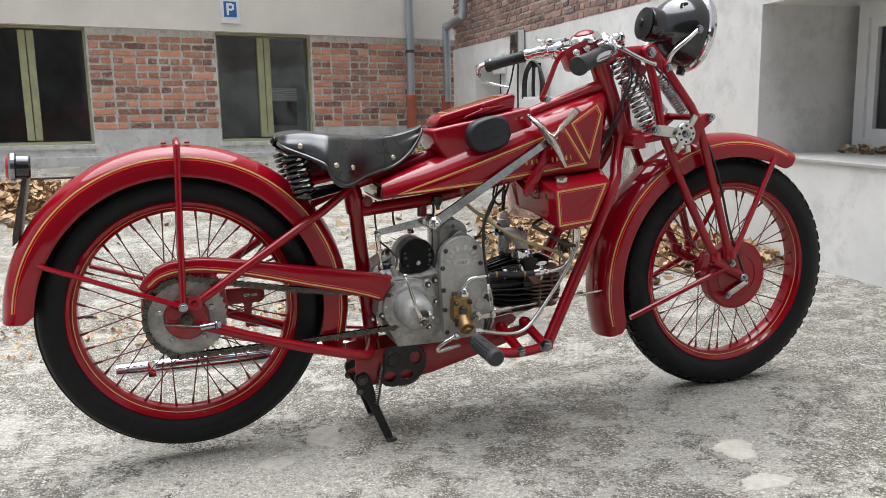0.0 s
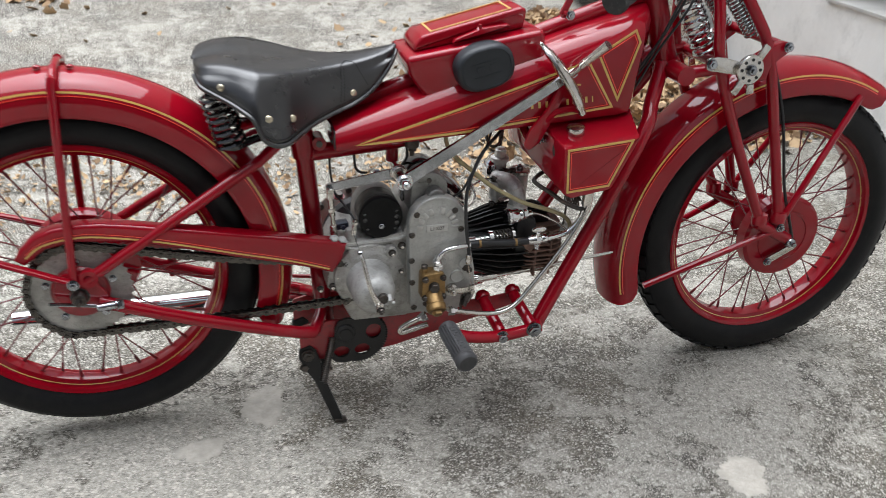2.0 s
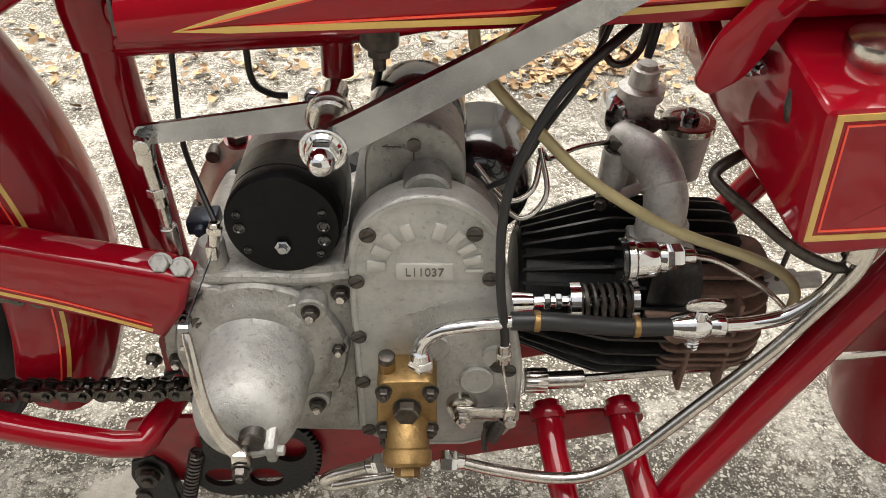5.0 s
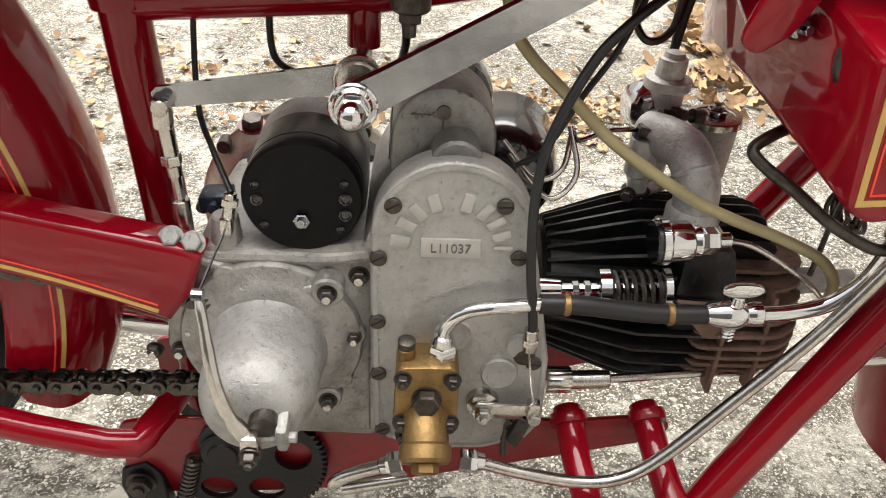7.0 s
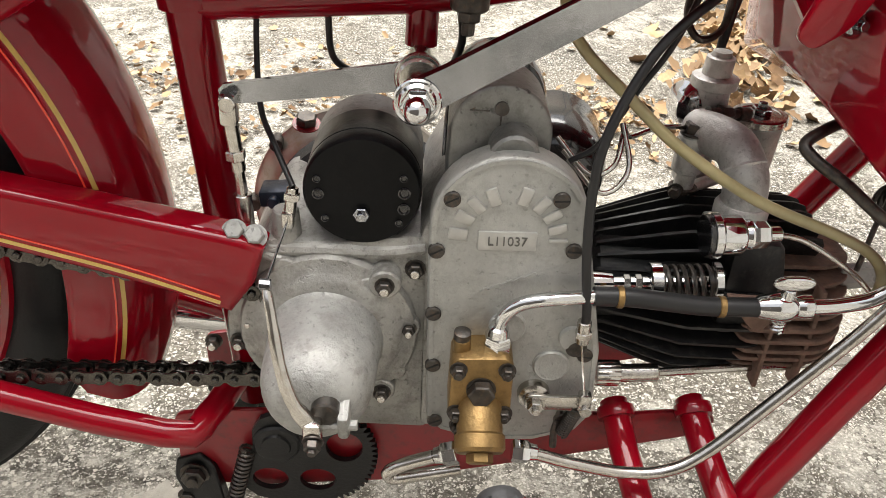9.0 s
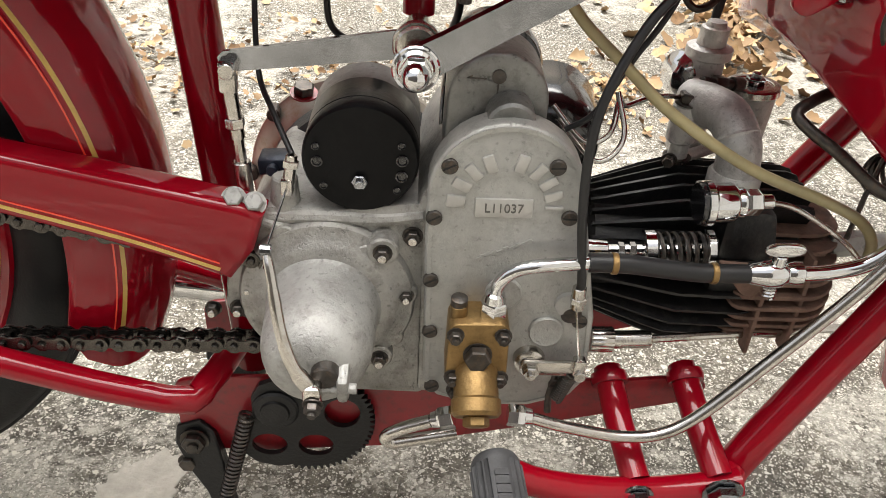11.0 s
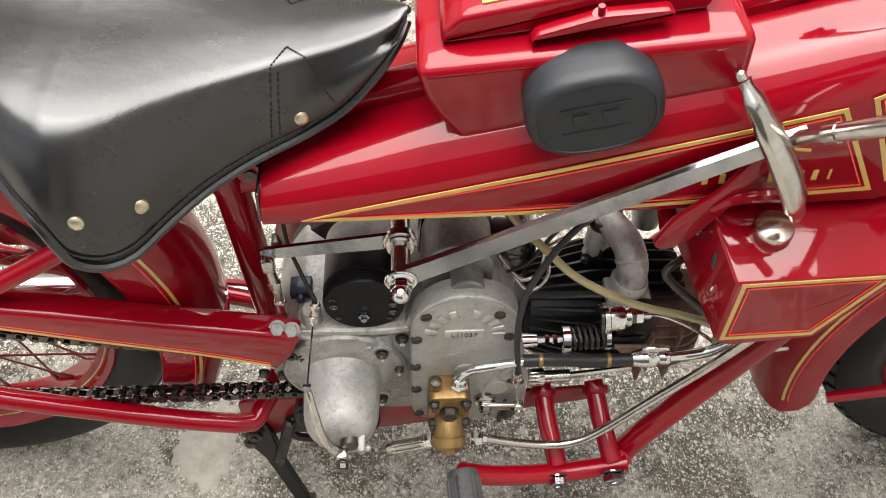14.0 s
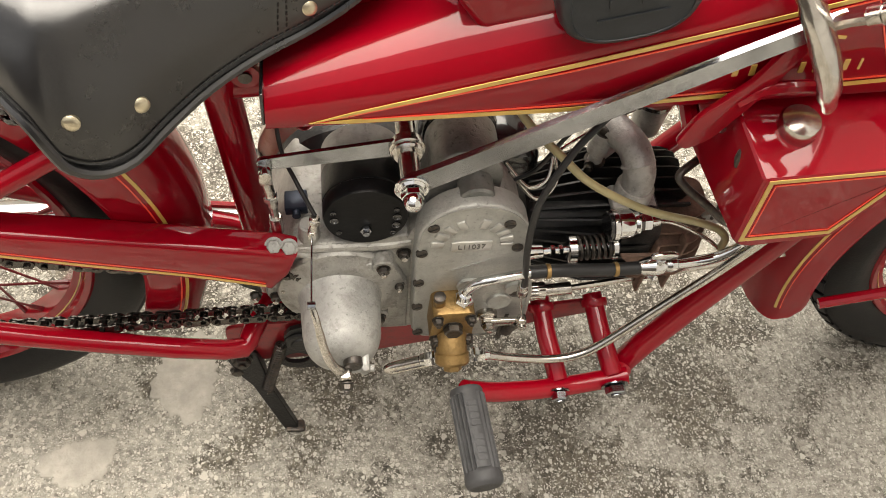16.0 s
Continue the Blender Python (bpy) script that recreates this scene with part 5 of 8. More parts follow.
for (dx, dz, r, m) in ((0.0, -0.014, 0.0062, M_STEEL), (-0.033, 0.012, 0.003, M_BLACK), (-0.032, 0.0, 0.0045, M_BLACK), (-0.027, -0.02, 0.003, M_BLACK), (0.03, 0.016, 0.003, M_BLACK), (0.031, 0.004, 0.0048, M_BLACK), (0.031, -0.009, 0.0048, M_BLACK), (0.028, -0.021, 0.003, M_BLACK)):
    bm = BM()
    if m is M_STEEL:
        hexa(bm, (0.557 + dx, -0.0795, 0.461 + dz), -Y, r, 0.005)
        cyl(bm, (0.557 + dx, -0.084, 0.461 + dz), (0.557 + dx, -0.088, 0.461 + dz), r * 0.55, 10)
        part("cap_nut", bm, m, dyn)
    else:
        lathe(bm, [(r, -0.002), (r, 0.0012), (r * 0.75, 0.0016), (r * 0.6, 0.0004), (0.0003, 0.0002)], (0.557 + dx, -0.079, 0.461 + dz), -Y, 14)
        part("cap_screw", bm, m, dyn)

# magneto housing
MO = [(0.655 + 0.037 * math.cos(radians(a)), 0.511 + 0.037 * math.sin(radians(a))) for a in range(0, 181, 12)] + [(0.618, 0.45), (0.692, 0.45)]
bm = BM()
prism(bm, MO, -0.068, -0.01, 0.003, 3)
M_MAG = mat("weathered_aluminium", (0.27, 0.27, 0.26), 0.45, metal=0.7, bump=0.5, scale=170, var=0.3, var_scale=22, dirt=(0.15, 0.145, 0.135), speck=0.5)
mag = part("magneto", bm, M_MAG, bike, "arched grey magneto housing")
bm = BM()
prism(bm, [((x - 0.655) * 1.06 + 0.655, (z - 0.511) * 1.06 + 0.513) for x, z in MO], -0.008, 0.035, 0.006, 2)
part("magneto_back", bm, M_BLACK, mag)
bm = BM()
lathe(bm, [(0.0052, 0), (0.0052, 0.0022), (0.0003, 0.003)], (0.6535, -0.068, 0.531), -Y, 14)
part("screw", bm, M_IRON, mag)
bm = BM()
box(bm, (0.6535, -0.0682, 0.498), (0.0012, 0.0008, 0.055))
box(bm, (0.638, -0.0682, 0.5285), (0.014, 0.0008, 0.0008))
box(bm, (0.633, -0.0682, 0.5293), (0.004, 0.0008, 0.0008), Matrix.Rotation(radians(-30), 3, "Y"))
part("engraved_lines", bm, M_IRON, mag)
bm = BM()
cyl(bm, (0.664, -0.03, 0.506), (0.664, -0.09, 0.502), 0.018, 20)
part("magneto_neck", bm, M_MAG, mag)
bm = BM()
hexa(bm, (0.570, 0.03, 0.505), (0, 0, 1), 0.0095, 0.008)
lathe(bm, [(0.008, 0.008), (0.0075, 0.013), (0.005, 0.016), (0.0004, 0.017)], (0.570, 0.03, 0.505), (0, 0, 1), 16)
part("acorn_nut", bm, M_STEEL, dyn)

# domed primary cover on the far side
bm = BM()
lathe(bm, [(0.03, -0.034), (0.07, -0.028), (0.09, -0.014), (0.0975, -0.002), (0.1015, 0.0), (0.1015, 0.008), (0.095, 0.014), (0.03, 0.02)], (0.541, 0.105, 0.353), Y, 56)
primary = part("primary_cover", bm, M_PRIMARY, crank, "tan-stained cast aluminium primary cover")
for k in range(7):
    a = radians(60 + 40 * k)
    bm = BM()
    cyl(bm, (0.541 + 0.1 * math.cos(a), 0.092, 0.353 + 0.1 * math.sin(a)), (0.541 + 0.1 * math.cos(a), 0.11, 0.353 + 0.1 * math.sin(a)), 0.0065, 12)
    part("cover_bolt", bm, M_IRON, primary)
bm = BM()
lathe(bm, [(0.0125, 0), (0.0125, 0.0015)], (0.497, 0.066, 0.452), (0.05, -0.25, 1), 18)
part("copper_washer", bm, M_REDROUGH, primary, "red-brown sealing washer")
bm = BM()
hexa(bm, (0.497, 0.0656, 0.4535), (0.05, -0.25, 1), 0.0095, 0.008)
part("filler_bolt", bm, M_IRON, primary)
bm = BM()
box(bm, (0.487, -0.035, 0.436), (0.024, 0.024, 0.013), Matrix.Rotation(-0.1, 3, "Y"), bev=0.002)
cyl(bm, (0.487, -0.047, 0.436), (0.487, -0.054, 0.436), 0.0045, 14)
part("selector_block", bm, M_BLUESTEEL, crank, "blue-grey steel selector block")
# coloured black to paint in the shaded gap between dynamo and magneto
bm = BM()
lathe(bm, [(0.095, 0), (0.093, 0.02), (0.08, 0.035), (0.03, 0.04)], (0.555, 0.082, 0.352), -Y, 40)
part("primary_case", bm, M_FIN, crank)
bm = BM()
lathe(bm, [(0.0005, 0.0), (0.026, 0.0015), (0.037, 0.006), (0.043, 0.014), (0.0465, 0.026), (0.047, 0.05), (0.044, 0.062), (0.044, 0.09)], (0.704, -0.012, 0.446), (0.12, 1, 0.05), 44)
part("coil_body", bm, M_BLACK, bike, "glossy black round coil body behind the engine")

# cylinder with long cooling fins
bm = BM()
cyl(bm, (0.745, 0, 0.356), (0.93, 0, 0.356), 0.052, 28)
cylinder = part("cylinder", bm, M_FIN, bike, "black cylinder with long cooling fins")
for k in range(30):
    a = 12 * k
    R = 0.0765 + 0.004 * abs(math.sin(2 * radians(a)))
    bm = BM()
    rad_, tan_ = V((0, math.cos(radians(a)), math.sin(radians(a)))), V((0, -math.sin(radians(a)), math.cos(radians(a))))
    xe = 0.932 if math.sin(radians(a)) > 0.45 and math.cos(radians(a)) > -0.55 else 0.888
    o = [(0.748, 0.045), (0.748, 0.055), (0.80, R - 0.006), (0.82, R), (xe - 0.014, R), (xe - 0.004, R - 0.003), (xe, R - 0.01), (xe, 0.045)]
    cc = V((0, 0, 0.356))
    rings(bm, [[cc + V((x, 0, 0)) + rad_ * r + tan_ * t for x, r in o] for t in (-0.0013, 0.0013)])
    part("cooling_fin", bm, M_FIN, cylinder)
bm = BM()
prism(bm, rounded([(0.868, 0.300), (0.868, 0.392), (0.945, 0.388), (0.957, 0.375), (0.957, 0.325), (0.945, 0.305)], 0.012), -0.045, 0.03, 0.006)
head = part("cylinder_head", bm, M_RUST, bike, "rusty brown iron cylinder head")
for k in range(11):
    z = 0.294 + 0.0106 * k
    w = 0.08 - 12 * (z - 0.347) ** 2
    bm = BM()
    o = rounded([(0.866, -w), (0.938, -w * 0.97), (0.962, -w * 0.66), (0.962, w * 0.3), (0.938, w * 0.45), (0.866, w * 0.45)], 0.014, 3)
    rings(bm, [[V((x, y, z - 0.0019)) for x, y in shrink(o, 0.0006)], [V((x, y, z - 0.0012)) for x, y in o], [V((x, y, z + 0.0012)) for x, y in o], [V((x, y, z + 0.0019)) for x, y in shrink(o, 0.0006)]])
    part("head_fin", bm, M_RUST, head)
for x, y in ((0.890, -0.070), (0.925, -0.066)):
    bm = BM()
    box(bm, (x, y, 0.347), (0.004, 0.016, 0.096), bev=0.0012)
    part("fin_rib", bm, M_RUST, head)
bm = BM()
prism(bm, rounded([(0.838, 0.400), (0.890, 0.398), (0.882, 0.382), (0.872, 0.366), (0.862, 0.372)], 0.004), -0.088, -0.093, 0.001)
part("tap_bracket", bm, M_RUST, head)
bm = BM()
prism(bm, rounded([(0.845, 0.345), (0.845, 0.432), (0.885, 0.434), (0.893, 0.40), (0.885, 0.35)], 0.01), -0.07, -0.02, 0.006)
part("valve_chest", bm, M_FIN, head)
bm = BM()
cyl(bm, (0.955, -0.03, 0.384), (0.985, -0.03, 0.388), 0.011, 6)
cyl(bm, (0.983, -0.03, 0.388), (1.005, -0.03, 0.391), 0.0075, 16)
part("spark_plug", bm, M_ALU, head)
# valve spring and push rod
bm = BM()
cyl(bm, (0.733, -0.082, 0.3985), (0.752, -0.082, 0.3995), 0.0092, 16, r2=0.0075)
tube(bm, [(0.748, -0.082, 0.3995), (0.836, -0.082, 0.4058)], 0.0042, 10)
hexa(bm, (0.760, -0.082, 0.4002), (1, 0, 0.07), 0.0060, 0.0055)
hexa(bm, (0.769, -0.082, 0.4009), (1, 0, 0.07), 0.0060, 0.0055)
lathe(bm, [(0.012, 0), (0.0158, 0.001), (0.0158, 0.009), (0.0135, 0.011), (0.0085, 0.0112)], (0.779, -0.082, 0.4016), (1, 0, 0.07), 26)
lathe(bm, [(0.0085, 0), (0.0135, 0.0005), (0.0155, 0.002), (0.0155, 0.007), (0.0115, 0.008)], (0.8265, -0.082, 0.4052), (1, 0, 0.07), 26)
rod = part("push_rod", bm, M_CHROME, cylinder, "bright push rod with spring cups")
bm = BM()
helix(bm, (0.787, -0.082, 0.4022), (0.829, -0.082, 0.4052), 0.0125, 0.0019, 6.5, 6, 16)
part("valve_spring", bm, M_IRON, rod)
bm = BM()
lathe(bm, [(0.0155, 0), (0.0165, 0.001), (0.0165, 0.0035), (0.013, 0.0045)], (0.812, -0.085, 0.447), (1, 0.05, 0.06), 28)
part("valve_cap", bm, M_BLACK, head)
bm = BM()
lathe(bm, [(0.0155, 0.0), (0.0175, 0.001), (0.0175, 0.006), (0.0155, 0.008), (0.0155, 0.022), (0.0135, 0.025), (0.011, 0.0255), (0.012, 0.028), (0.012, 0.031)], (0.8155, -0.085, 0.4472), (1, 0.05, 0.06), 28)
hexa(bm, (0.8465, -0.0835, 0.449), (1, 0.05, 0.06), 0.0102, 0.014)
cyl(bm, (0.860, -0.083, 0.4498), (0.870, -0.082, 0.4504), 0.0058, 12)
part("valve_cap_chrome", bm, M_CHROME, head, "knurled chrome valve cap")
pipe([(0.866, -0.082, 0.450), (0.89, -0.084, 0.446), (0.93, -0.088, 0.424), (0.955, -0.088, 0.402)], 0.0022, M_NICKEL, "oil_line", head)
# exhaust lifter rod below the cylinder
bm = BM()
knurl = []
for h, r in ((0.0, 0.0100), (0.0015, 0.0108), (0.019, 0.0108), (0.0205, 0.0100)):
    knurl.append([V((0.754 + h, -0.075 + r * (1.03 if j % 2 else 0.98) * math.cos(2 * math.pi * j / 44), 0.304 + h * 0.06 + r * (1.03 if j % 2 else 0.98) * math.sin(2 * math.pi * j / 44))) for j in range(44)])
rings(bm, knurl)
cyl(bm, (0.774, -0.075, 0.305), (0.807, -0.074, 0.307), 0.0078, 18)
tube(bm, [(0.806, -0.074, 0.307), (1.09, -0.045, 0.322)], 0.0038, 10)
part("brake_rod", bm, M_NICKEL, bike)
# footrest hangers and plate
bm = BM()
tube(bm, [(0.781, -0.058, 0.259), (0.786, -0.10, 0.240), (0.797, -0.15, 0.216)], 0.0125, 14)
tube(bm, [(0.847, -0.058, 0.266), (0.853, -0.10, 0.248), (0.865, -0.15, 0.224)], 0.0125, 14)
lathe(bm, [(0.016, -0.005), (0.017, 0), (0.016, 0.005)], (0.849, -0.068, 0.262), (0.1, -0.8, -0.5), 18)
lathe(bm, [(0.016, -0.005), (0.017, 0), (0.016, 0.005)], (0.782, -0.068, 0.255), (0.1, -0.8, -0.5), 18)
tube(bm, [(0.884, -0.15, 0.22), (0.862, -0.152, 0.216), (0.793, -0.158, 0.211), (0.72, -0.166, 0.224), (0.672, -0.173, 0.250)], 0.0125, 14, smooth=3)
rest = part("footrest_hanger", bm, M_RED, bike, "red tubular footrest hanger")
for (x, z, r) in ((0.795, 0.216, 0.0105), (0.864, 0.224, 0.0135)):
    bm = BM()
    nut(bm, (x, -0.165, z), (0, -1, -0.15), r, 0.013, 0.002)
    part("bolt", bm, M_STEEL, rest)
bm = BM()
a, b = V((0.672, -0.176, 0.258)), V((0.6815, -0.285, 0.246))
d = (b - a).normalized()
u, w, _ = frame_of(d)
loops = []
for t, r in ((0, 0.019), (0.004, 0.0205), (0.010, 0.0198), (0.0115, 0.0192), (0.118, 0.0192), (0.121, 0.0215), (0.125, 0.0228), (0.134, 0.0232), (0.139, 0.022), (0.143, 0.018)):
    loop = []
    for k in range(80):
        an = 2 * math.pi * k / 80
        o = u * math.cos(an) + w * math.sin(an)
        rib = 0.0028 * (1 if k % 4 < 2 else -0.9) if 0.0105 < t < 0.12 and o.z < 0.86 else 0.0
        loop.append(a + d * t * 0.8 + o * (r + rib) * 0.94)
    loops.append(loop)
rings(bm, loops)
peg = part("footrest_rubber", bm, M_PEG, rest, "ribbed grey-black footrest rubber")
upn = (V((0, 0, 1)) - d * d.z).normalized()
sd = d.cross(upn)
for k in range(9):
    if k == 4:
        continue
    bm = BM()
    c = a + d * (0.022 + 0.0078 * k) + upn * 0.0178
    box(bm, c, (0.0055, 0.0105, 0.002), Matrix((d, sd, upn)).transposed())
    part("raised_bar", bm, M_PEG, peg)
# clutch arm and cable
bm = BM()
tube(bm, [(0.500, -0.160, 0.434), (0.5045, -0.170, 0.419), (0.511, -0.182, 0.385), (0.519, -0.187, 0.358), (0.530, -0.186, 0.336)], [0.003, 0.0036, 0.0044, 0.0048, 0.006], 12, smooth=4, flat=0.75)
box(bm, (0.533, -0.185, 0.328), (0.013, 0.016, 0.022), bev=0.003)
clutch = part("clutch_arm", bm, M_NICKEL, crank, "bright clutch release arm")
bm = BM()
cyl(bm, (0.541, -0.155, 0.342), (0.541, -0.182, 0.340), 0.0105, 16)
nut(bm, (0.534, -0.192, 0.325), (0, -1, -0.3), 0.0062, 0.008, 0.003)
part("clevis_bolt", bm, M_IRON, clutch)
bm = BM()
box(bm, (0.554, -0.172, 0.331), (0.009, 0.024, 0.028), Matrix.Rotation(0.3, 3, "X"), bev=0.004)
cyl(bm, (0.524, -0.178, 0.327), (0.564, -0.178, 0.329), 0.004, 10)
part("clevis_lug", bm, M_ALU, clutch)
bm = BM()
tube(bm, [(0.500, -0.160, 0.434), (0.502, -0.082, 0.436)], 0.0009, 6)
cyl(bm, (0.496, -0.161, 0.434), (0.504, -0.161, 0.434), 0.0042, 10)
part("clutch_wire", bm, M_STEEL, clutch)
bm = BM()
box(bm, (0.5025, -0.078, 0.438), (0.009, 0.010, 0.014), bev=0.002)
cyl(bm, (0.5035, -0.078, 0.440), (0.506, -0.074, 0.462), 0.0046, 10)
hexa(bm, (0.505, -0.0755, 0.452), (0.1, 0.2, 1), 0.0062, 0.006)
part("cable_stop", bm, M_NICKEL, crank)
# kick-start quadrant
gc = V((0.512, 0, 0.192))
bm = BM()
rim = [(0.452, 0.150), (0.4635, 0.200), (0.4635, 0.218), (0.471, 0.232), (0.486, 0.239), (0.51, 0.237)]
for k in range(26 * 4):
    an = radians(48 - 150 * k / 103)
    r = (0.0585, 0.063, 0.063, 0.0585)[k % 4] if k > 8 else 0.0585
    rim.append((gc.x + r * math.cos(an), gc.z + r * math.sin(an)))
rim += [(0.485, 0.132), (0.465, 0.137)]
holes = [[(cx + rx * math.cos(t), cz + rz * math.sin(t)) for t in np.linspace(0, 2 * math.pi, 20, endpoint=False)] for cx, cz, rx, rz in ((0.545, 0.203, 0.0165, 0.0175), (0.478, 0.160, 0.0165, 0.0135), (0.521, 0.1615, 0.0165, 0.0135))]
for lp in [rim] + holes:
    vs = [bm.verts.new((x, -0.067, z)) for x, z in lp]
    for i in range(len(vs)):
        bm.edges.new((vs[i], vs[(i + 1) % len(vs)]))
bmesh.ops.triangle_fill(bm, use_beauty=True, use_dissolve=False, edges=bm.edges[:])
ext = bmesh.ops.extrude_face_region(bm, geom=bm.faces[:])
bmesh.ops.translate(bm, vec=(0, -0.006, 0), verts=[v for v in ext["geom"] if isinstance(v, bmesh.types.BMVert)])
bmesh.ops.recalc_face_normals(bm, faces=bm.faces[:])
quad = part("kick_quadrant", bm, M_BLACKMATT, bike, "black toothed kick-start quadrant with round holes")
bm = BM()
lathe(bm, [(0.021, 0), (0.021, 0.008), (0.019, 0.010), (0.0135, 0.0105), (0.0125, 0.013), (0.0005, 0.0132)], V((0.485, -0.067, 0.205)), -Y, 26)
part("quadrant_hub", bm, M_BLACKMATT, quad)

# ---- chain guard, chain ----
bm = BM()
CG = [(-0.098, 0.440), (-0.088, 0.459), (-0.061, 0.484), (-0.03, 0.496), (0.012, 0.501), (0.05, 0.5), (0.1, 0.493), (0.224, 0.472), (0.36, 0.448), (0.47, 0.427), (0.487, 0.420), (0.478, 0.388), (0.459, 0.360), (0.42, 0.374), (0.36, 0.391), (0.28, 0.411), (0.21, 0.431), (0.1, 0.459), (0.006, 0.468), (-0.044, 0.458), (-0.083, 0.428)]
prism(bm, CG, -0.064, -0.096, 0.007, 3)
guard = part("chain_guard", bm, M_RED, bike, "red chain guard with gold line")
for m, off, w, nm in ((M_GOLD, 0.0, 0.003, "gold_line"), (M_ORANGE, 0.0055, 0.0011, "orange_line")):
    bm = BM()
    pts = [(-0.078, 0.445), (-0.05, 0.466), (0.0, 0.4765), (0.05, 0.475), (0.15, 0.456), (0.28, 0.421), (0.38, 0.395), (0.452, 0.371)]
    ribbon(bm, smooth_path([V((x, -0.0962, z + off)) for x, z in pts], 4), (0, -1, 0), w, 0.0005)
    part(nm, bm, m, guard)
bm = BM()
tube(bm, [(0.478, -0.075, 0.333), (0.478, -0.066, 0.333)], 0.028, 20)
chain = part("drive_chain", bm, M_IRON, bike, "oily black drive chain")
fa, fb, ra, rb = V((0.482, 0, 0.374)), V((0.474, 0, 0.290)), around(RC, 0.0908, 82), around(RC, 0.0908, -95)
route = [fa, fa.lerp(ra, 0.5) - V((0, 0, 0.006)), ra] + [around(RC, 0.0908, a) for a in range(94, 262, 12)] + [rb, rb.lerp(fb, 0.5) - V((0, 0, 0.004)), V((0.462, 0, 0.288)), V((0.49, 0, 0.291)), V((0.516, 0, 0.315)), V((0.512, 0, 0.352))]
dense_route = smooth_path(route + [fa], 6)
def link_mesh(half_gap):
    """Two figure-eight plates with their rollers and pin heads."""
    lm = BM()
    o = []
    for k in range(9):
        a = radians(-130 + 260 * k / 8)
        o.append((0.00795 + 0.0072 * math.cos(a), 0.0072 * math.sin(a)))
    o = o + [(-x, -z) for x, z in o]
    for yy in (-half_gap, half_gap):
        prism(lm, o, yy - 0.0009, yy + 0.0009)
    for xx in (-0.00795, 0.00795):
        cyl(lm, (xx, -0.0115, 0), (xx, 0.0115, 0), 0.0033, 8, ch=0.0008)
        cyl(lm, (xx, -half_gap, 0), (xx, half_gap, 0), 0.0046, 8, ch=0.0003)
    return finish(lm, "link", M_CHAIN)


LINKS = (link_mesh(0.0048), link_mesh(0.0078))
acc, pitch, prev = 0.0, 0.0159, dense_route[0]
origin = root_loc(chain)
nlinks = 0
for q in dense_route[1:]:
    seg = q - prev
    L = seg.length
    while acc <= L and nlinks < 160:
        p = prev + seg * (acc / L)
        ob = new("link", LINKS[nlinks % 2])
        ob.parent = chain
        ob.matrix_basis = Matrix.Translation(V((p.x, -0.0795, p.z)) - origin) @ Matrix.Rotation(-math.atan2(seg.z, seg.x), 4, "Y")
        acc += pitch
        nlinks += 1
    acc -= L
    prev = q
bm = BM()
cyl(bm, (0.028, -0.118, 0.346), (0.06, -0.118, 0.349), 0.0075, 12)
nut(bm, (0.062, -0.118, 0.349), (1, 0, 0.05), 0.009, 0.012)
tube(bm, [(-0.05, -0.118, 0.362), (0.03, -0.118, 0.35)], 0.0035, 8)
part("chain_adjuster", bm, M_STEEL, bike)


# ---- carburettor ----
bm = BM()
tube(bm, [(0.857, -0.032, 0.418), (0.857, -0.032, 0.448), (0.8555, -0.0285, 0.470), (0.849, -0.012, 0.486), (0.839, 0.008, 0.488), (0.828, 0.03, 0.484)], 0.0178, 24, smooth=6)
lathe(bm, [(0.0205, -0.008), (0.0215, -0.006), (0.0215, 0.006), (0.0195, 0.009)], (0.857, -0.032, 0.441), (0, 0.02, 1), 26)
box(bm, (0.857, -0.034, 0.428), (0.052, 0.034, 0.012), bev=0.004)
lathe(bm, [(0.0182, -0.002), (0.0192, 0), (0.0182, 0.002)], (0.8535, -0.024, 0.4755), (-0.25, 0.6, 0.7), 24)
carb = part("carburettor", bm, M_CARB, bike, "grey cast carburettor with bent inlet pipe")
bm = BM()
cyl(bm, (0.841, 0.058, 0.425), (0.844, 0.060, 0.512), 0.0158, 22)
cyl(bm, (0.835, 0.034, 0.482), (0.842, 0.058, 0.480), 0.017, 20)
part("mixing_chamber", bm, M_CARB, carb)
bm = BM()
ringn = 40
loops = []
for h, r in ((0.0, 0.0185), (0.001, 0.0195), (0.009, 0.0195), (0.010, 0.0175), (0.011, 0.0125), (0.026, 0.0120), (0.027, 0.009), (0.031, 0.008)):
    loops.append([V((0.844 + h * 0.05 + r * (1 + (0.025 if j % 2 and 0 < h < 0.0095 else 0)) * math.cos(2 * math.pi * j / ringn), 0.060 + r * (1 + (0.025 if j % 2 and 0 < h < 0.0095 else 0)) * math.sin(2 * math.pi * j / ringn), 0.512 + h)) for j in range(ringn)])
rings(bm, loops)
part("knurled_cap", bm, M_CARB, carb, "knurled screw cap")
bm = BM()
cyl(bm, (0.822, 0.016, 0.452), (0.8225, 0.016, 0.486), 0.0125, 18)
box(bm, (0.830, 0.022, 0.474), (0.030, 0.026, 0.018), bev=0.004)
cyl(bm, (0.823, 0.016, 0.430), (0.823, 0.016, 0.452), 0.0085, 14)
cyl(bm, (0.823, 0.016, 0.434), (0.88, 0.06, 0.432), 0.0055, 12)
part("carb_flange", bm, M_CARB, carb)
bm = BM()
lathe(bm, [(0.012, 0), (0.0165, 0.003), (0.0215, 0.045), (0.0225, 0.050), (0.0215, 0.052)], (0.899, 0.07, 0.428), (-0.08, 0, 1), 30)
bowl = part("float_bowl", bm, M_CARB, carb, "tapered grey float bowl")
bm = BM()
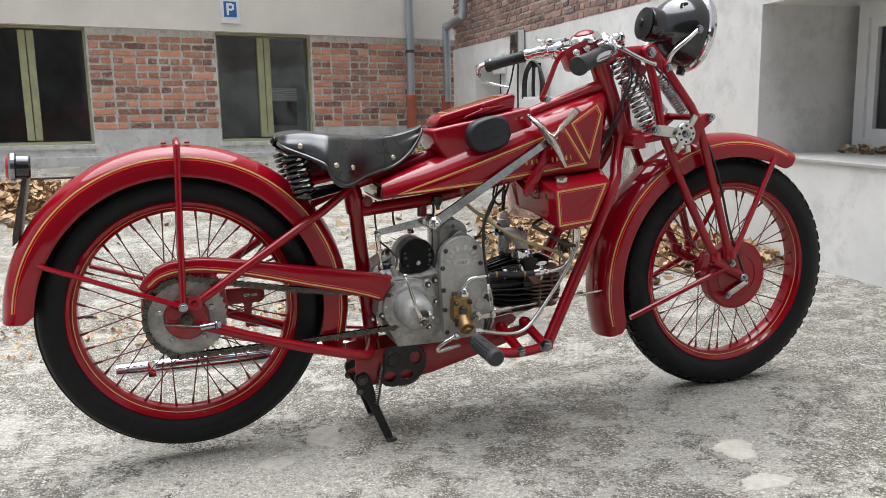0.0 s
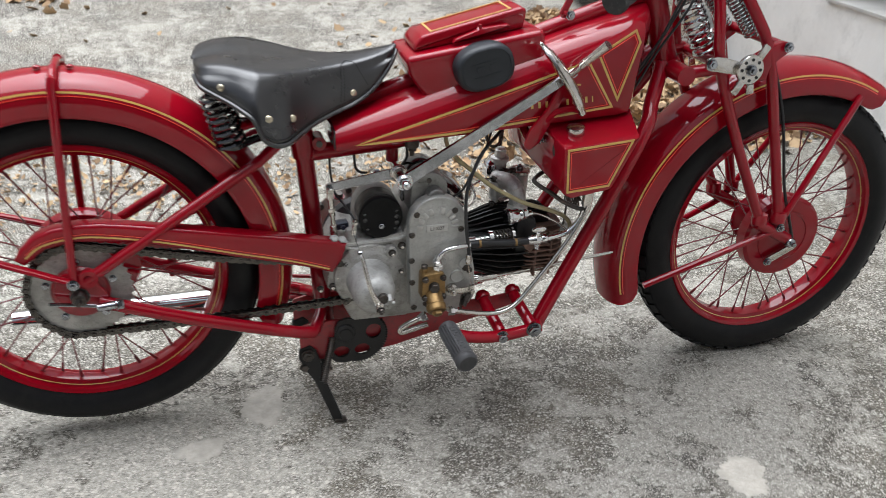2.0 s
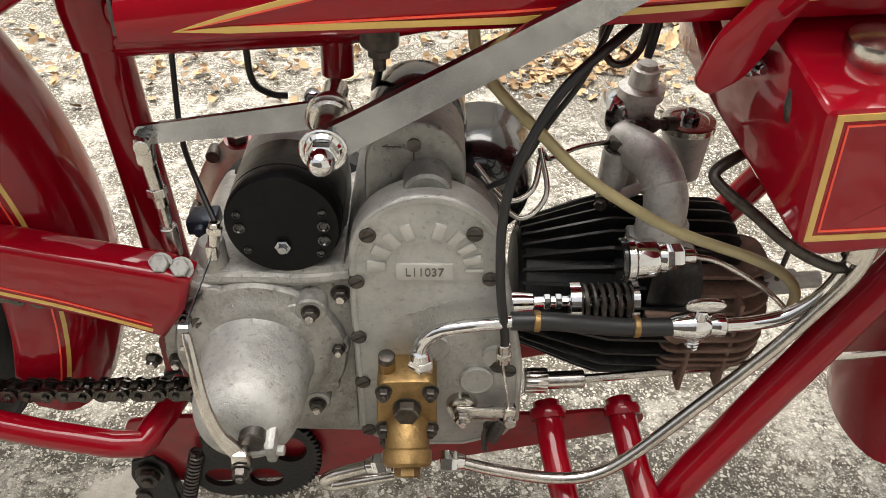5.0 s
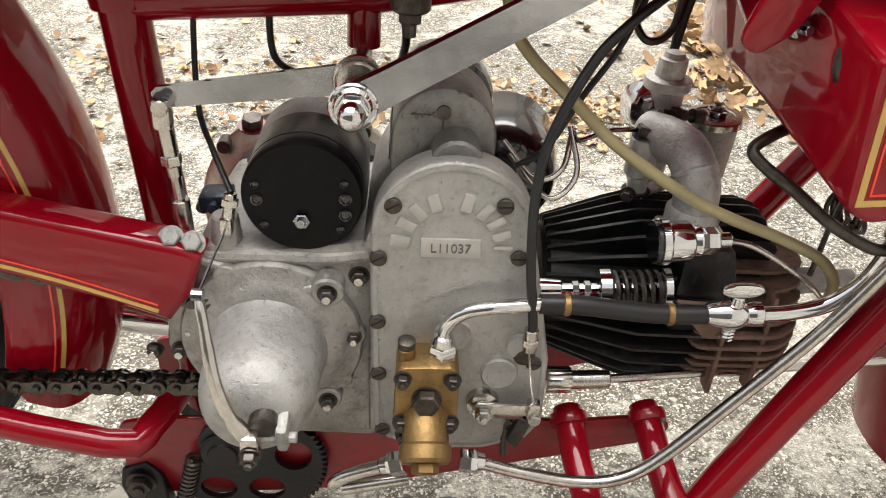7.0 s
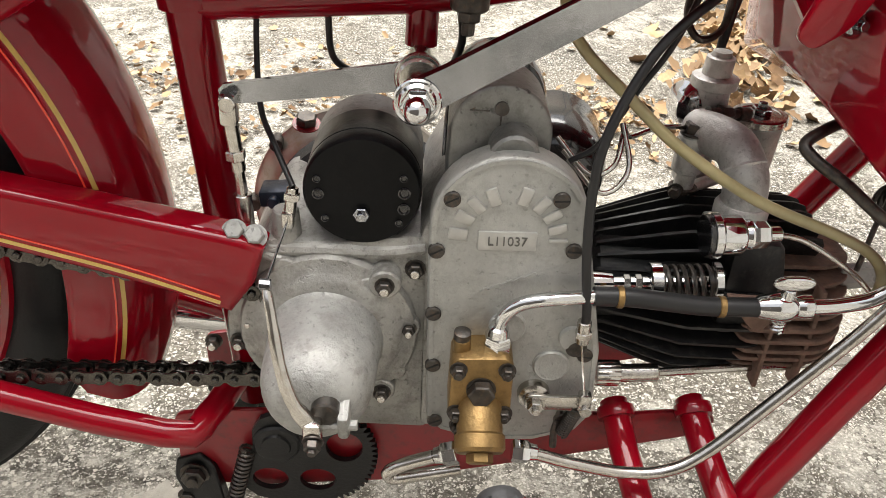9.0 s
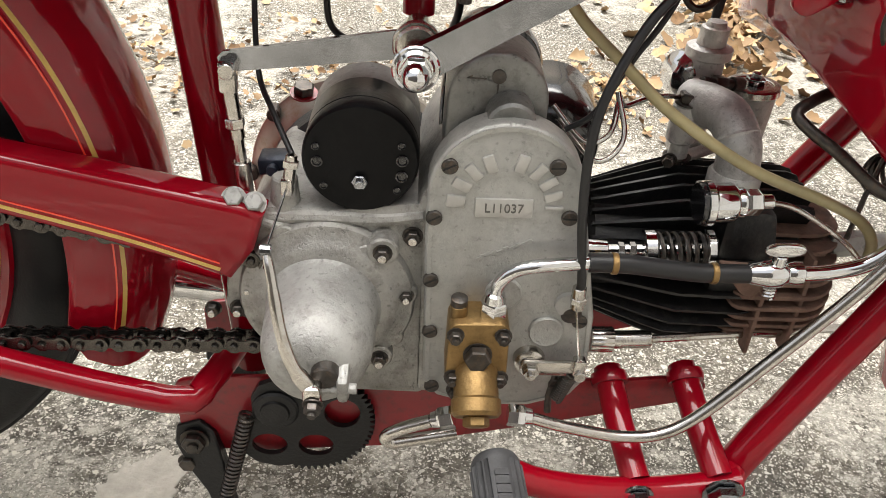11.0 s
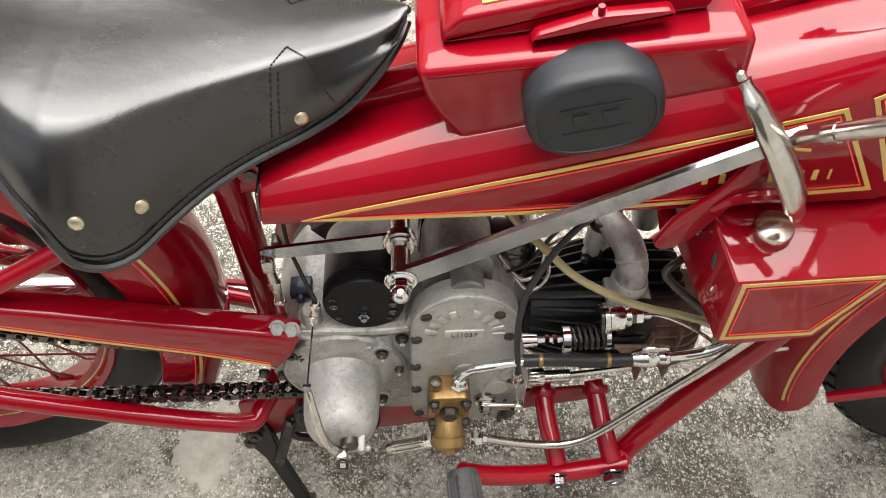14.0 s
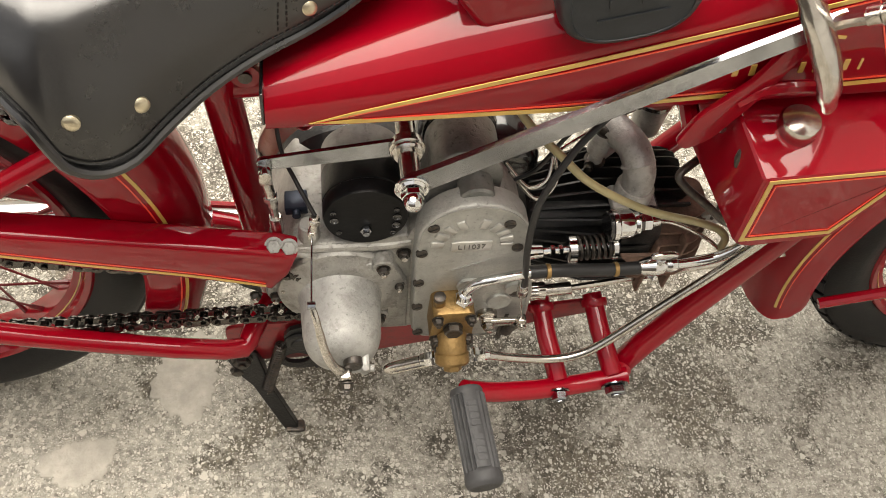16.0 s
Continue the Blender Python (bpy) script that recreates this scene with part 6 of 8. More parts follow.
lathe(bm, [(0.0215, 0), (0.0248, 0.0008), (0.0248, 0.0062), (0.0235, 0.0075), (0.018, 0.0078), (0.0174, 0.0070), (0.0005, 0.0072)], (0.895, 0.07, 0.4795), (-0.04, 0, 1), 32)
part("lid", bm, M_NICKEL, bowl)
bm = BM()
hexa(bm, (0.8955, 0.07, 0.4865), (0, 0, 1), 0.0085, 0.0065)
cyl(bm, (0.8955, 0.07, 0.4925), (0.8955, 0.07, 0.497), 0.0042, 10)
cyl(bm, (0.883, 0.064, 0.4865), (0.883, 0.064, 0.491), 0.0028, 8)
part("bowl_nut", bm, M_STEEL, bowl)
bm = BM()
lathe(bm, [(0.010, 0.0), (0.016, 0.004), (0.0195, 0.011), (0.0205, 0.018), (0.0185, 0.024), (0.012, 0.0275), (0.0005, 0.029)], (0.842, 0.074, 0.492), (-0.85, -0.5, 0.15), 30)
part("air_intake", bm, M_CHROME, carb, "polished chrome air intake dome")
for p, ax, r, h in (((0.8225, 0.015, 0.4865), (0, 0, 1), 0.0095, 0.0095), ((0.823, 0.016, 0.438), (0, 0, -1), 0.0095, 0.010), ((0.815, 0.008, 0.437), (-0.5, -1, 0), 0.0052, 0.008)):
    bm = BM()
    lathe(bm, [(r * 1.3, 0), (r * 1.3, 0.0015)], p, ax, 16)
    hexa(bm, p, ax, r, h)
    part("carb_bolt", bm, M_IRON, carb)
bm = BM()
cyl(bm, (0.838, 0.032, 0.499), (0.875, 0.052, 0.492), 0.0042, 12)
hexa(bm, (0.846, 0.036, 0.4975), (0.037, 0.02, -0.007), 0.0068, 0.014)
cyl(bm, (0.866, 0.047, 0.4935), (0.877, 0.053, 0.4915), 0.0062, 12)
cyl(bm, (0.834, 0.030, 0.4995), (0.84, 0.033, 0.4985), 0.0052, 12)
part("fuel_union", bm, M_IRON, carb)

# ---- cables, hoses ----
for nm, pts, r, m in (
        ("control_cable", [(0.80, -0.055, 0.622), (0.785, -0.070, 0.616), (0.763, -0.085, 0.602), (0.743, -0.096, 0.580), (0.7225, -0.108, 0.536), (0.7165, -0.115, 0.497), (0.7195, -0.118, 0.445), (0.727, -0.118, 0.396), (0.7278, -0.117, 0.384)], 0.0036, M_CABLE),
        ("fuel_hose", [(0.690, -0.035, 0.625), (0.695, -0.042, 0.592), (0.710, -0.053, 0.570), (0.744, -0.070, 0.543), (0.778, -0.084, 0.517), (0.842, -0.09, 0.481), (0.907, -0.09, 0.457), (0.938, -0.09, 0.442), (0.953, -0.09, 0.424), (0.956, -0.088, 0.402)], 0.0044, M_HOSE),
        ("clutch_cable", [(0.474, 0.0, 0.60), (0.470, 0.0, 0.552), (0.4745, -0.02, 0.503), (0.489, -0.048, 0.484), (0.506, -0.073, 0.462)], 0.0023, M_CABLE),
        ("ignition_cable", [(0.80, -0.02, 0.64), (0.775, -0.04, 0.58), (0.752, -0.045, 0.54), (0.73, -0.05, 0.50), (0.71, -0.05, 0.485)], 0.0024, M_CABLE),
        ("throttle_cable", [(0.85, 0.083, 0.538), (0.853, 0.088, 0.59), (0.862, 0.08, 0.65)], 0.003, M_CABLE),
        ("throttle_cable", [(0.8515, 0.082, 0.538), (0.860, 0.085, 0.59), (0.88, 0.07, 0.65)], 0.003, M_CABLE),
        ("spark_lead", [(0.523, 0.02, 0.605), (0.522, 0.02, 0.56), (0.525, 0.02, 0.532), (0.537, 0.028, 0.518), (0.55, 0.03, 0.516)], 0.0028, M_CABLE),
        ("spark_lead", [(0.62, 0.03, 0.525), (0.625, 0.0, 0.56), (0.618, -0.01, 0.60)], 0.0032, M_CABLE),
        ("breather_pipe", [(0.905, -0.055, 0.532), (0.883, -0.07, 0.529), (0.869, -0.079, 0.522), (0.876, -0.088, 0.514), (0.897, -0.10, 0.502), (0.923, -0.11, 0.484), (0.955, -0.112, 0.468), (0.972, -0.112, 0.466)], 0.0045, M_IRON),
        ("oil_line", [(0.70, -0.04, 0.50), (0.725, -0.055, 0.478), (0.745, -0.05, 0.485), (0.752, -0.03, 0.505), (0.76, -0.02, 0.495), (0.785, -0.005, 0.498), (0.818, 0.02, 0.49)], 0.0022, M_NICKEL),
        ("oil_line", [(0.705, -0.045, 0.492), (0.735, -0.06, 0.465), (0.756, -0.05, 0.48), (0.75, -0.03, 0.51)], 0.0022, M_NICKEL)):
    pipe(pts, r, m, nm, bike)
bm = BM()
for k in range(3):
    helix(bm, (0.972 + 0.004 * k, -0.03, 0.455 - 0.004 * k), (0.985 + 0.004 * k, -0.028, 0.452), 0.016, 0.0022, 2.0, 5, 16)
tube(bm, [(0.975, -0.03, 0.47), (0.965, -0.04, 0.44), (0.96, -0.045, 0.40)], 0.0022, 6)
tube(bm, [(0.99, -0.03, 0.47), (1.0, -0.03, 0.50), (0.995, -0.03, 0.53)], 0.0022, 6)
part("coiled_line", bm, M_IRON, bike)
bm = BM()
tube(bm, [(0.89, -0.12, 0.625), (0.885, -0.125, 0.60), (0.895, -0.125, 0.585), (0.91, -0.12, 0.595), (0.91, -0.115, 0.62)], 0.0038, 8, smooth=5)
part("cable_loop", bm, M_IRON, bike)
bm = BM()
tube(bm, [(0.80, 0.01, 0.625), (0.79, 0.0, 0.59), (0.80, -0.01, 0.572), (0.82, 0.0, 0.58), (0.825, 0.01, 0.62)], 0.003, 8, smooth=5)
part("cable_loop", bm, M_IRON, bike)
# tank tap and mount under the tank
bm = BM()
tube(bm, [(0.594, 0, 0.598), (0.594, 0, 0.552)], 0.0125, 14)
part("engine_mount", bm, M_RED, bike)
bm = BM()
cyl(bm, (0.627, -0.03, 0.605), (0.627, -0.03, 0.588), 0.014, 16)
hexa(bm, (0.627, -0.03, 0.588), (0, 0, -1), 0.009, 0.008)
cyl(bm, (0.627, -0.03, 0.58), (0.627, -0.03, 0.57), 0.005, 10)
part("fuel_tap", bm, M_IRON, bike)

# ---- exhaust ----
bm = BM()
loops = []
for t in np.linspace(0, 1, 13):
    x = 0.24 - 0.415 * t
    hz = 0.0265 - 0.010 * t
    hy = 0.026 - 0.004 * t
    cz = 0.190 - 0.001 * t
    loops.append([V((x, 0.145 + hy * math.cos(a), cz + hz * math.sin(a))) for a in np.linspace(0, 2 * math.pi, 20, endpoint=False)])
rings(bm, loops)
tube(bm, [(0.24, 0.145, 0.192), (0.34, 0.13, 0.195), (0.50, 0.13, 0.185), (0.70, 0.12, 0.19), (0.90, 0.09, 0.26), (0.98, 0.04, 0.33)], 0.019, 14, smooth=5)
ex = part("exhaust", bm, M_CHROME, bike, "chrome exhaust pipe and silencer")
bm = BM()
prism(bm, rounded([(-0.10, 0.170), (-0.10, 0.212), (-0.08, 0.212), (-0.08, 0.170)], 0.004), 0.118, 0.122, 0.001)
part("silencer_strap", bm, M_CHROME, ex)

# ---- stand ----
for s in (-1, 1):
    bm = BM()
    a, b = V((0.408, s * 0.062, 0.158)), V((0.4655, s * 0.10, 0.006))
    d = (b - a).normalized()
    sdv = V((0, 1, 0)) - d * d.y
    sdv = sdv.normalized()
    fw = d.cross(sdv)
    loops = []
    for t, w, th in ((-0.1, 0.012, 0.006), (0, 0.02, 0.007), (0.2, 0.017, 0.007), (0.35, 0.011, 0.006), (0.94, 0.010, 0.0055), (1.0, 0.009, 0.005)):
        c = a.lerp(b, t)
        loops.append([c + fw * w + sdv * th, c + fw * w - sdv * th, c - fw * w - sdv * th, c - fw * w + sdv * th])
    rings(bm, loops)
    bmesh.ops.bevel(bm, geom=bm.edges[:], offset=0.0015, segments=1, affect="EDGES")
    st = part("stand_leg", bm, M_BLACKMATT, bike, "black folding stand leg")
    bm = BM()
    box(bm, b + V((0.004, 0, 0.002)), (0.026, 0.018, 0.007), Matrix.Rotation(0.1, 3, "Y"), bev=0.003)
    part("stand_foot", bm, M_IRON, st)
    bm = BM()
    nut(bm, a + V((0, s * 0.008, 0)), (0, s, 0), 0.011, 0.009, 0.003)
    nut(bm, a + V((-0.008, s * 0.008, -0.028)), (0, s, 0), 0.008, 0.007)
    part("stand_bolt", bm, M_IRON, st)
    bm = BM()
    helix(bm, (0.459, s * 0.072, 0.196), (0.436, s * 0.085, 0.098), 0.0065, 0.0016, 22, 5, 9)
    part("stand_spring", bm, M_IRON, st)


# ---- girder fork ----
bm = BM()
tube(bm, [(1.205, -0.085, 0.955), (1.205, 0.085, 0.955)], 0.011, 12)
fork = part("girder_fork", bm, M_RED, bike, "red girder fork with chrome springs")


def fork_tube(name, pts, r, smooth=3):
    bm = BM()
    tube(bm, pts, r, 12, smooth=smooth)
    return part(name, bm, M_RED, fork)


for s in (-1, 1):
    fork_tube("fork_leg", [(1.205, s * 0.052, 0.965), (1.222, s * 0.078, 0.86), (1.245, s * 0.088, 0.735), (1.335, s * 0.092, 0.54), (1.418, s * 0.094, 0.385)], 0.0115)
    fork_tube("fork_leg", [(1.222, s * 0.052, 0.972), (1.29, s * 0.078, 0.865), (1.345, s * 0.09, 0.775), (1.40, s * 0.092, 0.60), (1.462, s * 0.094, 0.39)], 0.0115)
    bm = BM()
    prism(bm, rounded([(1.30, 0.715), (1.31, 0.765), (1.365, 0.795), (1.385, 0.792), (1.39, 0.775), (1.35, 0.745), (1.345, 0.715)], 0.008), s * 0.083, s * 0.101, 0.003)
    part("fork_plate", bm, M_RED, fork)
    bm = BM()
    tube(bm, [(1.405, s * 0.094, 0.39), (1.50, s * 0.09, 0.34)], 0.014, 12)
    lathe(bm, [(0.017, -0.012), (0.018, 0.0), (0.017, 0.012)], (1.412, s * 0.094, 0.398), (0, 0.1, 1), 14)
    lathe(bm, [(0.017, -0.012), (0.018, 0.0), (0.017, 0.012)], (1.46, s * 0.094, 0.40), (0, 0.1, 1), 14)
    part("fork_end", bm, M_RED, fork)
    fork_tube("fork_link", [(1.10, s * 0.045, 0.955), (1.205, s * 0.055, 0.962)], 0.013, 0)
    fork_tube("fork_link", [(1.175, s * 0.07, 0.728), (1.258, s * 0.085, 0.742)], 0.013, 0)
for nm, x, z, r, h in (("fork_spindle", 1.375, 0.783, 0.010, 0.085), ("fork_spindle", 1.26, 0.74, 0.011, 0.085), ("fork_spindle", 1.172, 0.725, 0.02, 0.085), ("fork_spindle", 1.098, 0.95, 0.018, 0.06)):
    fork_tube(nm, [(x, -h, z), (x, h, z)], r, 0)
for y, R in ((-0.012, 0.0235),):
    bm = BM()
    helix(bm, (1.142, y, 0.944), (1.250, y, 0.757), R, 0.0035, 14.5, 8, 20)
    part("fork_spring", bm, M_SPRING, fork, "bright chrome coil spring")
for s in (-1, 1):
    for a, b in (((1.246, s * 0.05, 0.893), (1.328, s * 0.05, 0.796)),):
        bm = BM()
        helix(bm, a, b, 0.0135, 0.0026, 15, 6, 14)
        part("rebound_spring", bm, M_SPRING, fork)
# bosses and nuts where the girder is pinned at the top
for s in (-1, 1):
    bm = BM()
    lathe(bm, [(0.016, -0.018), (0.021, -0.014), (0.0215, 0.006), (0.019, 0.010), (0.0004, 0.0105)], (1.205, s * 0.07, 0.955), (0, s, 0), 22)
    lathe(bm, [(0.013, -0.014), (0.0155, -0.010), (0.0155, 0.006), (0.0135, 0.009), (0.0004, 0.0095)], (1.262, s * 0.068, 0.915), (0, s, 0), 20)
    prism(bm, rounded([(1.192, 0.970), (1.215, 0.975), (1.278, 0.915), (1.262, 0.898), (1.238, 0.915), (1.195, 0.940)], 0.008), s * 0.056, s * 0.072, 0.004)
    yoke = part("fork_yoke", bm, M_RED, fork)
    for x, z, r in ((1.205, 0.955, 0.0115), (1.262, 0.915, 0.0085)):
        bm = BM()
        nut(bm, (x, s * 0.081 if r > 0.01 else s * 0.0775, z), (0, s, 0), r, 0.010, 0.003)
        part("yoke_nut", bm, M_STEEL, yoke)
# friction damper
for s in (-1, 1):
    bm = BM()
    prism(bm, rounded([(1.198, 0.742), (1.197, 0.764), (1.22, 0.769), (1.275, 0.757), (1.278, 0.729), (1.225, 0.738)], 0.008), s * 0.1, s * 0.107, 0.0015)
    damper = part("damper", bm, M_NICKEL, fork, "polished friction damper plate")
    bm = BM()
    lathe(bm, [(0.029, 0), (0.03, 0.001), (0.03, 0.007), (0.028, 0.009), (0.0005, 0.0092)], (1.295, s * 0.106, 0.742), (0, s, 0), 36)
    for a in (58, -122, -80):
        p = around(V((1.295, 0, 0.742)), 0.04, a, s * 0.112)
        box(bm, p, (0.034 if a != -80 else 0.02, 0.006, 0.017), Matrix.Rotation(radians(-a), 3, "Y"), bev=0.0025)
    knob = part("damper_knob", bm, M_NICKEL, damper)
    for k in range(8):
        bm = BM()
        p = around(V((1.295, 0, 0.742)), 0.021, 45 * k, s * 0.1153)
        lathe(bm, [(0.0034, 0), (0.0034, 0.0006)], p, (0, s, 0), 10)
        part("damper_hole", bm, M_BLACKMATT, damper)
    bm = BM()
    nut(bm, (1.295, s * 0.1152, 0.742), (0, s, 0), 0.0095, 0.009, 0.004)
    part("damper_nut", bm, M_STEEL, damper)
    bm = BM()
    nut(bm, (1.208, s * 0.107, 0.7545), (0, s, 0), 0.0095, 0.009, 0.003)
    part("damper_bolt", bm, M_STEEL, damper)
for (x, z, y) in ((1.378, 0.784, -0.105),):
    bm = BM()
    nut(bm, (x, y, z), -Y, 0.0085, 0.008, 0.004)
    part("fork_nut", bm, M_STEEL, fork)
# brake arm on the drum
bm = BM()
prism(bm, rounded([(1.455, 0.277), (1.455, 0.289), (1.52, 0.322), (1.532, 0.320), (1.532, 0.311), (1.47, 0.277)], 0.006), -0.083, -0.089, 0.0015)
arm = part("brake_arm", bm, M_NICKEL, front)
bm = BM()
nut(bm, (1.463, -0.089, 0.2835), -Y, 0.008, 0.007, 0.003)
part("brake_nut", bm, M_STEEL, arm)
bm = BM()
nut(bm, (1.5, -0.074, 0.345), -Y, 0.0085, 0.012, 0.003)
part("brake_nut", bm, M_STEEL, arm)
pipe([(1.526, -0.088, 0.317), (1.49, -0.09, 0.40), (1.462, -0.088, 0.47), (1.425, -0.08, 0.62), (1.385, -0.06, 0.74), (1.33, -0.03, 0.84), (1.24, -0.02, 0.93), (1.16, -0.04, 0.96)], 0.0034, M_CABLE, "brake_cable", bike)
for pts in ([(1.105, -0.07, 0.975), (1.143, -0.06, 0.946), (1.154, -0.06, 0.895), (1.139, -0.06, 0.852), (1.121, -0.05, 0.793), (1.097, -0.04, 0.745), (1.05, -0.03, 0.66)],
            [(1.12, -0.07, 0.975), (1.166, -0.06, 0.939), (1.176, -0.06, 0.888), (1.161, -0.06, 0.844), (1.13, -0.04, 0.775), (1.105, -0.04, 0.73), (1.065, -0.03, 0.64)],
            [(1.11, -0.05, 0.975), (1.158, -0.05, 0.935), (1.166, -0.05, 0.885), (1.150, -0.05, 0.845), (1.125, -0.04, 0.785), (1.095, -0.035, 0.725), (1.03, -0.03, 0.64)]):
    pipe(pts, 0.0026, M_CABLE, "control_cable", bike)

# ---- headlamp ----
LC = V((1.342, 0.0, 1.016))
LA = V((0.985, 0.0, -0.17)).normalized()
bm = BM()
lathe(bm, [(0.03, -0.112), (0.043, -0.108), (0.046, -0.10), (0.046, -0.074), (0.053, -0.07), (0.066, -0.06), (0.081, -0.042), (0.0915, -0.02), (0.098, 0.005), (0.1, 0.025), (0.098, 0.030)], LC, LA, 44)
lamp = part("headlamp", bm, M_BLACK, bike, "large glossy black headlamp with chrome rim")
bm = BM()
lathe(bm, [(0.0425, 0.0), (0.043, 0.004), (0.03, 0.006), (0.012, 0.010), (0.010, 0.016), (0.0005, 0.017)], LC - LA * 0.112, -LA, 30)
part("lamp_switch", bm, M_BLACKMATT, lamp)
bm = BM()
lathe(bm, [(0.098, 0.0), (0.106, 0.004), (0.108, 0.012), (0.104, 0.022), (0.096, 0.025), (0.094, 0.018)], LC + LA * 0.022, LA, 44, closed=True)
part("lamp_rim", bm, M_CHROME, lamp)
bm = BM()
prof = [(0.097 * math.cos(t) + 0.0003, 0.042 + 0.02 * math.sin(t)) for t in np.linspace(0, math.pi / 2, 7)]
lathe(bm, [(0.095, 0.036)] + prof, LC, LA, 40)
part("lamp_glass", bm, M_LENS, lamp)
for s in (-1, 1):
    pipe([(1.262, s * 0.068, 0.925), (1.268, s * 0.085, 0.955), (1.30, s * 0.098, 0.985), (1.335, s * 0.097, 1.012)], 0.0058, M_CHROME, "lamp_bracket", lamp)
    bm = BM()
    nut(bm, (1.338, s * 0.096, 1.013), (0, s, 0), 0.009, 0.010)
    part("lamp_bolt", bm, M_STEEL, lamp)
bm = BM()
cyl(bm, LC + V((0.01, 0, -0.09)), LC + V((0.004, 0, -0.118)), 0.012, 14)
part("lamp_drain", bm, M_BLACK, lamp)
bm = BM()
box(bm, (1.318, -0.062, 1.082), (0.014, 0.004, 0.006), Matrix.Rotation(0.5, 3, "X"), bev=0.001)
box(bm, (1.305, -0.062, 1.078), (0.006, 0.004, 0.012), Matrix.Rotation(0.5, 3, "X"), bev=0.001)
part("emblem_bar", bm, M_IRON, lamp)

# ---- handlebar ----
bm = BM()
tube(bm, [(0.905, -0.285, 0.918), (0.985, -0.235, 0.940), (1.045, -0.165, 0.956), (1.10, -0.07, 0.975), (1.108, 0, 0.99), (1.105, 0.06, 0.985), (1.075, 0.14, 0.973), (1.015, 0.21, 0.963), (0.90, 0.292, 0.947)], 0.011, 14, smooth=5)
bar = part("handlebar", bm, M_CHROME, bike, "chrome handlebar with black rubber grips")
for pts, k in (([(1.010, -0.20, 0.950), (0.95, -0.246, 0.932), (0.889, -0.290, 0.914)], 1.0), ([(0.985, 0.222, 0.964), (0.94, 0.26, 0.952), (0.898, 0.297, 0.940)], 0.82)):
    bm = BM()
    tube(bm, pts, [0.0185 * k, 0.0195 * k, 0.02 * k], 18, smooth=3)
    e = V(pts[-1])
    d = (V(pts[-1]) - V(pts[-2])).normalized()
    for i in range(16):
        q = V(pts[0]).lerp(V(pts[1]), 0.15 + 0.05 * i) if i < 14 else e - d * (0.008 + 0.005 * (i - 14))
        lathe(bm, [(0.0186 * k, -0.0012), (0.0199 * k, -0.0006), (0.0199 * k, 0.0006), (0.0186 * k, 0.0012)], q, d, 18, closed=True)
    lathe(bm, [(0.0205 * k, -0.006), (0.0228 * k, -0.003), (0.0228 * k, 0.004), (0.0212 * k, 0.008), (0.017 * k, 0.0085), (0.0005, 0.0078)], e, d, 22)
    part("grip", bm, M_GRIP, bar, "ribbed black rubber handlebar grip")
for pts, rad in (([(1.02, -0.19, 0.952), (1.03, -0.172, 0.968), (1.054, -0.19, 0.958), (1.09, -0.21, 0.935), (1.12, -0.219, 0.921), (1.131, -0.221, 0.919)], [0.007, 0.0085, 0.0075, 0.0065, 0.006, 0.0065]),
                 ([(0.893, 0.300, 0.944), (0.872, 0.309, 0.934), (0.869, 0.311, 0.914), (0.878, 0.31, 0.899), (0.903, 0.30, 0.889), (0.948, 0.27, 0.876)], [0.012, 0.011, 0.008, 0.007, 0.0055, 0.0045])):
    bm = BM()
    tube(bm, pts, rad, 12, smooth=4, flat=0.75)
    lever = part("hand_lever", bm, M_CHROME, bar, "chrome hand lever")
    bm = BM()
    nut(bm, V(pts[2]) + V((0, -rad[2], 0)), -Y, 0.005, 0.003, 0.001)
    part("pivot_screw", bm, M_STEEL, lever)
# twist barrel and clamp beside the far grip
bd = V((0.044, -0.042, 0.012)).normalized()
bm = BM()
lathe(bm, [(0.012, -0.004), (0.0165, -0.002), (0.0172, 0.004), (0.0155, 0.009), (0.0135, 0.012), (0.0135, 0.032), (0.0155, 0.034), (0.0162, 0.045), (0.0145, 0.052), (0.011, 0.058), (0.011, 0.064)], V((0.985, 0.222, 0.9655)), bd, 26)
part("twist_barrel", bm, M_CHROME, bar, "polished chrome twist barrel")
bm = BM()
lathe(bm, [(0.014, -0.012), (0.020, -0.010), (0.0225, -0.003), (0.0225, 0.004), (0.020, 0.010), (0.014, 0.012)], V((1.040, 0.125, 0.975)), (0.75, -0.65, 0.1), 28, closed=True)
lathe(bm, [(0.012, -0.01), (0.0165, -0.008), (0.0165, 0.008), (0.012, 0.01)], V((1.035, 0.155, 0.976)), bd, 24, closed=True)
box(bm, (1.034, 0.145, 0.958), (0.014, 0.012, 0.018), bev=0.003)
part("control_clamp", bm, M_CHROME, bar)
bm = BM()
lathe(bm, [(0.012, -0.006), (0.017, -0.004), (0.018, 0.003), (0.015, 0.009), (0.006, 0.012), (0.0005, 0.0125)], (1.030, 0.165, 0.997), (-0.25, -0.1, 1), 24)
tube(bm, [(1.025, 0.17, 1.002), (1.012, 0.19, 1.000), (1.006, 0.198, 1.008), (1.0065, 0.20, 1.017)], [0.006, 0.005, 0.0042, 0.003], 10, smooth=3)
tube(bm, [(1.035, 0.155, 0.999), (1.052, 0.11, 1.000)], 0.0055, 10)
part("thumb_lever", bm, M_CHROME, bar, "chrome thumb lever on its clip")
bm = BM()
tube(bm, [(1.048, 0.12, 1.000), (1.062, 0.05, 0.996), (1.066, 0.0, 0.992)], 0.0024, 8)
tube(bm, [(1.044, 0.12, 0.982), (1.052, 0.06, 0.984), (1.06, 0.0, 0.985)], 0.0028, 8)
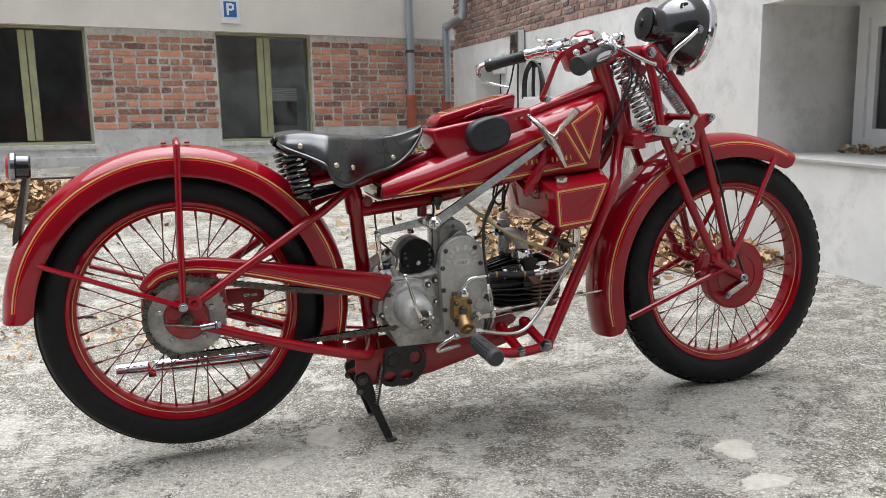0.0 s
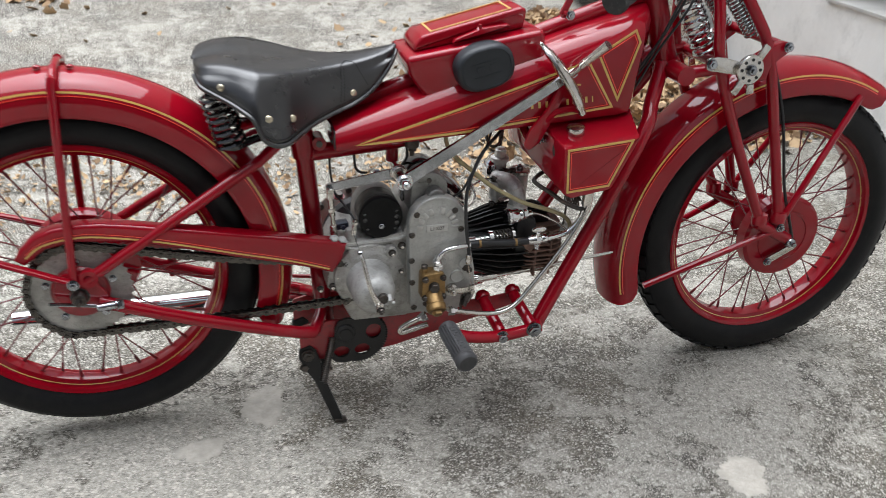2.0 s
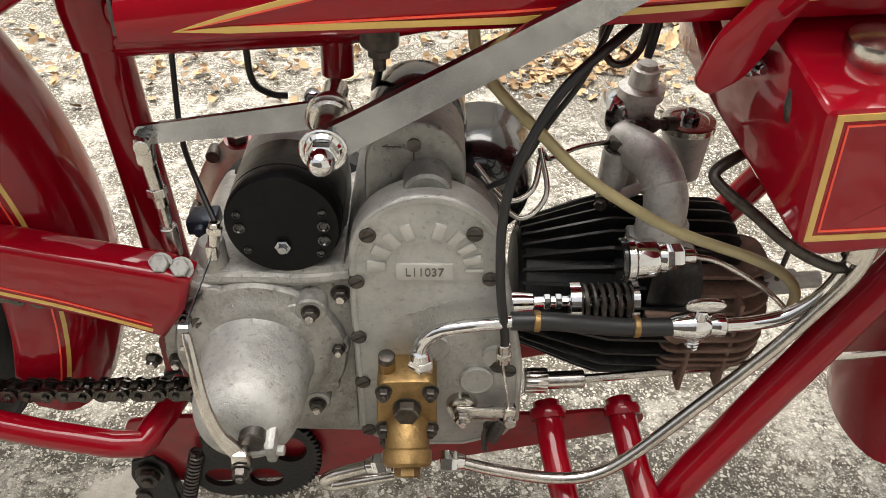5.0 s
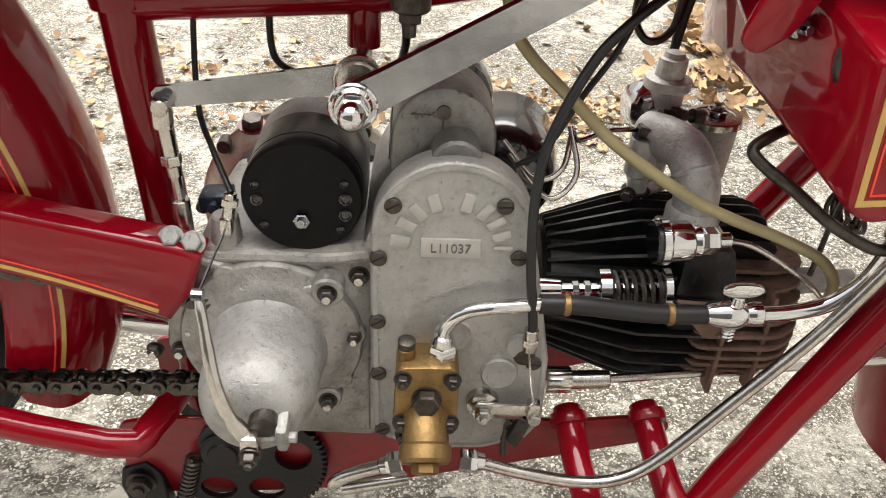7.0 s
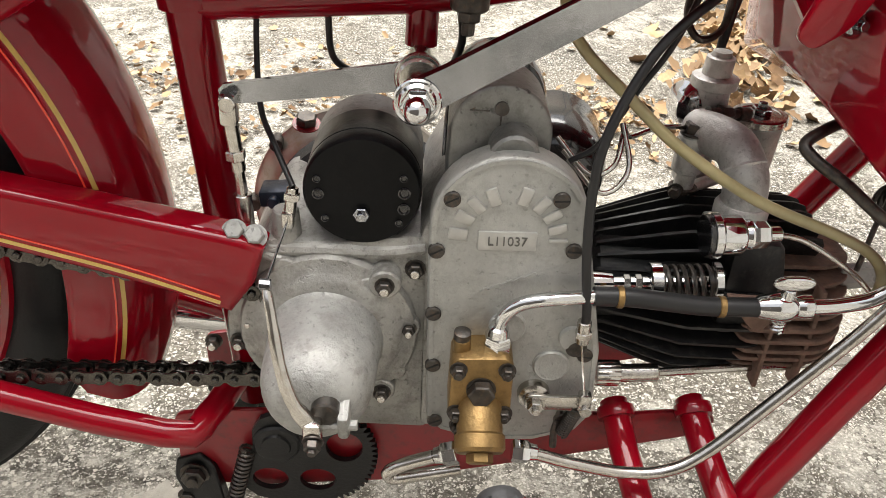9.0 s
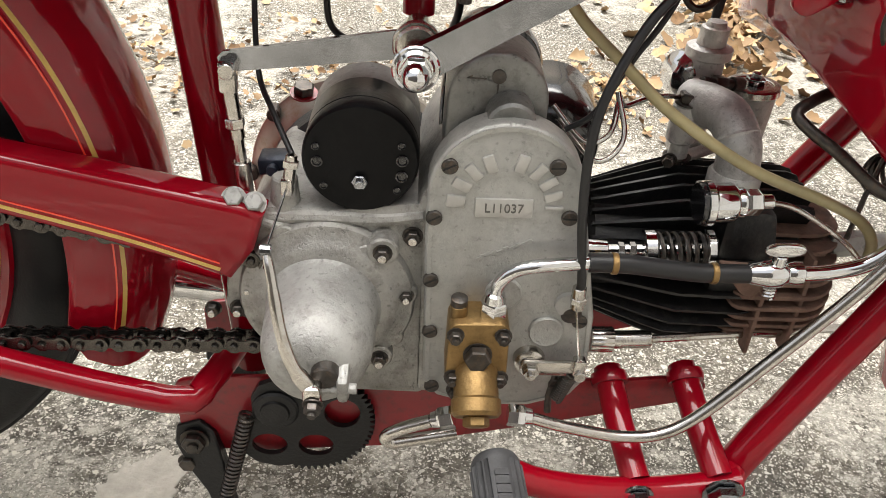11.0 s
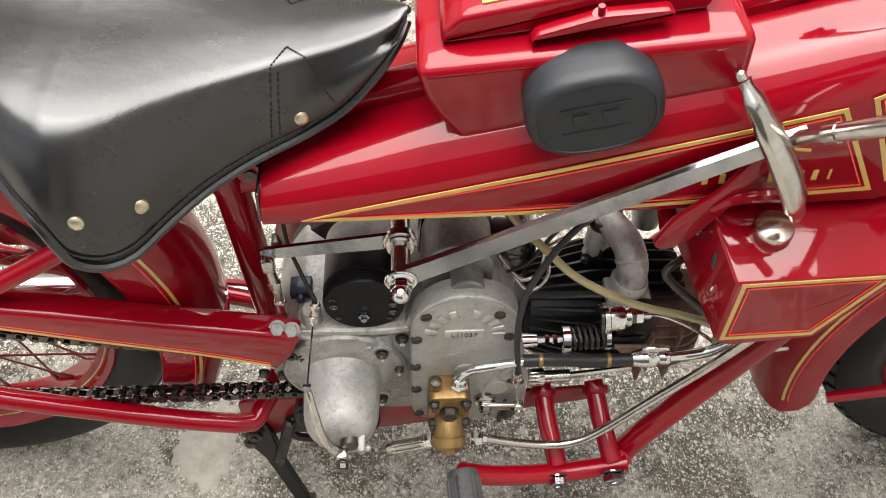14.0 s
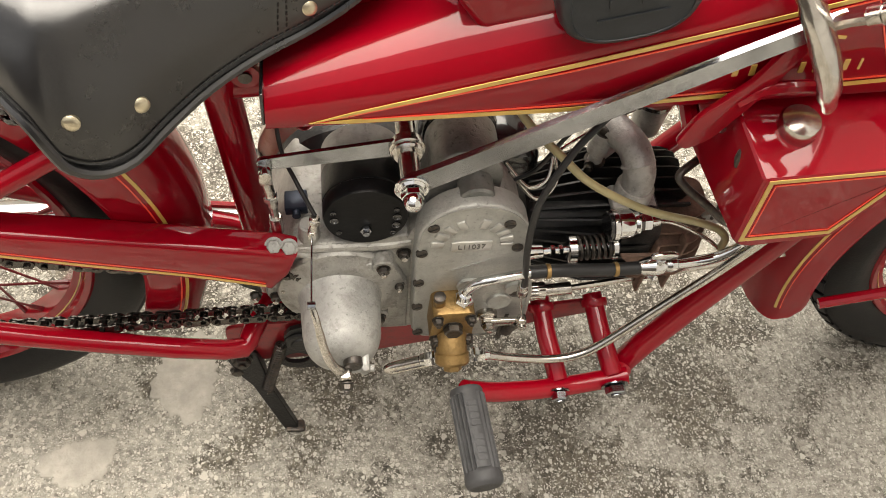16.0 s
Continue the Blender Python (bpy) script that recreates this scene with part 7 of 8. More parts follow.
part("control_rod", bm, M_IRON, bar)
# near perch
bm = BM()
lathe(bm, [(0.012, -0.012), (0.017, -0.009), (0.018, 0.0), (0.016, 0.009), (0.012, 0.012)], V((1.025, -0.188, 0.955)), (0.8, 0.58, 0.2), 22, closed=True)
cyl(bm, (1.03, -0.178, 0.962), (1.036, -0.172, 0.978), 0.008, 14, ch=0.002)
part("control_clamp", bm, M_CHROME, bar)
# steering damper knob: scalloped chrome rim, red domed cap
kc, ka = V((1.056, 0.0, 0.984)), V((-0.27, -0.16, 1)).normalized()
fx, fy = frame_of(ka)[:2]
bm = BM()
loops = []
for rr, hh, sc in ((0.014, -0.004, 0.0), (0.032, 0.0, 0.05), (0.0405, 0.006, 0.09), (0.041, 0.014, 0.09), (0.036, 0.021, 0.06), (0.031, 0.0235, 0.0)):
    loops.append([kc + ka * hh + (fx * math.cos(a) + fy * math.sin(a)) * rr * (1 + sc * math.cos(8 * a)) for a in np.linspace(0, 2 * math.pi, 64, endpoint=False)])
rings(bm, loops)
knob = part("steering_knob", bm, M_CHROME, bar, "chrome steering damper knob with red cap")
bm = BM()
lathe(bm, [(0.027, 0.0225), (0.025, 0.027), (0.018, 0.031), (0.008, 0.033), (0.0005, 0.0333)], kc, ka, 32)
part("knob_cap", bm, M_RED, knob)
bm = BM()
prism(bm, rounded([(0.985, 0.957), (1.06, 0.987), (1.10, 0.985), (1.10, 0.955), (1.03, 0.938), (1.024, 0.908), (1.004, 0.912)], 0.008), -0.022, 0.022, 0.005)
head_clamp = part("head_clamp", bm, M_RED, bar)
for x, y, z in ((1.015, -0.024, 0.957), (1.045, -0.024, 0.968)):
    bm = BM()
    lathe(bm, [(0.010, 0.0), (0.010, 0.006), (0.008, 0.009), (0.0005, 0.0095)], (x, y, z), -Y, 18)
    part("clamp_bolt", bm, M_CHROME, head_clamp)
bm = BM()
for c, ax, r, h in (((1.115, -0.005, 0.985), (-0.2, -0.2, 1), 0.017, 0.020), ((1.138, -0.015, 0.988), (-0.1, -0.3, 1), 0.015, 0.022), ((1.128, 0.025, 0.99), (-0.2, 0.1, 1), 0.013, 0.022), ((1.10, -0.03, 0.978), (-0.2, -0.6, 1), 0.012, 0.018)):
    lathe(bm, [(r * 0.8, 0), (r, h * 0.15), (r, h * 0.55), (r * 0.8, h * 0.8), (r * 0.4, h), (0.0005, h * 1.02)], c, ax, 20)
tube(bm, [(1.075, -0.03, 0.975), (1.10, -0.035, 0.985), (1.13, -0.03, 0.995), (1.155, -0.01, 1.002)], 0.007, 12, smooth=3)
part("top_fittings", bm, M_CHROME, bar)
bm = BM()
lathe(bm, [(0.010, -0.008), (0.0195, -0.006), (0.021, 0.0), (0.0195, 0.006), (0.016, 0.007), (0.013, 0.003), (0.0005, 0.002)], (1.160, -0.005, 0.992), (0.75, -0.66, 0.1), 26)
part("round_switch", bm, M_CHROME, bar)
for pts in ([(1.03, 0.15, 0.985), (1.07, 0.12, 0.975), (1.10, 0.05, 0.98), (1.13, 0.0, 0.95), (1.15, 0.02, 0.86)], [(1.04, 0.12, 0.96), (1.09, 0.10, 0.965), (1.12, 0.03, 0.955), (1.15, 0.02, 0.9)]):
    pipe(pts, 0.003, M_CABLE, "control_cable", bar)
bm = BM()
P_ = smooth_path([(1.06, -0.035, 0.990), (1.014, -0.036, 0.974), (0.984, -0.036, 0.960), (0.959, -0.036, 0.942), (0.935, -0.036, 0.89), (0.911, -0.036, 0.839)], 4)
loops = []
for i, q in enumerate(P_):
    d = (P_[min(i + 1, len(P_) - 1)] - P_[max(i - 1, 0)]).normalized()
    n = d.cross(Y).normalized()
    loops.append([q + n * 0.006 + Y * 0.0025, q + n * 0.006 - Y * 0.0025, q - n * 0.006 - Y * 0.0025, q - n * 0.006 + Y * 0.0025])
rings(bm, loops)
tube(bm, [(0.911, -0.036, 0.841), (0.927, -0.036, 0.839)], 0.0075, 10)
strut = part("steering_strut", bm, M_RED, bike, "bent red flat steel strut")
bm = BM()
nut(bm, (0.926, -0.042, 0.839), -Y, 0.0075, 0.007, 0.002)
part("strut_nut", bm, M_STEEL, strut)

# ---- tail lamp and its bracket ----
bm = BM()
lathe(bm, [(0.024, 0), (0.027, 0.004), (0.027, 0.028), (0.03, 0.03)], (-0.302, -0.01, 0.716), (-1, -0.12, 0.06), 26)
tail = part("tail_lamp", bm, M_BLACK, bike, "small round black tail lamp with pale rim")
bm = BM()
lathe(bm, [(0.03, 0), (0.034, 0.002), (0.034, 0.010), (0.03, 0.014)], (-0.331, -0.0135, 0.7175), (-1, -0.12, 0.06), 26)
part("lamp_rim", bm, M_STEEL, tail)
bm = BM()
lathe(bm, [(0.029, 0), (0.024, 0.006), (0.0005, 0.009)], (-0.3445, -0.015, 0.7185), (-1, -0.12, 0.06), 24)
part("lamp_glass", bm, M_REDLENS, tail)
bm = BM()
prism(bm, rounded([(-0.318, 0.70), (-0.308, 0.70), (-0.338, 0.56), (-0.352, 0.545), (-0.35, 0.57)], 0.003), -0.03, 0.03, 0.001)
tube(bm, [(-0.315, 0.0, 0.69), (-0.20, 0.0, 0.69)], 0.0028, 8)
part("tail_bracket", bm, M_IRON, bike)
# far side brake gear seen through the rear wheel
bm = BM()
prism(bm, rounded([(0.085, 0.372), (0.10, 0.384), (0.185, 0.384), (0.197, 0.372), (0.197, 0.352), (0.186, 0.343), (0.165, 0.343), (0.157, 0.28), (0.145, 0.28), (0.143, 0.343), (0.10, 0.343)], 0.005), 0.10, 0.106, 0.001)
tube(bm, [(0.15, 0.106, 0.285), (0.5, 0.106, 0.24)], 0.0045, 8)
linkage = part("brake_linkage", bm, M_REDROUGH, bike)
for x in (0.152, 0.171):
    bm = BM()
    prism(bm, rounded([(x - 0.008, 0.360), (x - 0.008, 0.369), (x + 0.008, 0.369), (x + 0.008, 0.360)], 0.004), 0.0975, 0.1, 0.0005)
    part("slot_rim", bm, M_STEEL, linkage)
bm = BM()
cyl(bm, (-0.205, -0.004, 0.368), (-0.222, -0.004, 0.368), 0.004, 8)
part("tyre_valve", bm, M_IRON, rear)


# ---- far building: grey band, brick piers, dark windows ----
KX = 0.15
TILT_X = -0.02


def wall_pt(x, z, out=0.0):
    """A point of the far wall: x along it, z up, out towards the yard."""
    return V((x + out * KX, 8.0 + KX * x - out, z + TILT_X * x))


def slab(bm, x0, x1, z0, z1, out0, out1):
    """A block on the far wall between two x, two z and two depths."""
    vs = [bm.verts.new(wall_pt(x, z, o)) for o in (out0, out1) for z in (z0, z1) for x in (x0, x1)]
    for f in ((0, 1, 3, 2), (4, 6, 7, 5), (0, 4, 5, 1), (2, 3, 7, 6), (0, 2, 6, 4), (1, 5, 7, 3)):
        bm.faces.new([vs[i] for i in f])


XL, XR = -12.2, 4.3
WINS = [(-5.9, -4.85), (-3.75, -2.75), (-1.86, -0.72), (0.64, 1.75)]
ZS, ZT = 0.44, 1.685
bm = BM()
slab(bm, XL, XR, ZT, 6.5, -0.35, 0.0)
far_wall = solo("wall_north", bm, M_BAND, "grey-beige plastered upper wall of an old building", "wall", kind="structure")
bm = BM()
edge = XL
for w0, w1 in WINS + [(XR, XR)]:
    slab(bm, edge, w0, 0.595, ZT, -0.35, -0.072)
    edge = w1
part("mortar_bed", bm, M_MORTAR, far_wall)
bm = BM()
edge = XL
for w0, w1 in WINS + [(XR, XR)]:
    slab(bm, edge, w0, -0.3, 0.595, -0.35, -0.045)
    slab(bm, w0, w1, -0.3, ZS - 0.01, -0.35, -0.05)
    edge = w1
slab(bm, XL, XR, -0.3, 0.31, -0.35, 0.02)
part("plinth", bm, M_PLINTH, far_wall)
for i, (w0, w1) in enumerate(WINS):
    win = solo("window_%d" % (i + 1), (lambda b: (slab(b, w0, w0 + 0.022, ZS, ZT, -0.2, -0.12), slab(b, w1 - 0.022, w1, ZS, ZT, -0.2, -0.12), slab(b, w0, w1, ZS, ZS + 0.03, -0.2, -0.11), slab(b, w0, w1, ZT - 0.03, ZT, -0.2, -0.12), b)[-1])(BM()),
               M_OLIVE, "tall dark window in a faded olive frame", "window", kind="structure")
    mid = w0 + (w1 - w0) * 0.5
    bm = BM()
    slab(bm, mid - 0.075, mid - 0.005, ZS + 0.05, ZT - 0.05, -0.19, -0.115)
    slab(bm, mid + 0.005, mid + 0.075, ZS + 0.05, ZT - 0.05, -0.19, -0.125)
    part("mullion", bm, M_OLIVE, win)
    for a, b in ((w0 + 0.022, mid - 0.075), (mid + 0.075, w1 - 0.022)):
        bm = BM()
        slab(bm, a, b, ZS + 0.05, ZT - 0.05, -0.168, -0.162)
        pane = part("pane", bm, M_GLASS, win)
        pane.visible_shadow = False
    bm = BM()
    slab(bm, w0 - 0.02, w1 + 0.02, ZS - 0.045, ZS, -0.2, -0.03)
    part("window_sill", bm, M_PLINTH, win)
bm = BM()
slab(bm, XL, XR, -0.3, 6.5, -3.2, -3.1)
slab(bm, XL, XR, -0.3, 0.2, -3.1, -0.36)
slab(bm, XL, XR, 2.2, 2.3, -3.1, -0.36)
solo("room_behind", bm, M_DARKROOM, "unlit room behind the dark windows", "room", kind="structure")
# stacked things that show behind a pane
bm = BM()
for k in range(7):
    slab(bm, 1.27, 1.66, 0.92 + 0.022 * k, 0.934 + 0.022 * k, -0.62 - 0.02 * (k % 2), -0.42)
solo("paper_stack", bm, M_WHITE, "stack of pale sheets behind the window pane", "paper")
bm = BM()
slab(bm, 1.3, 1.66, 0.62, 0.90, -0.7, -0.45)
solo("dark_crate", bm, M_BLACKMATT, "dark crate behind the window pane", "crate")

# ---- side wall: pale render below, brick above, deep window recess ----
def side_pt(y, z, out=0.0):
    """A point of the side wall: y along it, out towards the yard."""
    return V((2.93 + 0.0725 * (y - 1.0) - out, y, z))


def sblock(bm, y0, y1, z0, z1, o0, o1):
    vs = [bm.verts.new(side_pt(y, z, o)) for o in (o0, o1) for z in (z0, z1) for y in (y0, y1)]
    for f in ((0, 1, 3, 2), (4, 6, 7, 5), (0, 4, 5, 1), (2, 3, 7, 6), (0, 2, 6, 4), (1, 5, 7, 3)):
        bm.faces.new([vs[i] for i in f])


RY0, RY1, RZ0, RZ1, DEPTH = -0.35, 1.735, 0.515, 1.30, 0.62
bm = BM()
sblock(bm, RY1, 6.18, -0.1, 1.452, -0.75, 0.0)
sblock(bm, 7.06, 8.02, -0.1, 1.452, -0.75, 0.0)
sblock(bm, 6.18, 7.06, -0.1, 0.50, -0.75, 0.0)
sblock(bm, 6.18, 7.06, 1.225, 1.452, -0.75, 0.0)
sblock(bm, 6.18, 7.06, 0.50, 1.225, -0.75, -0.30)
sblock(bm, -7.0, RY0, -0.1, 1.452, -0.75, 0.0)
sblock(bm, RY0, RY1, -0.1, RZ0, -0.75, 0.0)
sblock(bm, RY0, RY1, RZ1, 1.452, -0.75, 0.0)
side_wall = solo("wall_east", bm, M_RENDER, "pale cement-rendered wall with deep window recess", "wall", kind="structure")
bm = BM()
sblock(bm, -7.0, 8.02, 1.452, 6.5, -0.75, -0.022)
part("mortar_bed", bm, M_MORTAR, side_wall)
bm = BM()
sblock(bm, RY0, RY1, RZ0, RZ0 + 0.012, -DEPTH, 0.012)
part("ledge", bm, M_PLASTER, side_wall, "concrete ledge of the recess")
bm = BM()
for y0, y1, z0, z1 in ((RY0 + 0.1, RY1 - 0.08, RZ0 + 0.012, RZ0 + 0.085), (RY0 + 0.1, RY1 - 0.08, RZ1 - 0.075, RZ1), (RY1 - 0.155, RY1 - 0.08, RZ0 + 0.085, RZ1 - 0.075), (RY0 + 0.1, RY0 + 0.175, RZ0 + 0.085, RZ1 - 0.075), (0.62, 0.74, RZ0 + 0.085, RZ1 - 0.075)):
    sblock(bm, y0, y1, z0, z1, -DEPTH - 0.0, -DEPTH + 0.06)
wwin = solo("window_5", bm, M_WHITEPVC, "white plastic window set deep in the wall", "window", kind="structure")
bm = BM()
for y0, y1, z0, z1 in ((0.74, RY1 - 0.155, RZ0 + 0.085, RZ0 + 0.135), (0.74, RY1 - 0.155, RZ1 - 0.125, RZ1 - 0.075), (RY1 - 0.205, RY1 - 0.155, RZ0 + 0.135, RZ1 - 0.125), (0.74, 0.79, RZ0 + 0.135, RZ1 - 0.125)):
    sblock(bm, y0, y1, z0, z1, -DEPTH + 0.005, -DEPTH + 0.042)
part("sash", bm, M_WHITEPVC, wwin)
for y0, y1 in ((0.79, RY1 - 0.205), (RY0 + 0.175, 0.62)):
    bm = BM()
    sblock(bm, y0, y1, RZ0 + 0.085, RZ1 - 0.075, -DEPTH + 0.012, -DEPTH + 0.018)
    pane = part("pane", bm, M_GLASS, wwin)
    pane.visible_shadow = False
bm = BM()
sblock(bm, RY0, RY1, RZ0, RZ1, -0.74, -0.70)
part("dark_lining", bm, M_DARKROOM, wwin)

# ---- unseen walls added to block low sky and darken reflections ----
bm = BM()
box(bm, (0.0, -6.5, 2.3), (24, 0.3, 5.2))
solo("unseen_wall_south", bm, M_DARKWALL, "unseen dark wall added to darken reflections", "wall", kind="structure")
bm = BM()
box(bm, (-12.5, -3.0, 1.6), (0.4, 23, 3.8))
solo("unseen_wall_west", bm, M_PLINTH, "unseen pale wall added to block the low sky", "wall", kind="structure")

# ---- sign, pipes, wall box ----
sign = thing("parking_sign", wall_pt(0.805, 1.80, 0.0), "small blue parking sign on white board", "sign")
bm = BM()
slab(bm, 0.70, 0.912, 1.775, 2.045, 0.002, 0.014)
part("board", bm, M_SIGNWHITE, sign)
bm = BM()
slab(bm, 0.735, 0.877, 1.845, 2.015, 0.014, 0.018)
part("blue_field", bm, M_BLUE, sign)
bm = BM()
slab(bm, 0.765, 0.790, 1.865, 1.995, 0.018, 0.021)
slab(bm, 0.790, 0.828, 1.970, 1.995, 0.018, 0.021)
slab(bm, 0.790, 0.828, 1.915, 1.938, 0.018, 0.021)
slab(bm, 0.826, 0.849, 1.925, 1.985, 0.018, 0.021)
part("letter_p", bm, M_SIGNWHITE, sign, "white letter P")


def downpipe(x, elbow):
    b = wall_pt(x, 0.2, 0.1)
    t = thing("downpipe", b, "zinc rain pipe with red-brown standpipe", "pipe", "rain pipes")
    bm = BM()
    if elbow:
        p0 = wall_pt(x, 0.9, 0.13)
        tube(bm, smooth_path([p0, V((p0.x, p0.y, 1.70)), V((p0.x + 0.0, p0.y - 0.06, 1.765)), V((3.275, 7.28, 1.765)), V((3.283, 7.2, 1.82)), V((3.283, 7.2, 2.2))], 2) + [V((3.283, 7.2, 5.8))], 0.05, 18)
    else:
        tube(bm, [wall_pt(x, 0.9, 0.1), wall_pt(x, 5.8, 0.1)], 0.05, 18)
    part("pipe", bm, M_ZINC, t)
    bm = BM()
    lathe(bm, [(0.062, -0.32), (0.062, 0.62), (0.068, 0.64), (0.068, 0.70), (0.058, 0.71)], wall_pt(x, 0.28, 0.1), (0, 0, 1), 20)
    part("standpipe", bm, M_TERRA, t, "red-brown plastic standpipe")
    bm = BM()
    lathe(bm, [(0.055, 0), (0.055, 0.035)], wall_pt(x, 1.50, 0.1), (0, 0, 1), 20)
    part("collar", bm, M_IRON if not elbow else M_ZINC, t)
    return t


downpipe(2.97, False)
downpipe(3.46, True)
bm = BM()
lathe(bm, [(0.075, 0), (0.075, 0.14), (0.085, 0.145), (0.085, 0.19), (0.06, 0.2)], (2.05, 7.6, 0.2), (0, 0, 1), 20)
solo("drain_stub", bm, M_TERRA, "short red-brown drain pipe standing in the yard", "pipe")

charger = thing("charging_box", side_pt(5.25, 1.15, 0.0), "white and black charging box with hanging cables", "charger")
bm = BM()
sblock(bm, 5.385, 5.61, 1.17, 1.478, 0.006, 0.078)
bmesh.ops.bevel(bm, geom=bm.edges[:], offset=0.010, segments=3, affect="EDGES")
part("body", bm, M_WHITE, charger)
bm = BM()
sblock(bm, 5.39, 5.605, 1.175, 1.474, 0.0, 0.008)
part("back_plate", bm, M_BLACK, charger)
bm = BM()
sblock(bm, 5.39, 5.605, 1.175, 1.472, 0.066, 0.086)
bmesh.ops.bevel(bm, geom=bm.edges[:], offset=0.009, segments=3, affect="EDGES")
panel = part("front_panel", bm, M_BLACK, charger)
bm = BM()
sblock(bm, 5.45, 5.55, 1.36, 1.44, 0.086, 0.088)
part("display", bm, M_BLACKMATT, panel)
bm = BM()
sblock(bm, 5.49, 5.51, 1.275, 1.30, 0.086, 0.088)
part("pale_bar", bm, M_WHITE, panel)
bm = BM()
sblock(bm, 5.95, 6.26, 1.10, 1.30, 0.0, 0.05)
bmesh.ops.bevel(bm, geom=bm.edges[:], offset=0.008, segments=2, affect="EDGES")
sblock(bm, 6.02, 6.19, 1.15, 1.25, 0.045, 0.062)
part("socket", bm, M_WHITE, charger)
bm = BM()
sblock(bm, 4.98, 5.06, 1.12, 1.16, 0.0, 0.09)
part("cable_hook", bm, M_BLACKMATT, charger)
runs = [[(6.06, 1.1, 0.03), (6.05, 0.85, 0.03), (5.9, 0.6, 0.05), (5.7, 0.3, 0.05)],
        [(5.58, 1.17, 0.05), (5.66, 1.0, 0.06), (5.82, 0.8, 0.07), (5.95, 0.5, 0.07), (6.0, 0.2, 0.06)],
        [(5.46, 1.17, 0.05), (5.47, 0.9, 0.05), (5.47, 0.3, 0.04)]]
for k in range(4):
    w = 0.03 * k
    runs.append([(5.02, 1.165 + 0.006 * k, 0.04 + 0.014 * k), (5.16 + w, 1.08, 0.06), (5.19 + w, 0.90, 0.07), (5.10 + w, 0.74 - 0.05 * (k % 2), 0.08), (5.0, 0.70 - 0.04 * (k % 3), 0.08), (4.86 - w, 0.78, 0.07), (4.83 - w, 0.95, 0.06), (4.88 - w * 0.5, 1.1, 0.06), (5.0, 1.17 + 0.006 * k, 0.04 + 0.014 * k)])
runs.append([(4.98, 1.12, 0.07), (4.97, 0.95, 0.08), (4.96, 0.86, 0.08)])
for k, run in enumerate(runs):
    bm = BM()
    tube(bm, [side_pt(*q) for q in run], 0.0085 if k < 7 else 0.017, 8, smooth=5)
    part("cable", bm, M_CABLE, charger)
cab = thing("heat_pump", side_pt(3.7, 0.0, 0.3), "white outdoor unit with round fan grille", "heat pump")
bm = BM()
sblock(bm, 2.95, 4.35, 0.22, 0.86, 0.1, 0.42)
bmesh.ops.bevel(bm, geom=bm.edges[:], offset=0.015, segments=2, affect="EDGES")
part("body", bm, M_WHITE, cab)
bm = BM()
for k in range(9):
    c = side_pt(3.9, 0.54, 0.43)
    ring = [c + V((0, (0.05 + 0.025 * k) * math.cos(a), (0.05 + 0.025 * k) * math.sin(a))) for a in np.linspace(0, 2 * math.pi, 28)]
    tube(bm, ring, 0.004, 5, caps=False)
for a in np.linspace(0, 2 * math.pi, 24, endpoint=False):
    c = side_pt(3.9, 0.54, 0.432)
    tube(bm, [c + V((0, 0.05 * math.cos(a), 0.05 * math.sin(a))), c + V((0, 0.25 * math.cos(a + 0.5), 0.25 * math.sin(a + 0.5)))], 0.003, 4)
part("fan_grille", bm, M_WHITEPVC, cab)
bm = BM()
lathe(bm, [(0.24, 0), (0.24, 0.004)], side_pt(3.9, 0.54, 0.421), (-1, 0, 0), 30)
part("fan_shadow", bm, M_BLACKMATT, cab)
for y in (3.1, 4.2):
    bm = BM()
    sblock(bm, y - 0.05, y + 0.05, 0.0, 0.22, 0.08, 0.42)
    part("foot", bm, M_PLINTH, cab)

# sticker with unreadable lines on the unit's end
bm = BM()
sblock(bm, 2.944, 2.95, 0.47, 0.60, 0.17, 0.27)
sticker = part("sticker", bm, M_SIGNWHITE, cab)
for k in range(5):
    bm = BM()
    sblock(bm, 2.940, 2.944, 0.485 + 0.022 * k, 0.493 + 0.022 * k, 0.18, 0.26 - 0.02 * (k % 2))
    part("grey_bar", bm, M_ZINC, sticker)
# foil-wrapped bundle beside the unit
M_FOIL = mat("crumpled_foil", (0.78, 0.78, 0.77), 0.22, metal=1.0, bump=0.9, scale=30, var=0.06, var_scale=12)
bm = BM()
loops = []
for i in range(19):
    h = 0.60 * i / 18
    loop = []
    for k in range(26):
        a = 2 * math.pi * k / 26
        q = V((math.cos(a), math.sin(a), h * 4))
        r = 0.115 * (1 + 0.16 * noise.noise(q * 2.1) + 0.13 * noise.noise(q * 5.3)) * (1 - 0.25 * (i / 18) ** 4)
        loop.append(V((2.865 + r * math.cos(a), 2.72 + r * math.sin(a), rise(2.865, 2.72) - 0.005 + h)))
    loops.append(loop)
rings(bm, loops)
solo("foil_wrapped_pipe", bm, M_FOIL, "silver foil-wrapped bundle standing beside the outdoor unit", "bundle", sharp=25)

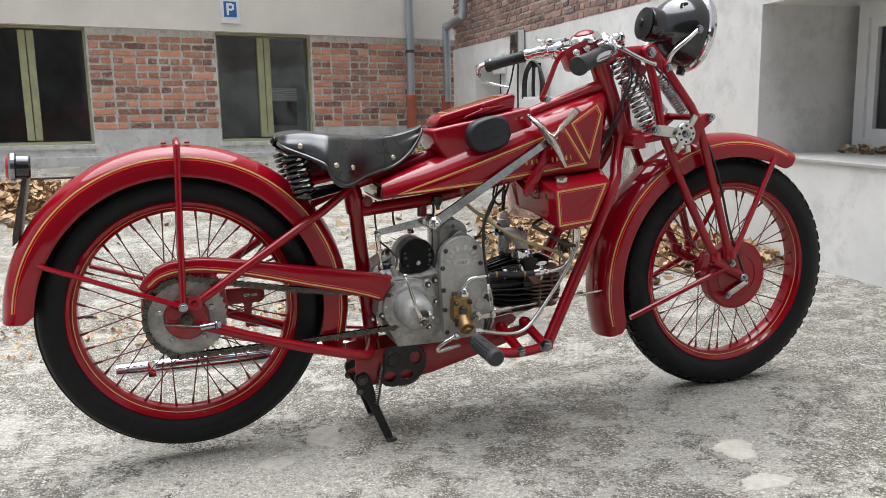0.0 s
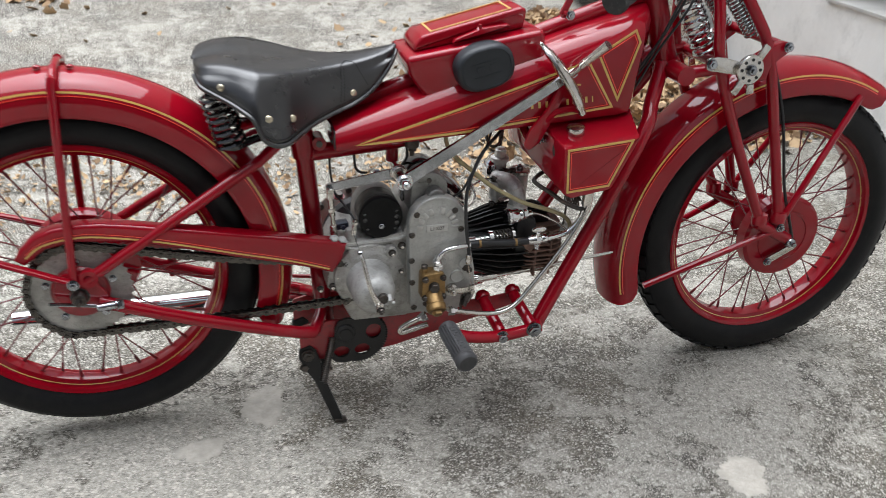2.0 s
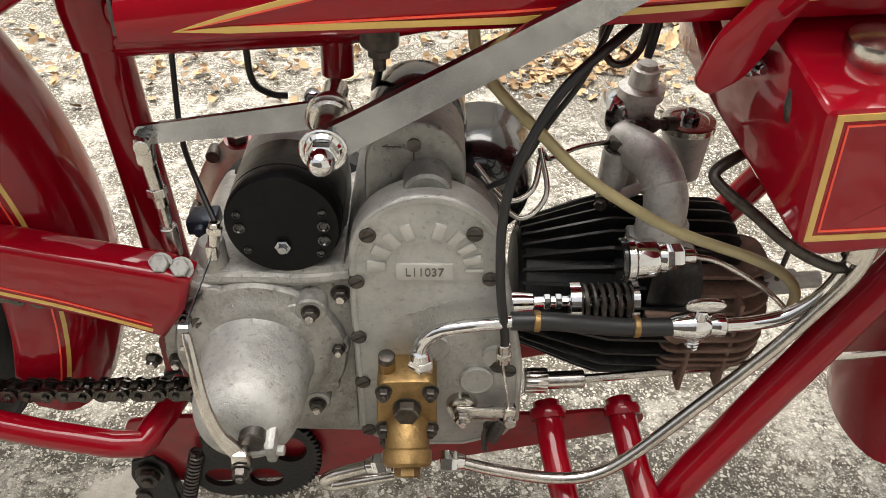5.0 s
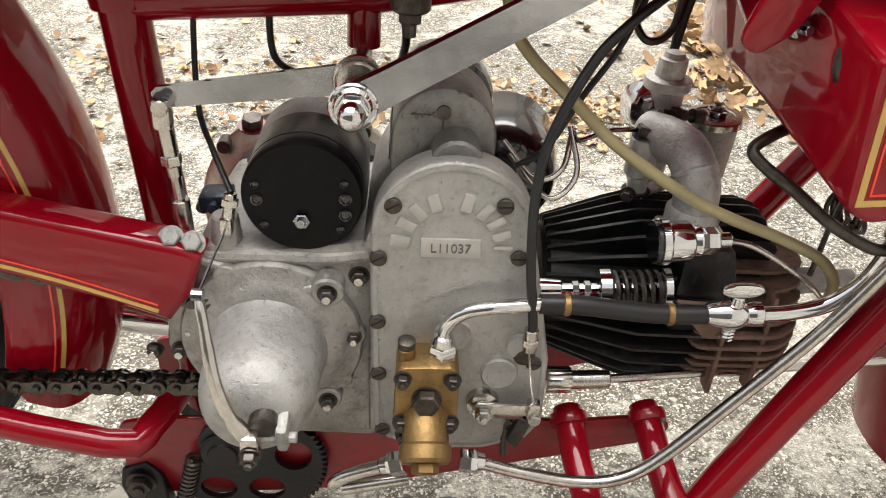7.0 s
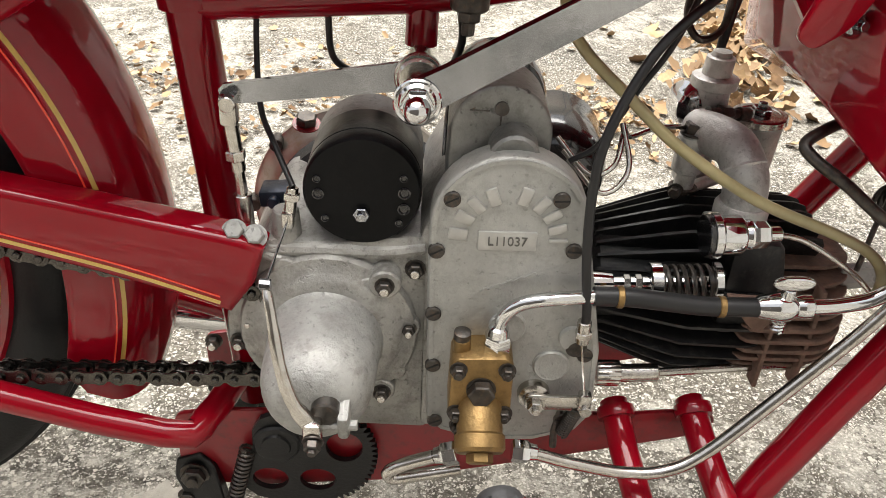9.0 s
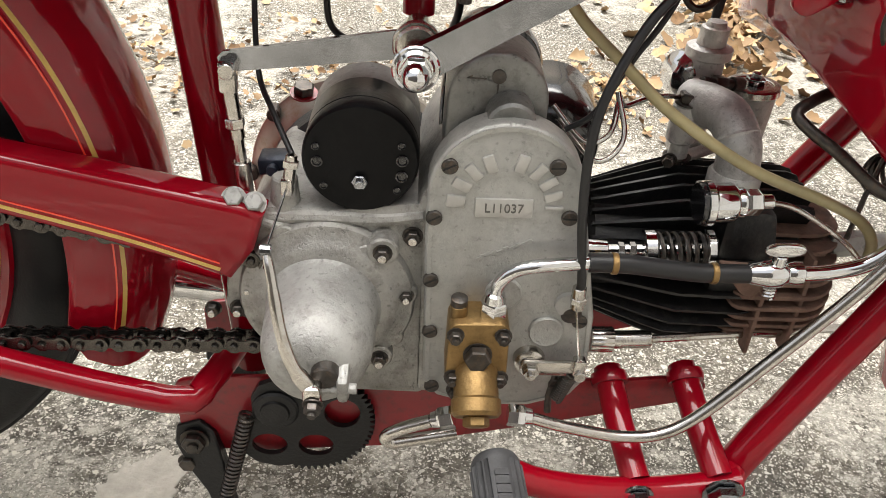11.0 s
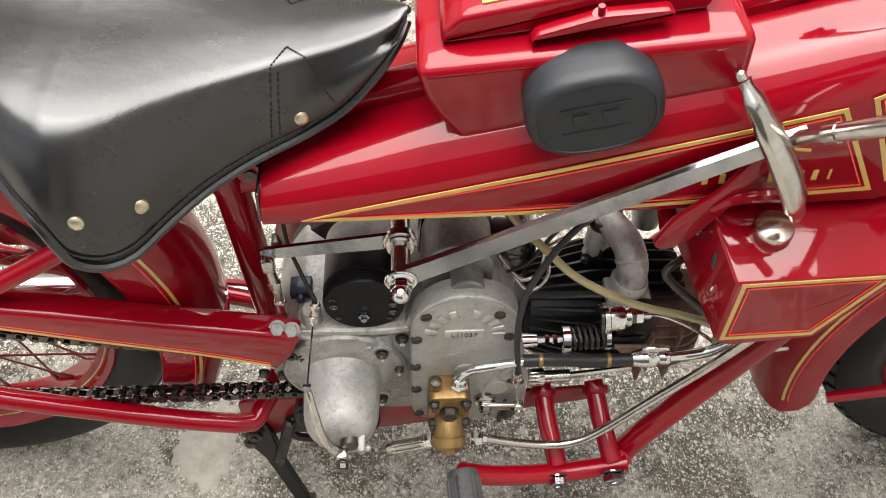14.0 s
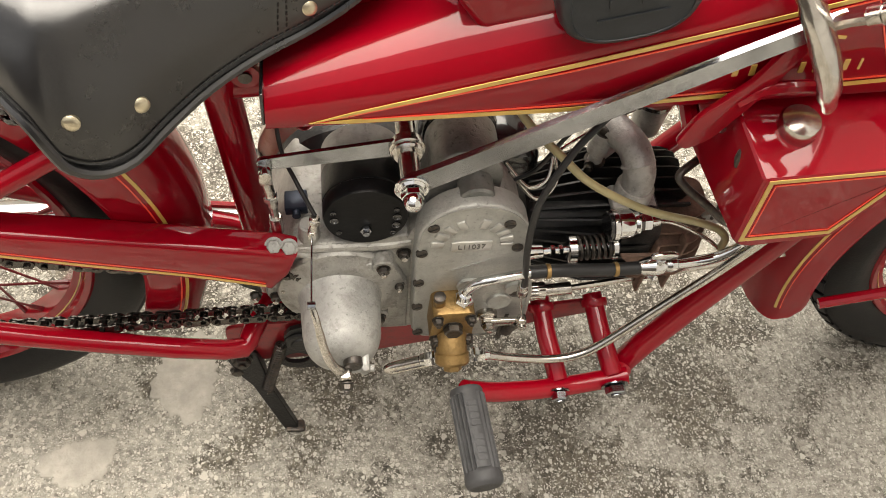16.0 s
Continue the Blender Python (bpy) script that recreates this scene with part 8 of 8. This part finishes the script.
# ---- cement patches let into the yard ----
def patch(cx, cy, rx, ry, seed):
    bm = BM()
    rnd = random.Random(seed)
    ph = [rnd.uniform(0, 6.28) for _ in range(5)]
    loop, low = [], []
    for k in range(110):
        a = 2 * math.pi * k / 110
        r = 1 + 0.12 * math.sin(2 * a + ph[0]) + 0.09 * math.sin(3 * a + ph[1]) + 0.06 * math.sin(5 * a + ph[2]) + 0.04 * math.sin(9 * a + ph[3]) + 0.05 * math.sin(17 * a + ph[4]) + rnd.uniform(-0.05, 0.05)
        loop.append(V((cx + rx * r * math.cos(a), cy + ry * r * math.sin(a), 0.0006)))
    inner = [V((cx + (p.x - cx) * 0.8, cy + (p.y - cy) * 0.8, 0.0016)) for p in loop]
    mid = [V((cx + (p.x - cx) * 0.96, cy + (p.y - cy) * 0.96, 0.0014)) for p in loop]
    base = [V((p.x, p.y, -0.004)) for p in loop]
    rings(bm, [base, loop, mid, inner])
    solo("cement_patch", bm, M_PATCH, "smooth pale cement patch in the concrete yard", "patch", "cement patches", "structure", sharp=70)


for k, a in enumerate(((0.316, -0.01, 0.05, 0.062), (0.18, -0.13, 0.045, 0.036), (1.235, -0.445, 0.05, 0.055), (1.186, -0.615, 0.055, 0.04))):
    patch(*a, seed=k)

# ---- dry leaves ----
def leaf(bm, p, size, rnd, mat_index=0):
    yaw = rnd.uniform(0, 6.28)
    m = Matrix.Translation(p) @ Euler((rnd.uniform(-0.7, 0.7), rnd.uniform(-0.7, 0.7), yaw)).to_matrix().to_4x4()
    cup = rnd.uniform(0.05, 0.35)
    c1, c2 = cup * rnd.uniform(-0.6, 1.4), cup * rnd.uniform(-0.6, 1.4)
    wd = rnd.uniform(0.55, 1.0)
    pts = [(-0.5, 0, 0.05), (-0.34, 0.22 * wd, c1 * 0.5), (-0.14, 0.40 * wd, c1 * 1.2), (0.06, 0.34 * wd, c1 * 0.7), (0.26, 0.38 * wd, c1), (0.38, 0.18 * wd, c1 * 0.3), (0.58, 0.02, cup * 0.6), (0.40, -0.2 * wd, c2 * 0.3), (0.22, -0.37 * wd, c2), (0.04, -0.31 * wd, c2 * 0.6), (-0.18, -0.41 * wd, c2 * 1.2), (-0.36, -0.2 * wd, c2 * 0.5)]
    vs = [bm.verts.new(m @ (V(q) * size)) for q in pts]
    c = bm.verts.new(m @ (V((0.05, 0, -0.02)) * size))
    for k in range(12):
        bm.faces.new((vs[k], vs[(k + 1) % 12], c))


def litter(name, label, n, place, size, seed):
    rnd = random.Random(seed)
    bm = BM()
    for _ in range(n):
        x, y, h = place(rnd)
        leaf(bm, V((x, y, rise(x, y) + h)), rnd.uniform(0.6, 1.25) * size, rnd)
    solo(name, bm, M_LEAF, label, "leaves", kind="stuff", sharp=180)


def heap(cx, cy, sx, sy, height):
    def f(rnd):
        u, v = rnd.gauss(0, 0.42), rnd.gauss(0, 0.42)
        return cx + u * sx, cy + v * sy, 0.008 + rnd.random() * height * max(0, 1 - (u * u + v * v))
    return f


litter("leaf_pile", "heap of dry brown leaves on the yard", 3200, heap(-1.25, 4.95, 1.15, 0.9, 0.16), 0.075, 1)
def drift(rnd):
    """A wide drift, thick in the middle, that ends raggedly towards the machine."""
    while True:
        x, y = rnd.uniform(0.95, 2.95), rnd.uniform(1.12, 3.6)
        edge = 1.27 + 0.22 * noise.noise(V((x * 3.1, 0.3, 0.0))) + max(0.0, 1.45 - x) * 0.9
        d = min((y - edge) * 2.6, (x - 1.1 - 0.42 * (y - 1.25)) * 4.0) + 0.35 * noise.noise(V((x * 2.2, y * 2.2, 4.0)))
        if rnd.random() < min(max(d, 0.015), 1.0):
            return x, y, 0.008 + rnd.random() * 0.05 * min(max(d, 0.0), 1.0)


litter("leaf_drift", "drift of dry yellow-brown leaves behind the motorcycle", 5200, drift, 0.058, 2)
litter("leaf_scatter", "scattered brown leaf scraps on the concrete", 700, heap(0.1, 1.3, 1.2, 0.42, 0.005), 0.024, 4)
litter("leaf_scatter", "crumbled reddish leaf scraps on the concrete", 420, heap(0.98, 1.24, 0.35, 0.2, 0.004), 0.022, 7)
litter("leaf_scatter", "scattered dry leaves on the yard", 160, lambda r: (r.uniform(-3, 2.6), r.uniform(1.5, 7.4), 0.006), 0.045, 5)
litter("leaf_scatter", "dry leaves swept against the far wall", 420, heap(2.75, 7.75, 0.8, 0.3, 0.06), 0.06, 6)


def ledge_leaves():
    rnd = random.Random(9)
    bm = BM()
    for _ in range(90):
        y = rnd.uniform(0.7, 1.6)
        leaf(bm, side_pt(y, RZ0 + 0.016 + rnd.random() * 0.03, -DEPTH + 0.08 + rnd.random() ** 2 * 0.14), rnd.uniform(0.03, 0.06), rnd)
    solo("leaf_scatter", bm, M_LEAF, "dry leaves lying on the window ledge", "leaves", kind="stuff", sharp=180)


ledge_leaves()


def weed(cx, cy, r, h, n, seed, label):
    rnd = random.Random(seed)
    bm = BM()
    z0 = rise(cx, cy)
    for _ in range(n):
        a, d = rnd.uniform(0, 6.28), rnd.random() ** 0.6 * r
        hh = h * (1 - 0.6 * (d / r) ** 2) * rnd.uniform(0.2, 1.0)
        leaf(bm, V((cx + d * math.cos(a), cy + d * math.sin(a), z0 + hh)), rnd.uniform(0.035, 0.075), rnd)
    for _ in range(n // 14):
        a, d = rnd.uniform(0, 6.28), rnd.random() * r * 0.8
        tube(bm, [V((cx + d * 0.4 * math.cos(a), cy + d * 0.4 * math.sin(a), z0)), V((cx + d * math.cos(a), cy + d * math.sin(a), z0 + h * rnd.uniform(0.5, 1)))], 0.003, 4)
    solo("weed", bm, M_GREEN, label, "plant", "weeds", sharp=180)


weed(3.05, 7.1, 0.32, 0.42, 420, 11, "leafy green weed growing at the wall foot")
weed(1.85, 6.6, 0.22, 0.07, 120, 12, "low green tuft in a crack of the concrete")
weed(-1.9, 7.2, 0.14, 0.05, 60, 13, "small green tuft in a crack of the yard")


# ---- bricks ----
def brick_mesh(name, w, h, seed, material=None):
    rnd = random.Random(seed)
    bm = BM()
    j = lambda: rnd.uniform(-0.0055, 0.0055)
    o = [(-w / 2 + j(), -h / 2 + j()), (-w * 0.1, -h / 2 + j()), (w / 2 + j(), -h / 2 + j()), (w / 2 + j(), h / 2 + j()), (w * 0.15, h / 2 + j()), (-w / 2 + j(), h / 2 + j())]
    o = rounded(o, 0.007, 1)
    prism(bm, o, 0.0, -0.028 + rnd.uniform(-0.004, 0.004), 0.005, 1)
    return finish(bm, name, material or M_BRICK)


STRETCH = [brick_mesh("brick", 0.219, 0.056, 20 + k) for k in range(6)]
HEADER = [brick_mesh("brick", 0.097, 0.056, 30 + k) for k in range(6)]
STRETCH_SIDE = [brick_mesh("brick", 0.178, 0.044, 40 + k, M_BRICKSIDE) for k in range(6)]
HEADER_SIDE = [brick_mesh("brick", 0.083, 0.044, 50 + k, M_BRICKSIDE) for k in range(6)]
rnd = random.Random(5)
ang = math.atan(KX)
COURSE = 0.0785
made_ = 0
rest_bm = BM()
edge = XL
for w0, w1 in WINS + [(XR, XR)]:
    a, b = edge + 0.012, w0 - 0.012
    edge = w1
    for r in range(14):
        z = 0.595 + 0.04 + COURSE * r
        if z > ZT - 0.03:
            break
        x = a
        head = r % 2
        first = True
        while x < b - 0.03:
            w = 0.108 if (head if rnd.random() > 0.15 else not head) else 0.232
            if first and head:
                w = 0.108
            first = False
            w = min(w, b - x)
            c = wall_pt(x + w / 2, z, -0.072)
            near_part = -0.75 < x < 3.4
            sc = w / (0.108 if w <= 0.12 else 0.232)
            mesh = rnd.choice(HEADER if w <= 0.12 else STRETCH)
            m = Matrix.Translation(c) @ Matrix.Rotation(ang, 4, "Z") @ Matrix.Rotation(rnd.uniform(-0.012, 0.012), 4, "Y") @ Matrix.Diagonal((sc, rnd.uniform(0.35, 0.6), 1, 1))
            if near_part and made_ < 300:
                ob = new("brick", mesh)
                ob.parent = far_wall
                ob.matrix_basis = m
                made_ += 1
            else:
                tmp_ = bmesh.new()
                tmp_.from_mesh(mesh)
                tmp_.transform(m)
                vmap = [rest_bm.verts.new(v.co) for v in tmp_.verts]
                tmp_.verts.index_update()
                for f in tmp_.faces:
                    rest_bm.faces.new([vmap[v.index] for v in f.verts])
                tmp_.free()
            x += w + 0.011
rest_ob = part("bricks_beyond", rest_bm, M_BRICKFAR, far_wall)
rest_ob["kind"] = "stuff"
# side wall bricks
rest_bm = BM()
made_ = 0
angs = math.atan2(1, 0.0725)
for r in range(18):
    z = 1.452 + 0.032 + 0.060 * r
    y = 2.2 + (0.06 if r % 2 else 0)
    while y < 7.9:
        w = 0.089 if rnd.random() < 0.72 else 0.185
        c = side_pt(y + w / 2, z, -0.022)
        mesh = rnd.choice(HEADER_SIDE if w < 0.12 else STRETCH_SIDE)
        m = Matrix.Translation(c) @ Matrix.Rotation(angs - math.pi, 4, "Z") @ Matrix.Diagonal((1, rnd.uniform(0.4, 0.65), 1, 1))
        if made_ < 300 and r < 6:
            ob = new("brick", mesh)
            ob.parent = side_wall
            ob.matrix_basis = m
            made_ += 1
        else:
            tmp_ = bmesh.new()
            tmp_.from_mesh(mesh)
            tmp_.transform(m)
            tmp_.verts.index_update()
            vmap = [rest_bm.verts.new(v.co) for v in tmp_.verts]
            for f in tmp_.faces:
                rest_bm.faces.new([vmap[v.index] for v in f.verts])
            tmp_.free()
        y += w + 0.011
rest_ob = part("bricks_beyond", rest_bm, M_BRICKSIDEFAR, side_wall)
rest_ob["kind"] = "stuff"
